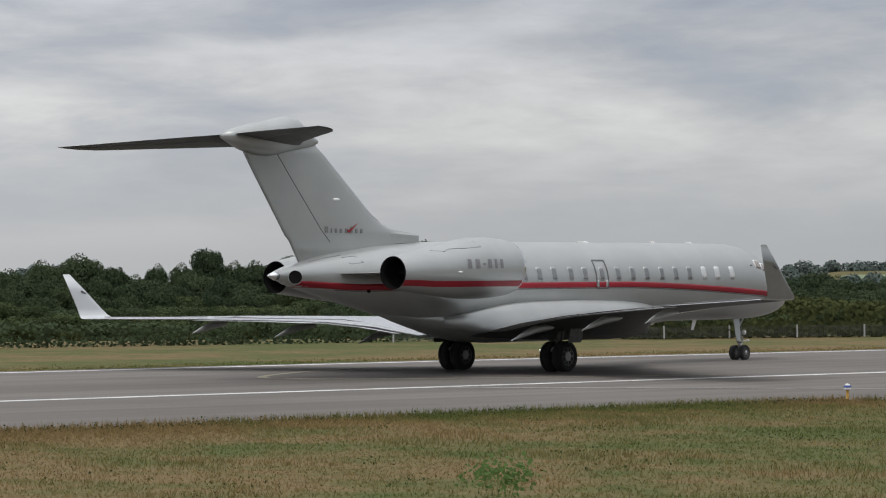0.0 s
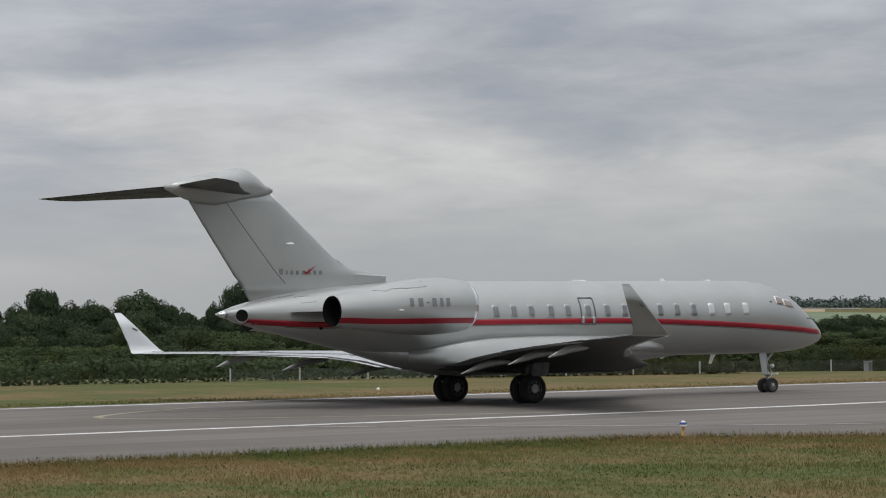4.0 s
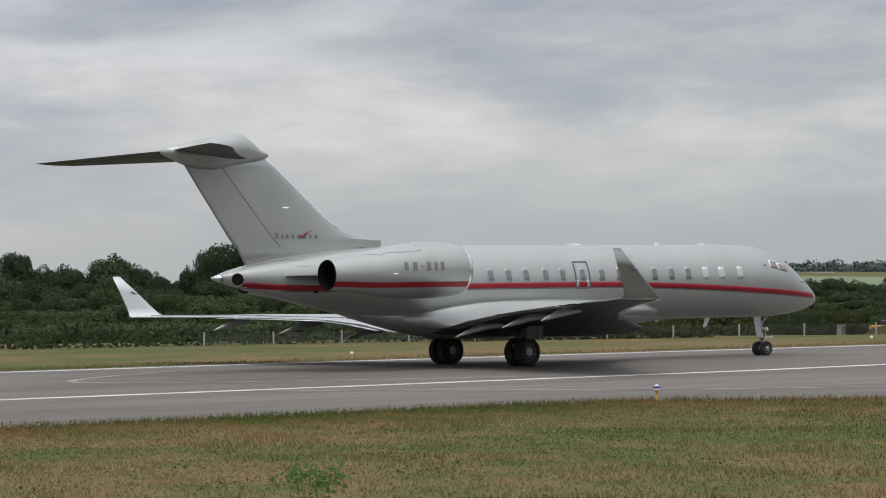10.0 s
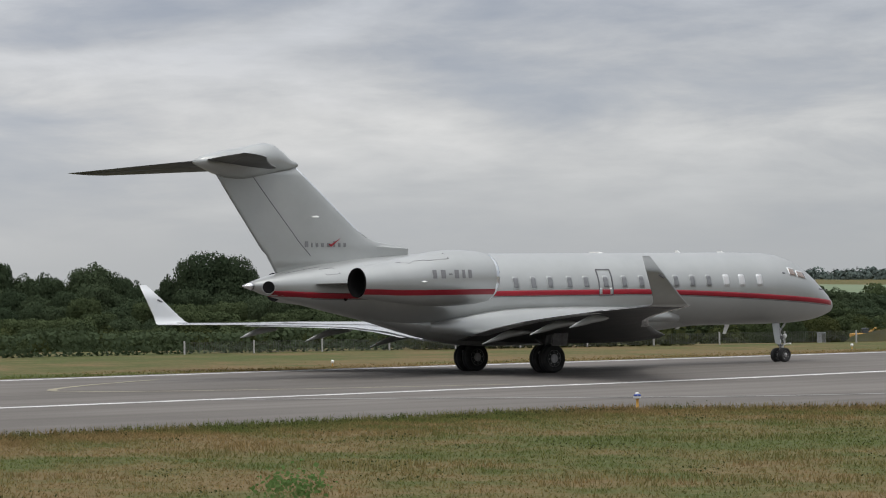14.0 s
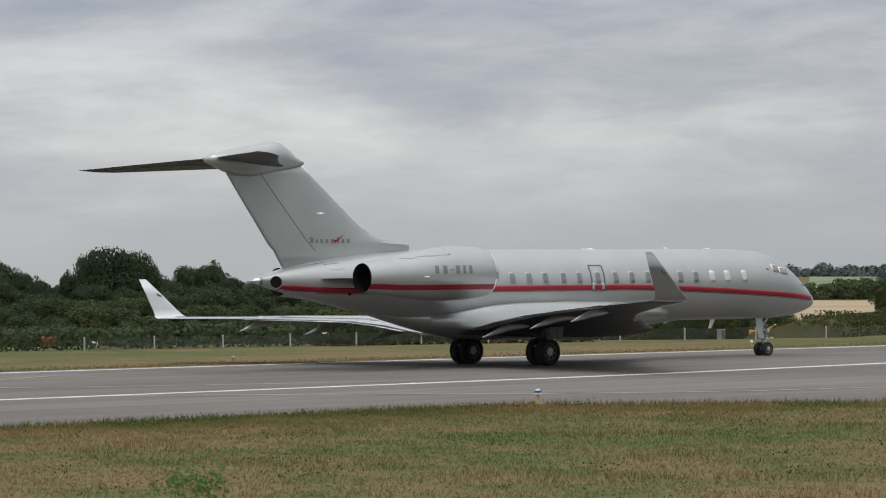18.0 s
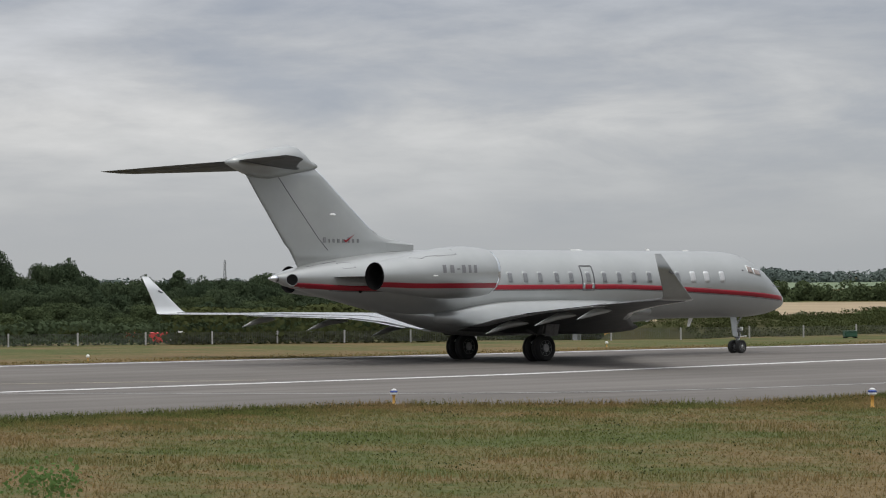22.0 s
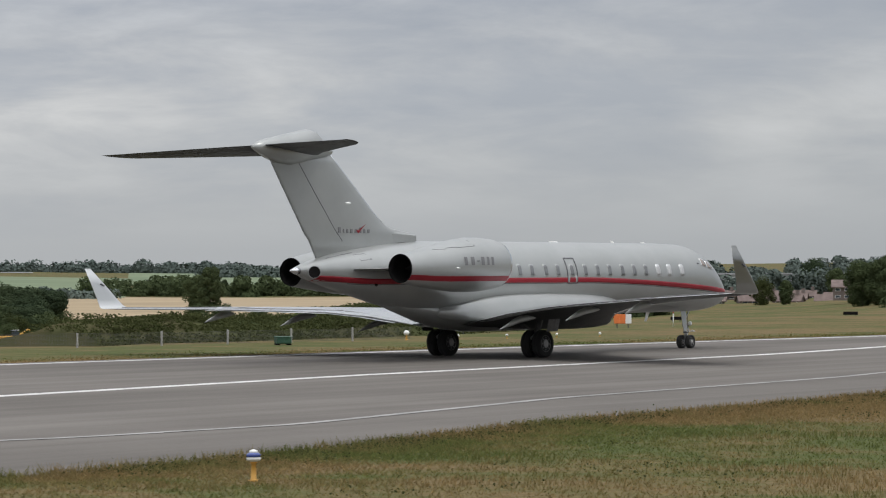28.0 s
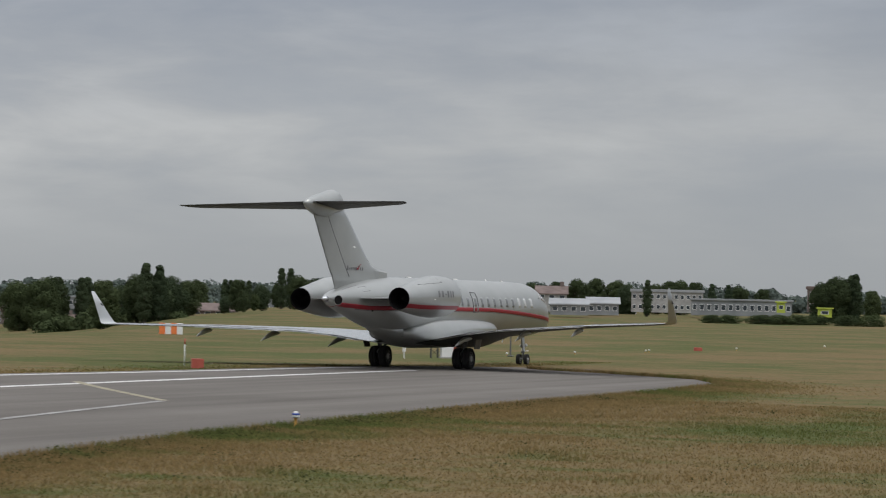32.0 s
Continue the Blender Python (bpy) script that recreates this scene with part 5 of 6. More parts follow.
def build_fields():
    """Far fields: sheets that follow the land just above it."""
    def sheet(name, a0, a1, r0, r1, mat, label):
        v, f = [], []
        na, nr = max(2, int((a1 - a0) / 0.8)), 12
        for i in range(na + 1):
            for j in range(nr + 1):
                x, y = polar(a0 + (a1 - a0) * i / na, r0 + (r1 - r0) * j / nr)
                v.append((x, y, ground_z(x, y) + 0.25))
        for i in range(na):
            for j in range(nr):
                p = i * (nr + 1) + j
                f.append((p, p + 1, p + nr + 2, p + nr + 1)[::-1])
        tagged(new(name, mesh_of(name, v, f, M[mat], True)), label, "field", kind="structure")
    sheet("wheat_field", 45.7, 54.8, 700, 1330, "wheat", "ripe golden wheat field beyond the airfield")
    sheet("stubble_field", 43.0, 45.6, 800, 1050, "wheat", "pale stubble field with bale stacks")
    sheet("wheat_field", 43.3, 44.9, 2180, 2420, "wheat", "pale ripe field on the far slope")
    sheet("green_field", 41.5, 47.4, 1320, 2160, "field_green", "green field on the far slope")
    sheet("green_field", 47.4, 53.0, 1800, 2700, "field_green", "green field on the far slope")
    sheet("grey_field", 43.4, 45.6, 2480, 2560, "cladding", "long pale roof line on the far slope")


build_fields()


def far_wood(name, a0, a1, r, top, low, seed, mat="leaf_haze", dens=300):
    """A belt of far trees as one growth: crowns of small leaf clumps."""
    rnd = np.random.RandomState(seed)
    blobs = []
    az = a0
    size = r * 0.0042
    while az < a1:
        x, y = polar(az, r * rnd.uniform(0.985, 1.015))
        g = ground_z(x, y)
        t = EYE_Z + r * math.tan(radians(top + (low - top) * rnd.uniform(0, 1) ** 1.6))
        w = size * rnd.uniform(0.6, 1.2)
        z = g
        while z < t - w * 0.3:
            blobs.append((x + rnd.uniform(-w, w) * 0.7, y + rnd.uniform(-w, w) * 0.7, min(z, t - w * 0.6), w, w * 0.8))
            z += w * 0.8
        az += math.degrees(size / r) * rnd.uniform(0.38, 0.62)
    # the default leaf colour carries painted haze
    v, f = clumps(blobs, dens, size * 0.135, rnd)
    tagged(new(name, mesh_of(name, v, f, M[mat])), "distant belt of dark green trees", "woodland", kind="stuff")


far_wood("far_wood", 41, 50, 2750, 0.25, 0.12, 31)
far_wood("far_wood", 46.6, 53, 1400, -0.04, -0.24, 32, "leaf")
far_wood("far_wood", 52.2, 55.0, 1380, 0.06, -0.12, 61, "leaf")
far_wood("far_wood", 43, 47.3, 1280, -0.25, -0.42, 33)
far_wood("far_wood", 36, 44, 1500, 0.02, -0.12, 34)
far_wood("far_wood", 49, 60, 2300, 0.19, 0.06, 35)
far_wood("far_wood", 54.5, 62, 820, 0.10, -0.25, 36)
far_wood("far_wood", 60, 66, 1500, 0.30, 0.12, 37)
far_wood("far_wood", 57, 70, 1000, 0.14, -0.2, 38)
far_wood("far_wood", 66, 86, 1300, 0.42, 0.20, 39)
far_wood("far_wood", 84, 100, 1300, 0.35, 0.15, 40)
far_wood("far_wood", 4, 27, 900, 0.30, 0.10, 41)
far_wood("tree_belt", 54.4, 57.5, 560, 0.08, -0.2, 51, "leaf")
far_wood("tree_belt", 61.6, 66.5, 520, -0.22, -0.5, 52, "leaf")


def build_unseen_belt():
    """An added, unseen belt of trees behind the viewing place, facing the aircraft to darken its reflections."""
    rnd = np.random.RandomState(91)
    blobs = []
    for x in np.arange(-160, 330, 2.6):
        top = 10.5 + 2.5 * math.sin(x * 0.13) + rnd.uniform(-1.5, 1.5)
        y = -34 + rnd.uniform(-3, 3)
        z = 1.0
        while z < top:
            w = rnd.uniform(2.0, 3.0)
            blobs.append((x + rnd.uniform(-1, 1), y + rnd.uniform(-1, 1), z, w, w * 0.8))
            z += 2.0
    v, f = clumps(blobs, 60, 0.5, rnd)
    tagged(new("tree_belt", mesh_of("tree_belt", v, f, M["leaf_dark"])), "added belt of dark green trees out of view, darkens reflections", "woodland", kind="stuff")


build_unseen_belt()


# ---- fence, boxes, signs, lights ----
def build_fence():
    t = thing("perimeter_fence", pose(0, 0, 0), "grey post and wire mesh perimeter fence", "fence")
    pv, pf = boxed(-0.035, 0.035, -0.035, 0.035, 0, 0.62, 0.01)
    post = mesh_of("fence_post", pv, pf, M["concrete"])
    for (x0, y0), (x1, y1) in zip(FENCE[3:], FENCE[4:]):
        ln = math.hypot(x1 - x0, y1 - y0)
        n = max(1, int(ln / 3.0))
        for i in range(n):
            x, y = x0 + (x1 - x0) * i / n, y0 + (y1 - y0) * i / n
            part("post", post, t, m=pose(x, y, ground_z(x, y)))
        wires = []
        for z in [0.06 + 0.055 * i for i in range(10)]:
            wires.append(tube((x0, y0, z), (x1, y1, z), 0.006, n=4))
        m = int(ln / 0.12)
        for i in range(m):
            p = (x0 + (x1 - x0) * i / m, y0 + (y1 - y0) * i / m)
            wires.append(tube((*p, 0.05), (*p, 0.56), 0.005, n=4))
        v, f = joined(*wires)
        part("wire_mesh", mesh_of("wire_mesh", v, f, M["fence"]), t)


build_fence()


def edge_lamp(x, y, hgt=0.5, big=True):
    """Raised edge light: yellow stem, collar, blue-white dome."""
    t = thing("edge_light", pose(x, y, 0), "raised taxiway light with yellow stem and blue dome", "airfield light", "edge lights")
    v, f = turned([(0.0, 0.07), (0.02, 0.07), (0.03, 0.035), (hgt * 0.55, 0.032), (hgt * 0.58, 0.045), (hgt * 0.62, 0.045)], "z", 14)
    part("stem", mesh_of("stem", v, f, M["yellow"], True), t, "yellow metal stem")
    v, f = turned([(hgt * 0.62, 0.035), (hgt * 0.66, 0.085), (hgt * 0.74, 0.095), (hgt * 0.77, 0.07)], "z", 16)
    part("collar", mesh_of("collar", v, f, M["white_paint"], True), t, "white collar")
    v, f = turned([(hgt * 0.77, 0.09), (hgt * 0.84, 0.095), (hgt * 0.90, 0.07)], "z", 16)
    part("lens", mesh_of("lens", v, f, M["blue_glass"], True), t, "blue glass lens")
    v, f = turned([(hgt * 0.90, 0.06), (hgt * 0.97, 0.05), (hgt * 1.0, 0.015)], "z", 12)
    part("cap", mesh_of("cap", v, f, M["lit_white"], True), t)
    return t


first = edge_lamp(47.8, 52.8, 0.40)
for p, k in (((54.3, 43.4), 1.15), ((121.7, 54.4), 1.0), ((24.0, 53.2), 1.0), ((4.0, 53.2), 1.0)):
    copy_thing(first, pose(*p, 0) @ Matrix.Scale(k, 4))


def runway_lamp(x, y):
    t = thing("runway_edge_light", pose(x, y, 0), "small white globe edge light on a pale stem", "airfield light", "runway edge lights")
    v, f = turned([(0, 0.09), (0.02, 0.09), (0.03, 0.04), (0.22, 0.035)], "z", 10)
    part("stem", mesh_of("lamp_stem", v, f, M["yellow"]), t, "yellow stem")
    v, f = turned([(0.22, 0.05), (0.25, 0.10), (0.33, 0.13), (0.41, 0.10), (0.44, 0.03)], "z", 12)
    part("globe", mesh_of("lamp_globe", v, f, M["lit_white"], True), t, "white glass globe")
    return t


first = runway_lamp(127.5, 96.4)
for p in ((129.8, 95.2), (132.2, 94.2), (134.8, 93.2), (137.2, 92.4), (233, 85.4), (247, 85.2), (269.7, 85.3), (296.7, 85.4), (249, 85.6), (220.7, 85.4)):
    copy_thing(first, pose(*p, 0) @ Matrix.Scale(0.5, 4))
for p in ((67.2, 91.6), (96, 91.8)):
    copy_thing(first, pose(*p, 0) @ Matrix.Scale(0.55, 4))


def board(name, x, y, z0, w, hgt, turn, mats, label, legs=True, depth=0.12):
    """A marker board in vertical fields, on legs."""
    t = thing(name, pose(x, y, ground_z(x, y), 0, 0, turn), label, "sign")
    n = len(mats)
    for i, m in enumerate(mats):
        a, b = -w / 2 + w * i / n, -w / 2 + w * (i + 1) / n
        v, f = boxed(a + 0.003, b - 0.003, -depth / 2, depth / 2, z0, z0 + hgt, 0.015)
        part("panel", mesh_of(name + "_panel", v, f, M[m]), t)
    if legs:
        for a in (-w * 0.32, w * 0.32):
            v, f = tube((a, 0, 0), (a, 0, z0 + 0.05), 0.03, n=8)
            part("leg", mesh_of(name + "_leg", v, f, M["fence"]), t)
    return t


board("marker_board", 156.0, 103.4, 0.25, 0.95, 0.5, -60, ["orange", "orange", "white_paint"], "orange and white runway marker board on legs")
board("red_box", 172.0, 81.6, 0.0, 0.52, 0.42, -60, ["red_box"], "weathered red metal box beside the runway", False, 0.5)
board("small_sign", 138.9, 101.9, 0.15, 0.8, 0.3, -60, ["white_paint"], "small white sign on short legs")
board("notice_box", 91.9, 117.5, 0.3, 0.45, 0.28, -40, ["white_paint"], "small white notice on the fence")
board("red_box", 262, 86.0, 0.0, 0.55, 0.25, -60, ["red_box"], "low red box in the grass", False, 0.4)
board("dark_block", 175.8, 112.4, 0.1, 0.7, 0.2, -60, ["black"], "low dark lamp bar in the grass")
board("dark_block", 199.1, 113.1, 0.1, 1.0, 0.22, -60, ["black"], "low dark lamp bar in the grass")
board("striped_box", 276.0, 135.0, 0.0, 1.9, 0.9, -62, ["orange", "white_paint", "orange", "white_paint"], "orange and white chequered equipment cabin", False, 1.2)


def skip(x, y, w, hgt, turn, mat, label):
    t = thing("container", pose(x, y, ground_z(x, y), 0, 0, turn), label, "container")
    v, f = boxed(-w / 2, w / 2, -0.45, 0.45, 0.06, hgt * 0.9, 0.04)
    part("body", mesh_of("container_body", v, f, M[mat]), t)
    v, f = boxed(-w / 2 - 0.04, w / 2 + 0.04, -0.49, 0.49, hgt * 0.9, hgt, 0.03)
    part("lid", mesh_of("container_lid", v, f, M[mat]), t)
    for a in (-w * 0.35, 0, w * 0.35):
        v, f = boxed(a - 0.03, a + 0.03, -0.48, -0.45, 0.1, hgt * 0.88)
        part("rib", mesh_of("container_rib", v, f, M[mat]), t)
    for a in (-w * 0.4, w * 0.4):
        v, f = boxed(a - 0.06, a + 0.06, -0.4, 0.4, 0.0, 0.06)
        part("foot", mesh_of("container_foot", v, f, M["black"]), t)


skip(117.6, 95.4, 0.62, 0.36, -42, "green_paint", "dark green waste container by the fence")


def build_pole(x, y, hgt):
    t = thing("marker_pole", pose(x, y, 0), "slim white pole with a red top", "pole")
    v, f = tube((0, 0, 0), (0, 0, hgt * 0.8), 0.028, 0.024)
    part("shaft", mesh_of("pole_shaft", v, f, M["white_paint"], True), t)
    v, f = tube((0, 0, hgt * 0.8), (0, 0, hgt), 0.034, 0.03)
    part("top", mesh_of("pole_top", v, f, M["red_box"], True), t, "dark red sleeve")


build_pole(176.0, 84.2, 1.2)
build_pole(161.3, 103.5, 0.9)


def build_windsock():
    t = thing("windsock", pose(219.9, 84.9, 0) @ Matrix.Scale(1.2, 4), "orange windsock on a dark hinged mast", "windsock")
    v, f = joined(tube((0, 0, 0), (0, 0, 2.35), 0.04, 0.03), boxed(-0.14, 0.14, -0.14, 0.14, 0, 0.06, 0.02))
    part("mast", mesh_of("mast", v, f, M["ink"]), t)
    rings = []
    for i in range(9):
        k = i / 8
        c = Vector((-0.05 - 0.55 * k, 1.15 * k * 0.75, 2.3 - 0.12 * k - 0.62 * k * k))
        r = 0.15 - 0.075 * k
        rings.append([(c.x + r * 0.5 * math.sin(2 * math.pi * j / 14), c.y + r * 0.5 * math.sin(2 * math.pi * j / 14), c.z + r * math.cos(2 * math.pi * j / 14)) for j in range(14)])
    v, f = loft(rings, (False, False))
    part("sleeve", mesh_of("sleeve", v, f, M["orange"], True), t, "sagging orange cloth sleeve")


build_windsock()


def build_hut():
    t = thing("instrument_station", pose(209.4, 85.2, 0, 0, 0, -62) @ Matrix.Scale(1.17, 4), "white and red instrument cabinet beside a lattice mast", "equipment")
    v, f = boxed(0.05, 0.62, -0.3, 0.3, 0.06, 0.78, 0.02)
    part("cabinet", mesh_of("cabinet", v, f, M["white_paint"]), t, "white equipment cabinet")
    v, f = boxed(0.62, 0.80, -0.3, 0.3, 0.06, 0.78, 0.02)
    part("red_panel", mesh_of("red_panel", v, f, M["red_box"]), t, "dark red cabinet side")
    v, f = boxed(0.0, 0.84, -0.34, 0.34, 0.0, 0.06)
    part("plinth", mesh_of("plinth", v, f, M["concrete"]), t)
    sets = []
    for a, b in ((-0.16, -0.16), (0.16, -0.16), (0.16, 0.16), (-0.16, 0.16)):
        sets.append(tube((-0.25 + a, b, 0), (-0.25 + a, b, 1.9), 0.022, n=6))
    for i in range(6):
        z = 0.15 + 0.3 * i
        for a, b, c, d in ((-0.16, -0.16, 0.16, -0.16), (0.16, -0.16, 0.16, 0.16), (0.16, 0.16, -0.16, 0.16), (-0.16, 0.16, -0.16, -0.16)):
            sets.append(tube((-0.25 + a, b, z), (-0.25 + c, d, z + 0.28), 0.012, n=5))
    v, f = joined(*sets)
    part("lattice", mesh_of("lattice", v, f, M["fence"]), t, "grey lattice mast")
    for z, w in ((0.85, 0.34), (1.2, 0.28)):
        v, f = boxed(-0.25 - w, -0.25 + w, -w, w, z, z + 0.05, 0.01)
        part("platform", mesh_of("platform", v, f, M["roof_pale"]), t)
    v, f = boxed(-0.58, -0.1, -0.12, 0.12, 1.92, 2.08, 0.03)
    part("head", mesh_of("head", v, f, M["white_paint"]), t)
    v, f = tube((-0.18, 0, 1.0), (-0.18, 0, 2.4), 0.03, n=8)
    part("red_mast", mesh_of("red_mast", v, f, M["red_box"]), t)
    s = thing("wind_sensor", pose(205.7, 85.8, 0) @ Matrix.Scale(1.2, 4), "thin white sensor post with a cross arm", "equipment")
    v, f = joined(tube((0, 0, 0), (0, 0, 0.95), 0.03, n=8), tube((-0.12, 0.05, 0.95), (0.14, -0.05, 0.99), 0.02, n=6), boxed(-0.06, 0.06, -0.06, 0.06, 0.3, 0.6, 0.01))
    part("post", mesh_of("sensor_post", v, f, M["white_paint"]), s)


build_hut()


# ---- buildings beyond the field ----
def house(name, x, y, w, d, eave, ridge, turn, wall, roof, label, storeys=2, bays=3, flat=False, base=None):
    """Walls, pitched or flat roof, windows with panes, a door, a chimney."""
    b = ground_z(x, y) if base is None else base
    t = thing(name, pose(x, y, b - 0.2, 0, 0, turn), label, "building", "buildings beyond the airfield")
    v, f = boxed(-w / 2, w / 2, -d / 2, d / 2, 0, eave)
    part("wall", mesh_of(name + "_wall", v, f, M[wall]), t)
    if flat:
        v, f = boxed(-w / 2 - 0.3, w / 2 + 0.3, -d / 2 - 0.3, d / 2 + 0.3, eave, ridge, 0.05)
    else:
        o = 0.35
        v, f = loft([[(q, -d / 2 - o, eave - 0.12), (q, 0, ridge), (q, d / 2 + o, eave - 0.12), (q, d / 2 + o, eave - 0.3), (q, 0, ridge - 0.25), (q, -d / 2 - o, eave - 0.3)] for q in (-w / 2 - o, w / 2 + o)])
        gv, gf = [(-w / 2, -d / 2, eave), (-w / 2, d / 2, eave), (-w / 2, 0, ridge - 0.3), (w / 2, -d / 2, eave), (w / 2, d / 2, eave), (w / 2, 0, ridge - 0.3)], [(0, 2, 1), (3, 4, 5)]
        part("gable", mesh_of(name + "_gable", gv, gf, M[wall]), t)
    roof_ob = part("roof", mesh_of(name + "_roof", v, f, M[roof]), t)
    if not flat and storeys == 2 and w < 14:
        cv, cf = boxed(w * 0.28, w * 0.28 + 0.8, -0.4, 0.4, ridge - 0.8, ridge + 0.9)
        part("chimney", mesh_of(name + "_chimney", cv, cf, M["brick"]), roof_ob)
    sh = eave / storeys
    fv, ff = boxed(-w / bays * 0.28, w / bays * 0.28, -0.03, 0.05, -sh * 0.21, sh * 0.21)
    frame_me = mesh_of(name + "_window", fv, ff, M["white_paint"])
    pv, pf = boxed(-w / bays * 0.24, w / bays * 0.24, -0.05, -0.02, -sh * 0.17, sh * 0.17)
    pane_me = mesh_of(name + "_pane", pv, pf, M["glass_dark"])
    for s in range(storeys):
        for i in range(bays):
            win = part("window", frame_me, t, m=pose(-w / 2 + w * (i + 0.5) / bays, -d / 2 - 0.02, sh * (s + 0.55)))
            part("pane", pane_me, win)
    return t


def build_buildings():
    # terraces on the rise
    rnd = random.Random(4)
    for i in range(34):
        az, r = 57.6 + 0.155 * i + rnd.uniform(-0.05, 0.05), 700 + (i % 5) * 45
        x, y = polar(az, r)
        x, y = x + 12, y + 8
        house("terraced_house", x, y, rnd.uniform(4.5, 7), 4.0, 2.3, 3.7, -az + rnd.uniform(-15, 15), "brick", "roof_tile", "brown brick terraced house with tiled roof", 2, 2, base=EYE_Z - r * math.tan(radians(0.70 - 0.055 * (i % 5))))
    # sheds and workshops
    house("warehouse", 875.7, 361.5, 24.9, 20, 4.33, 6.37, -68, "cladding", "roof_pale", "large grey clad warehouse with pale roof", 1, 8, False, 0.65)
    house("brick_house", 600.7, 241.1, 6.1, 9, 2.93, 4.31, -68, "brick", "roof_tile", "brown brick house with tiled roof", 2, 3, False, -0.92)
    house("terraced_house", 644.4, 266.5, 9.7, 9, 2.74, 4.03, -68, "brick", "roof_tile", "low brown brick terrace row", 2, 6, False, -0.54)
    house("workshop", 839.4, 316.8, 12.2, 9, 4.01, 4.56, -69, "cladding", "roof_pale", "blue-grey workshop with band windows", 2, 8, True, 0.52)
    house("flats", 704.4, 248.5, 9.1, 9, 5.31, 6.03, -71, "concrete", "roof_tile", "pale rendered block of flats", 3, 6, True, 0.64)
    house("flats", 726.8, 244.7, 12.1, 9, 4.02, 5.91, -71, "concrete", "roof_tile", "pale rendered block of flats", 2, 8, False, 0.79)
    house("house", 643.8, 230.6, 6.3, 9, 3.27, 4.82, -70, "concrete", "roof_tile", "grey rendered house with tiled roof", 2, 3, False, 2.60)
    house("white_house", 588.2, 207.6, 7.0, 9, 2.17, 3.19, -71, "cladding", "roof_pale", "white painted low house", 1, 4, False, 1.54)
    house("white_house", 628.2, 214.1, 6.3, 9, 2.47, 3.63, -71, "cladding", "roof_pale", "white painted low house", 1, 4, False, 1.58)
    house("office_block", 670.4, 213.5, 15.3, 9, 4.36, 4.95, -72, "concrete", "roof_pale", "flat-roofed office block with window bands", 2, 12, True, 2.28)
    house("long_shed", 636.4, 187.4, 20.1, 9, 2.99, 3.39, -74, "cladding", "cladding", "long low grey clad shed", 1, 14, True, 1.97)
    house("brick_works", 679.8, 179.7, 10.0, 9, 4.87, 5.53, -75, "brick", "roof_tile", "tall brown brick works building", 2, 6, True, 3.05)
    house("lime_panel_shed", 599.8, 169.5, 1.5, 4, 1.86, 2.11, -74, "lime", "lime", "small lime green clad shed", 1, 1, True, 2.84)
    house("lime_panel_shed", 582.4, 156.7, 2.5, 4, 1.53, 1.73, -75, "lime", "lime", "small lime green clad shed", 1, 1, True, 2.20)
    house("brick_house", 544.9, 303.6, 5.6, 9, 2.80, 4.12, -61, "brick", "roof_tile", "brown brick house with tiled roof", 2, 3, False, -2.43)
    house("workshop", 673.8, 359.7, 9.8, 9, 2.63, 2.99, -62, "cladding", "roof_pale", "grey workshop with pale roof", 1, 6, True, 0.11)
    house("warehouse", 831.8, 431.2, 18.6, 20, 3.16, 4.65, -63, "cladding", "roof_pale", "low white warehouse with pale roof", 1, 9, False, -1.04)
    house("brick_house", 537.7, 258.8, 9.8, 9, 2.59, 3.81, -64, "brick", "roof_tile", "brown brick house with broad tiled roof", 2, 5, False, -1.40)
    house("white_house", 760.5, 348.8, 13.5, 9, 3.37, 3.83, -65, "cladding", "roof_pale", "low white building with flat roof", 1, 6, True, -0.54)
    house("long_shed", 816.7, 487.9, 61.9, 9, 3.63, 4.13, -59, "cladding", "roof_pale", "long grey shed with pale roof", 1, 18, True, -1.12)


build_buildings()


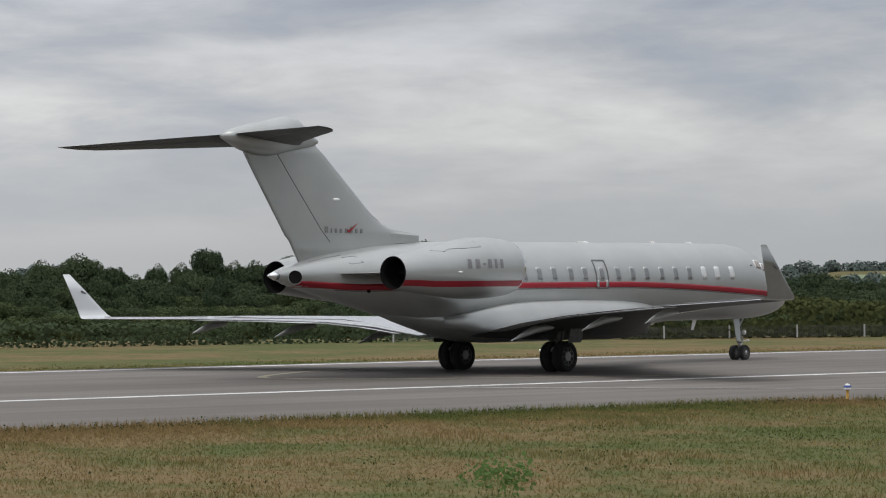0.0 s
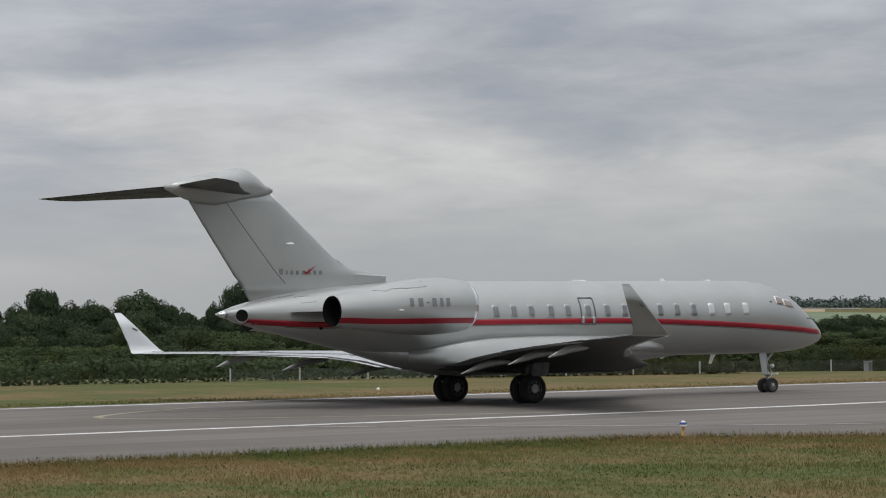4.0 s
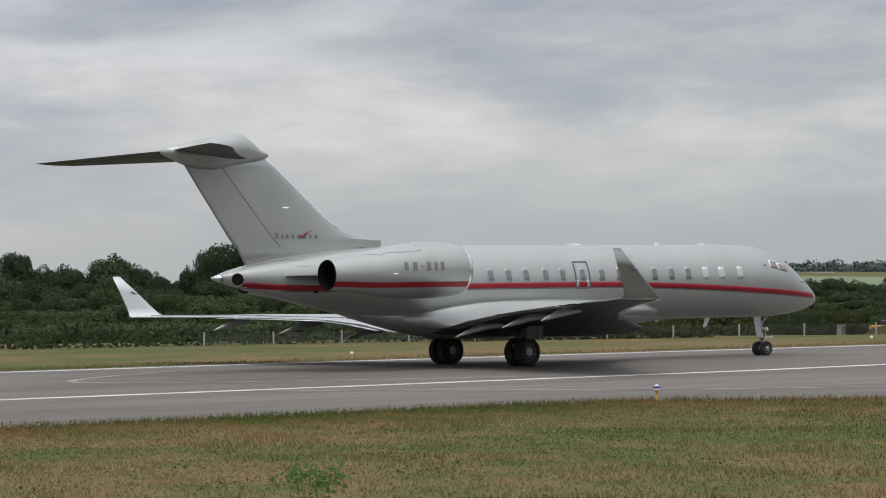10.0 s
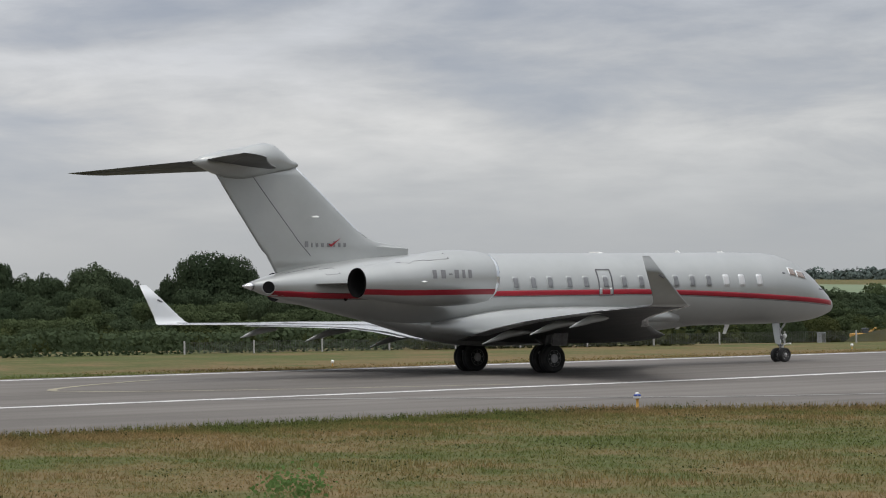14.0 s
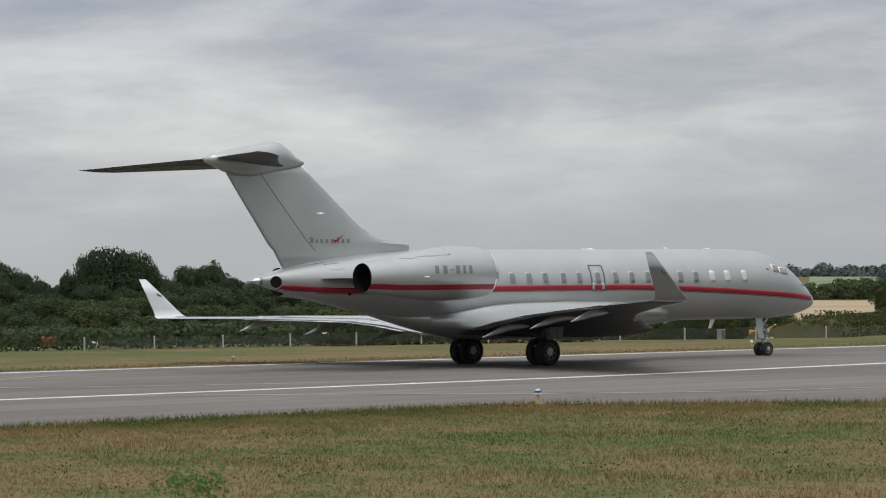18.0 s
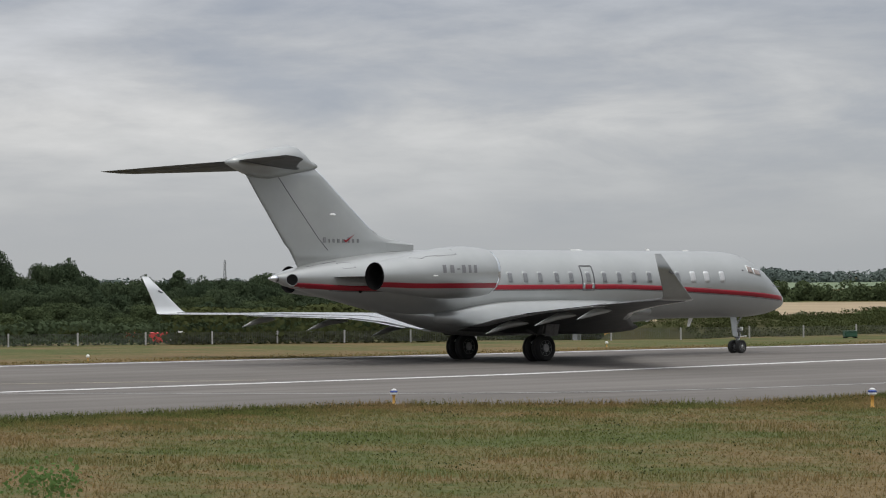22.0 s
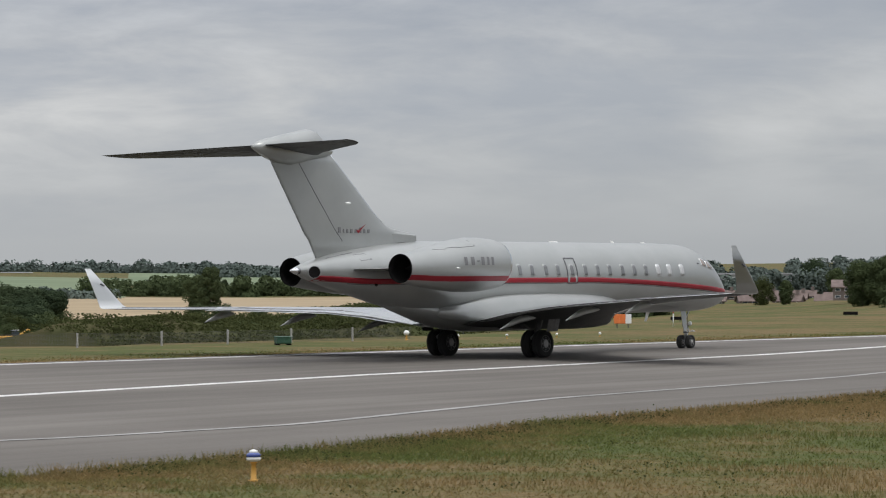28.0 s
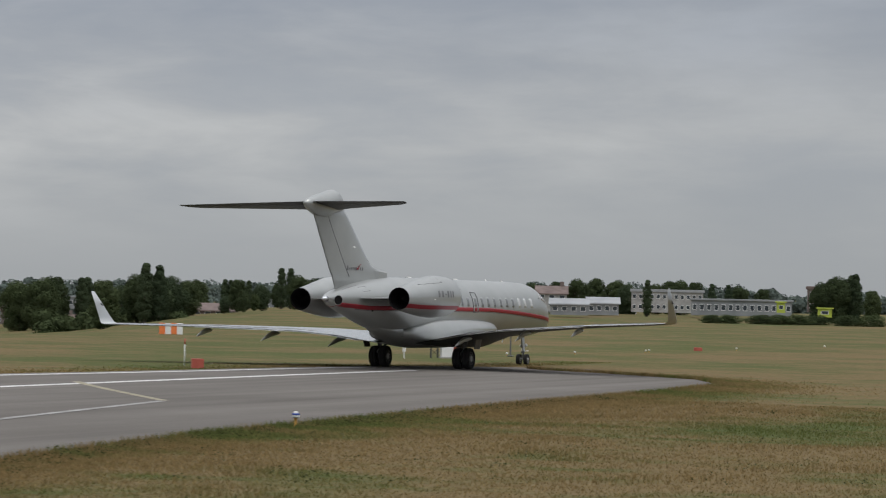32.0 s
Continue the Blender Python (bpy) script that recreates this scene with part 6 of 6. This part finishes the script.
def build_late_trees():
    rnd = random.Random(8)
    tree_at(493.6, 272.3, 5.18, 0, 1.0, rnd.uniform(0, 360))
    tree_at(491.0, 266.7, 5.81, 0, 1.0, rnd.uniform(0, 360))
    tree_at(514.0, 276.9, 6.20, 1, 1.0, rnd.uniform(0, 360))
    tree_at(516.2, 272.8, 6.11, 4, 1.0, rnd.uniform(0, 360))
    tree_at(521.0, 274.3, 6.26, 4, 1.0, rnd.uniform(0, 360))
    tree_at(438.5, 227.2, 5.31, 1, 1.0, rnd.uniform(0, 360))
    tree_at(475.1, 243.6, 4.79, 2, 1.0, rnd.uniform(0, 360))
    tree_at(459.0, 231.1, 8.13, 4, 1.0, rnd.uniform(0, 360))
    tree_at(460.0, 229.2, 7.84, 4, 1.0, rnd.uniform(0, 360))
    tree_at(467.4, 236.7, 6.47, 0, 1.0, rnd.uniform(0, 360))
    tree_at(464.1, 232.1, 6.40, 2, 1.0, rnd.uniform(0, 360))
    tree_at(478.7, 236.5, 6.40, 2, 1.0, rnd.uniform(0, 360))
    tree_at(488.9, 238.5, 5.80, 0, 1.0, rnd.uniform(0, 360))
    tree_at(601.7, 280.8, 6.77, 4, 1.0, rnd.uniform(0, 360))
    tree_at(622.4, 283.7, 6.32, 1, 1.0, rnd.uniform(0, 360))
    tree_at(717.9, 260.9, 8.34, 0, 1.0, rnd.uniform(0, 360))
    tree_at(719.6, 255.9, 8.72, 1, 1.0, rnd.uniform(0, 360))
    tree_at(674.0, 234.8, 9.04, 0, 1.0, rnd.uniform(0, 360))
    tree_at(684.7, 234.4, 9.34, 1, 1.0, rnd.uniform(0, 360))
    tree_at(686.1, 230.2, 9.05, 0, 1.0, rnd.uniform(0, 360))
    tree_at(677.3, 224.8, 8.15, 2, 1.0, rnd.uniform(0, 360))
    tree_at(631.0, 205.6, 8.64, 4, 1.0, rnd.uniform(0, 360))
    tree_at(727.1, 233.1, 8.70, 0, 1.0, rnd.uniform(0, 360))
    tree_at(718.4, 227.6, 9.33, 1, 1.0, rnd.uniform(0, 360))
    tree_at(719.1, 225.1, 9.65, 0, 1.0, rnd.uniform(0, 360))
    tree_at(729.6, 224.8, 9.28, 1, 1.0, rnd.uniform(0, 360))
    tree_at(634.7, 193.1, 8.11, 4, 1.0, rnd.uniform(0, 360))
    tree_at(635.7, 189.9, 7.96, 4, 1.0, rnd.uniform(0, 360))
    tree_at(732.6, 214.6, 8.57, 0, 1.0, rnd.uniform(0, 360))
    tree_at(734.0, 209.5, 8.02, 1, 1.0, rnd.uniform(0, 360))
    tree_at(601.7, 162.1, 8.52, 0, 1.0, rnd.uniform(0, 360))
    tree_at(602.3, 159.8, 9.63, 0, 1.0, rnd.uniform(0, 360))
    tree_at(612.5, 159.9, 9.26, 2, 1.0, rnd.uniform(0, 360))
    tree_at(603.2, 156.0, 10.14, 4, 1.0, rnd.uniform(0, 360))
    tree_at(607.8, 158.0, 9.97, 4, 1.0, rnd.uniform(0, 360))
    tree_at(642.9, 162.0, 7.42, 1, 1.0, rnd.uniform(0, 360))
    tree_at(613.0, 300.4, 6.46, 1, 1.0, rnd.uniform(0, 360))
    tree_at(622.9, 302.8, 6.92, 0, 1.0, rnd.uniform(0, 360))
    tree_at(670.5, 319.1, 7.45, 4, 1.0, rnd.uniform(0, 360))
    tree_at(671.1, 317.9, 7.34, 4, 1.0, rnd.uniform(0, 360))
    tree_at(509.1, 239.4, 6.27, 1, 1.0, rnd.uniform(0, 360))
    tree_at(547.0, 252.7, 5.73, 2, 1.0, rnd.uniform(0, 360))
    tree_at(584.9, 265.9, 9.18, 4, 1.0, rnd.uniform(0, 360))
    tree_at(590.2, 266.3, 9.26, 4, 1.0, rnd.uniform(0, 360))
    tree_at(549.9, 246.2, 7.55, 0, 1.0, rnd.uniform(0, 360))
    tree_at(560.1, 247.8, 7.14, 2, 1.0, rnd.uniform(0, 360))
    tree_at(627.0, 269.4, 5.69, 1, 1.0, rnd.uniform(0, 360))
    tree_at(610.0, 258.3, 7.31, 4, 1.0, rnd.uniform(0, 360))
    tree_at(571.0, 374.1, 6.70, 0, 1.0, rnd.uniform(0, 360))
    tree_at(569.0, 377.1, 5.54, 2, 1.0, rnd.uniform(0, 360))
    tree_at(581.8, 376.0, 5.60, 1, 1.0, rnd.uniform(0, 360))
    tree_at(599.9, 437.6, 4.13, 0, 1.0, rnd.uniform(0, 360))
    tree_at(607.6, 426.9, 4.90, 1, 1.0, rnd.uniform(0, 360))
    tree_at(592.7, 447.0, 3.39, 2, 1.0, rnd.uniform(0, 360))
    tree_at(604.7, 413.6, 4.24, 0, 1.0, rnd.uniform(0, 360))
    tree_at(574.5, 437.9, 2.67, 1, 1.0, rnd.uniform(0, 360))
    tree_at(569.5, 285.0, 3.28, 0, 1.0, rnd.uniform(0, 360))
    tree_at(561.8, 278.1, 3.50, 1, 1.0, rnd.uniform(0, 360))
    tree_at(572.2, 279.6, 2.83, 2, 1.0, rnd.uniform(0, 360))
    tree_at(591.4, 285.7, 3.30, 0, 1.0, rnd.uniform(0, 360))
    tree_at(503.0, 238.8, 3.45, 2, 1.0, rnd.uniform(0, 360))
    tree_at(504.2, 236.1, 3.84, 0, 1.0, rnd.uniform(0, 360))
    tree_at(514.1, 238.5, 3.86, 1, 1.0, rnd.uniform(0, 360))
    tree_at(718.3, 409.1, 6.81, 2, 1.0, rnd.uniform(0, 360))
    tree_at(703.7, 394.1, 4.18, 0, 1.0, rnd.uniform(0, 360))
    tree_at(592.9, 325.7, 2.24, 1, 1.0, rnd.uniform(0, 360))
    tree_at(573.5, 339.8, 2.08, 6, 1.0, rnd.uniform(0, 360))
    tree_at(575.9, 335.6, 1.33, 1, 1.0, rnd.uniform(0, 360))
    tree_at(*polar(49.04, 1410), 5.2, 1, 0.8, rnd.uniform(0, 360))
    tree_at(*polar(49.25, 1405), 0.5, 0, 0.8, rnd.uniform(0, 360))
    tree_at(424.5, 404.7, -3.4, 5, 1.3, rnd.uniform(0, 360))
    tree_at(472.1, 412.0, -3.0, 5, 1.3, rnd.uniform(0, 360))
    tree_at(424.8, 364.9, -2.3, 5, 1.1, rnd.uniform(0, 360))
    tree_at(429.2, 359.7, -3.0, 5, 1.1, rnd.uniform(0, 360))
    tree_at(679.7, 589.9, 5.10, 1, 1.0, rnd.uniform(0, 360))
    tree_at(692.0, 606.3, 2.75, 0, 1.0, rnd.uniform(0, 360))
    tree_at(557.9, 170.8, 2.09, 5, 2.6, rnd.uniform(0, 360))
    tree_at(558.7, 167.9, 2.15, 5, 2.6, rnd.uniform(0, 360))
    tree_at(560.2, 162.7, 2.27, 5, 2.6, rnd.uniform(0, 360))
    tree_at(561.1, 159.4, 2.35, 5, 2.6, rnd.uniform(0, 360))
    tree_at(561.9, 156.1, 2.43, 5, 2.6, rnd.uniform(0, 360))
    tree_at(567.5, 154.5, 2.39, 5, 2.6, rnd.uniform(0, 360))
    tree_at(564.0, 148.0, 2.51, 5, 2.6, rnd.uniform(0, 360))
    tree_at(564.9, 144.2, 2.60, 5, 2.6, rnd.uniform(0, 360))


build_late_trees()


# ---- vehicles ----
def build_van():
    t = thing("delivery_lorry", pose(*polar(18, 235), -4.0, 0, 0, 50) @ Matrix.Scale(0.62, 4), "red box lorry with white cab on the road", "lorry")
    v, f = boxed(-3.4, 2.2, -1.15, 1.15, 0.75, 3.3, 0.06)
    part("box_body", mesh_of("box_body", v, f, M["lorry_red"]), t, "red box body")
    v, f = loft([[(2.3, y, z) for y, z in ((-1.1, 0.6), (1.1, 0.6), (1.1, 2.7), (-1.1, 2.7))], [(3.7, y, z) for y, z in ((-1.1, 0.6), (1.1, 0.6), (1.05, 2.55), (-1.05, 2.55))], [(4.0, y, z) for y, z in ((-1.05, 0.6), (1.05, 0.6), (0.95, 1.6), (-0.95, 1.6))]])
    cab = part("cab", mesh_of("cab", v, f, M["white_paint"]), t, "white cab")
    v, f = boxed(2.7, 3.5, -1.13, 1.13, 1.65, 2.35, 0.03)
    part("cab_window", mesh_of("cab_window", v, f, M["glass_dark"]), cab)
    wv, wf = turned([(-0.14, 0.25), (-0.14, 0.46), (0.14, 0.46), (0.14, 0.25)], "y", 18)
    me = mesh_of("lorry_wheel", wv, wf, M["tyre"])
    for x in (-2.4, 3.0):
        for y in (-1.0, 1.0):
            part("wheel", me, t, m=pose(x, y, 0.46))
    v, f = boxed(-3.3, 3.6, -0.5, 0.5, 0.42, 0.75, 0.02)
    part("chassis", mesh_of("chassis", v, f, M["black"]), t)
    return t


lorry = build_van()


def build_digger():
    x, y = polar(46.45, 172)
    t = thing("excavator", pose(x, y, ground_z(x, y), 0, 0, -30) @ Matrix.Scale(0.36, 4), "yellow tracked excavator parked behind the fence", "excavator")
    for s in (-1, 1):
        v, f = loft([[(a, s * 0.9 + o, 0.3 + b) for a, b in ((-1.3, -0.3), (1.3, -0.3), (1.6, 0.05), (1.3, 0.35), (-1.3, 0.35), (-1.6, 0.05))] for o in (-0.22, 0.22)])
        part("track", mesh_of("track", v, f, M["black"]), t)
    v, f = boxed(-1.6, 0.9, -0.95, 0.95, 0.75, 1.5, 0.1)
    part("body", mesh_of("digger_body", v, f, M["yellow"]), t)
    v, f = boxed(0.1, 1.1, -0.9, -0.05, 1.5, 2.3, 0.08)
    part("cab", mesh_of("digger_cab", v, f, M["glass_dark"]), t)
    v, f = joined(tube((0.8, 0.3, 1.2), (2.6, 0.3, 2.3), 0.17, 0.14), tube((2.6, 0.3, 2.3), (4.1, 0.3, 0.9), 0.13, 0.1))
    part("arm", mesh_of("digger_arm", v, f, M["yellow"]), t)
    v, f = loft([[(3.8, 0.3 + o, 0.9), (4.5, 0.3 + o, 0.8), (4.4, 0.3 + o, 0.25), (3.9, 0.3 + o, 0.2)] for o in (-0.4, 0.4)])
    part("bucket", mesh_of("digger_bucket", v, f, M["ink"]), t)


build_digger()


def build_kiosk():
    """A small pale equipment hut on the rough grass."""
    x, y = polar(45.7, 172)
    t = thing("equipment_kiosk", pose(x, y, ground_z(x, y), 0, 0, -40) @ Matrix.Scale(0.3, 4), "small pale grey equipment kiosk on rough grass", "kiosk")
    v, f = boxed(-0.75, 0.75, -0.5, 0.5, 0, 1.9, 0.03)
    body = part("body", mesh_of("kiosk_body", v, f, M["cladding"]), t)
    v, f = boxed(-0.85, 0.85, -0.6, 0.6, 1.9, 2.0, 0.02)
    part("roof", mesh_of("kiosk_roof", v, f, M["roof_pale"]), t, "flat pale roof")
    v, f = boxed(0.1, 0.65, -0.53, -0.5, 0.05, 1.75, 0.01)
    part("door", mesh_of("kiosk_door", v, f, M["fence"]), body, "dark door")


build_kiosk()


def bale_stack(x, y, w, hgt, turn):
    t = thing("straw_stack", pose(x, y, ground_z(x, y), 0, 0, turn), "stack of square straw bales on the stubble", "straw bales", "bale stacks")
    nx, nz = max(2, int(w / 2.2)), max(2, int(hgt / 0.9))
    v, f = boxed(-w / nx / 2 + 0.04, w / nx / 2 - 0.04, -1.6, 1.6, 0.03, hgt / nz - 0.03, 0.08)
    me = mesh_of("bale", v, f, M["wheat"])
    for i in range(nx):
        for j in range(nz):
            part("bale", me, t, m=pose(-w / 2 + w * (i + 0.5) / nx, 0, hgt * j / nz))


for az, w in ((43.75, 5), (44.0, 8), (44.42, 6), (44.72, 9), (43.45, 6)):
    bale_stack(*polar(az, 900), w, 3.4, -az)


def build_mast():
    x, y = polar(38.9, 900)
    g = ground_z(x, y)
    top = EYE_Z + 900 * math.tan(radians(0.42)) - g
    t = thing("radio_mast", pose(x, y, g), "slender grey lattice radio mast", "mast")
    sets = []
    for a in range(3):
        c, s = math.cos(a * 2.1), math.sin(a * 2.1)
        sets.append(tube((1.0 * c, 1.0 * s, 0), (0.25 * c, 0.25 * s, top), 0.09, n=5))
    for i in range(14):
        z = top * i / 14
        r0, r1 = 1.0 - 0.75 * i / 14, 1.0 - 0.75 * (i + 1) / 14
        for a in range(3):
            b = a + 1
            sets.append(tube((r0 * math.cos(a * 2.1), r0 * math.sin(a * 2.1), z), (r1 * math.cos(b * 2.1), r1 * math.sin(b * 2.1), z + top / 14), 0.05, n=4))
    v, f = joined(*sets)
    part("lattice", mesh_of("mast_lattice", v, f, M["cladding"]), t)


build_mast()


# ---- foreground grass and a leafy sprig close to the lens ----
def build_tufts():
    rnd = np.random.RandomState(77)
    n = 150000
    x = rnd.uniform(18, 190, n)
    back = np.array([at_x(NEAR_EDGE, a) for a in x])
    y = back - np.abs(rnd.normal(0, 1, n)) ** 1.6 * 1.3 + 0.12
    keep = (y > 12) & (np.hypot(x, y) > 28)
    x, y = x[keep], y[keep]
    n = len(x)
    near_edge = np.exp(-(np.array([at_x(NEAR_EDGE, a) for a in x]) - y) / 0.5)
    hgt = rnd.uniform(0.03, 0.09, n) + near_edge * rnd.uniform(0.0, 0.14, n)
    a = rnd.uniform(0, math.pi, n)
    w = rnd.uniform(0.008, 0.022, n)
    lean = rnd.normal(0, 0.07, (n, 2))
    base = np.stack([x, y, np.zeros(n)], 1)
    side = np.stack([np.cos(a) * w, np.sin(a) * w, np.zeros(n)], 1)
    tip = base + np.stack([lean[:, 0], lean[:, 1], hgt], 1)
    v = np.stack([base - side, base + side, tip], 1).reshape(-1, 3)
    f = np.arange(3 * n).reshape(-1, 3)
    tagged(new("grass_tufts", mesh_of("grass_tufts", v.tolist(), f.tolist(), M["blade"])), "uneven straw-coloured grass along the runway edge", "grass", kind="stuff")
    # rough field between the lens and the runway: blades in uneven clumps
    n = 430000
    x = rnd.uniform(15, 150, n)
    grid = np.linspace(15, 150, 500)
    y = np.interp(x, grid, np.array([at_x(NEAR_EDGE, q) for q in grid])) - 0.1 - rnd.uniform(0, 1, n) ** 1.15 * 28
    tall = 0.55 + 0.75 * np.clip(np.sin(x * 0.83 + 1.7 * np.sin(y * 0.61)) * np.sin(y * 0.47 + 1.3 * np.sin(x * 0.37)), 0, 1) + 0.35 * np.clip(np.sin(x * 2.9 + y * 1.1) * np.sin(y * 2.3), 0, 1)
    hgt = rnd.uniform(0.035, 0.095, n) * tall
    a = rnd.uniform(0, math.pi, n)
    w = rnd.uniform(0.006, 0.015, n)
    base = np.stack([x, y, np.zeros(n)], 1)
    side = np.stack([np.cos(a) * w, np.sin(a) * w, np.zeros(n)], 1)
    tip = base + np.stack([rnd.normal(0, 0.03, n), rnd.normal(0, 0.03, n), hgt], 1)
    v = np.stack([base - side, base + side, tip], 1).reshape(-1, 3)
    tagged(new("field_grass", mesh_of("field_grass", v.tolist(), np.arange(3 * n).reshape(-1, 3).tolist(), M["blade"])), "rough dry grass in straw and green patches", "grass", kind="stuff")
    # darker green weeds in tufts, most of them by the runway's edge
    pts, size = [], []
    for i in range(900):
        cx = rnd.uniform(20, 150)
        cy = at_x(NEAR_EDGE, cx) - (abs(rnd.normal(0, 0.5)) if i % 3 else rnd.uniform(0, 22)) + 0.1
        r = rnd.uniform(0.12, 0.5)
        k = int(90 * r)
        pts.append(np.stack([cx + rnd.normal(0, r, k), cy + rnd.normal(0, r * 0.6, k), np.abs(rnd.normal(0.06, 0.045, k))], 1))
    p = np.concatenate(pts)
    v, f = leaf_quads(p, rnd.uniform(0.008, 0.026, len(p)), rnd)
    tagged(new("weeds", mesh_of("weeds", v, f, M["leaf_scrub"])), "low dark green weeds in tufts along the runway edge", "weeds", kind="stuff")
    # far verge
    n = 22000
    x = rnd.uniform(20, 210, n)
    y = np.array([at_x(FAR_EDGE, q) for q in x]) + np.abs(rnd.normal(0, 1, n)) * 2.0
    hgt = rnd.uniform(0.02, 0.07, n)
    a = rnd.uniform(0, math.pi, n)
    base = np.stack([x, y, np.zeros(n)], 1)
    side = np.stack([np.cos(a) * 0.03, np.sin(a) * 0.03, np.zeros(n)], 1)
    tip = base + np.stack([rnd.normal(0, 0.05, n), rnd.normal(0, 0.05, n), hgt], 1)
    v = np.stack([base - side, base + side, tip], 1).reshape(-1, 3)
    tagged(new("verge_grass", mesh_of("verge_grass", v.tolist(), np.arange(3 * n).reshape(-1, 3).tolist(), M["blade"])), "dry grass along the far runway edge", "grass", kind="stuff")


build_tufts()


def build_sprig():
    """A feathery weed close to the camera's place: fine stalks, a haze of tiny leaflets."""
    x, y = polar(35.35, 6.0)
    t = thing("tall_weed", pose(x, y, 0), "tall feathery green weed with tiny leaflets", "plant")
    rnd = np.random.RandomState(2)
    tips = [(rnd.normal(0, 0.035), rnd.normal(0, 0.035), 2.585 + rnd.uniform(0, 0.05)) for i in range(7)]
    v, f = joined(tube((0, 0, 0), (0.01, 0.0, 2.45), 0.003, 0.0015, 6), *[tube((0.01, 0.0, 2.45), p, 0.0008, 0.0004, 5) for p in tips])
    part("stem", mesh_of("weed_stem", v, f, M["leaf_near"]), t, "thin green stalks")
    n = 330
    c = np.array(tips)[rnd.randint(0, 7, n)] + rnd.normal(size=(n, 3)) * np.array([0.024, 0.024, 0.014]) - np.array([0, 0, 0.006])
    v, f = leaf_quads(c, rnd.uniform(0.003, 0.007, n), rnd)
    tagged(part("foliage", mesh_of("weed_leaflets", v, f, M["leaf_near"]), t, "tiny fresh green leaflets"), kind="stuff")


build_sprig()


def more_motions():
    """The lorry on the road behind the hedge."""
    rows = []
    for t, az in ((0.0, 17.5), (8.0, 23.0), (13.5, 28.0), (15.5, 30.2), (17.0, 31.75), (18.5, 33.8), (20.0, 35.5), (21.0, 36.5), (22.0, 37.5), (23.0, 38.2), (24.5, 39.1), (26.0, 39.9), (28.0, 41.5), (32.0, 45.0)):
        x, y = polar(az, 238)
        rows.append((t, pose(x, y, ground_z(x, y) + 0.55, 0, 0, -az)))
    walk(lorry, rows)


# ---- what moves ----
def glide(rows, t):
    """Smooth value of a keyed table at t."""
    n = len(rows)
    for i in range(n - 1):
        if rows[i][0] <= t <= rows[i + 1][0]:
            a, b = rows[i], rows[i + 1]
            p, q = rows[max(0, i - 1)], rows[min(n - 1, i + 2)]
            d = b[0] - a[0]
            s = (t - a[0]) / d
            m0 = (b[1] - p[1]) / max(1e-6, b[0] - p[0]) * d
            m1 = (q[1] - a[1]) / max(1e-6, q[0] - a[0]) * d
            return (2 * s ** 3 - 3 * s * s + 1) * a[1] + (s ** 3 - 2 * s * s + s) * m0 + (-2 * s ** 3 + 3 * s * s) * b[1] + (s ** 3 - s * s) * m1
    return rows[-1][1]


def motions():
    walk(jet, [(t, pose(x, y, 0, BANK, 0, a)) for t, x, y, a in ROLL])
    # wheels turn with the distance rolled, no more than 80 degrees from row to row
    for radius in sorted({r for _, _, r in WHEELS}):
        rows, turn, last, kept = [(0.0, 0.0)], 0.0, glide(ROLL, 0.0), 0.0
        for k in range(1, 961):
            x = glide(ROLL, k / 30)
            turn += min(math.degrees(max(0.0, x - last) / radius), 80.0)
            last = x
            if turn - kept > 55 or k == 960 or k % 60 == 0:
                if turn - kept > 80 and k > 1 and prev > rows[-1][0]:
                    rows.append((prev, before))
                rows.append((k / 30, turn))
                kept = turn
            prev, before = k / 30, turn
        for w, base, r in WHEELS:
            if r == radius:
                walk(w, [(t, pose(*base, 0, a % 360, 0)) for t, a in rows])
    more_motions()


motions()
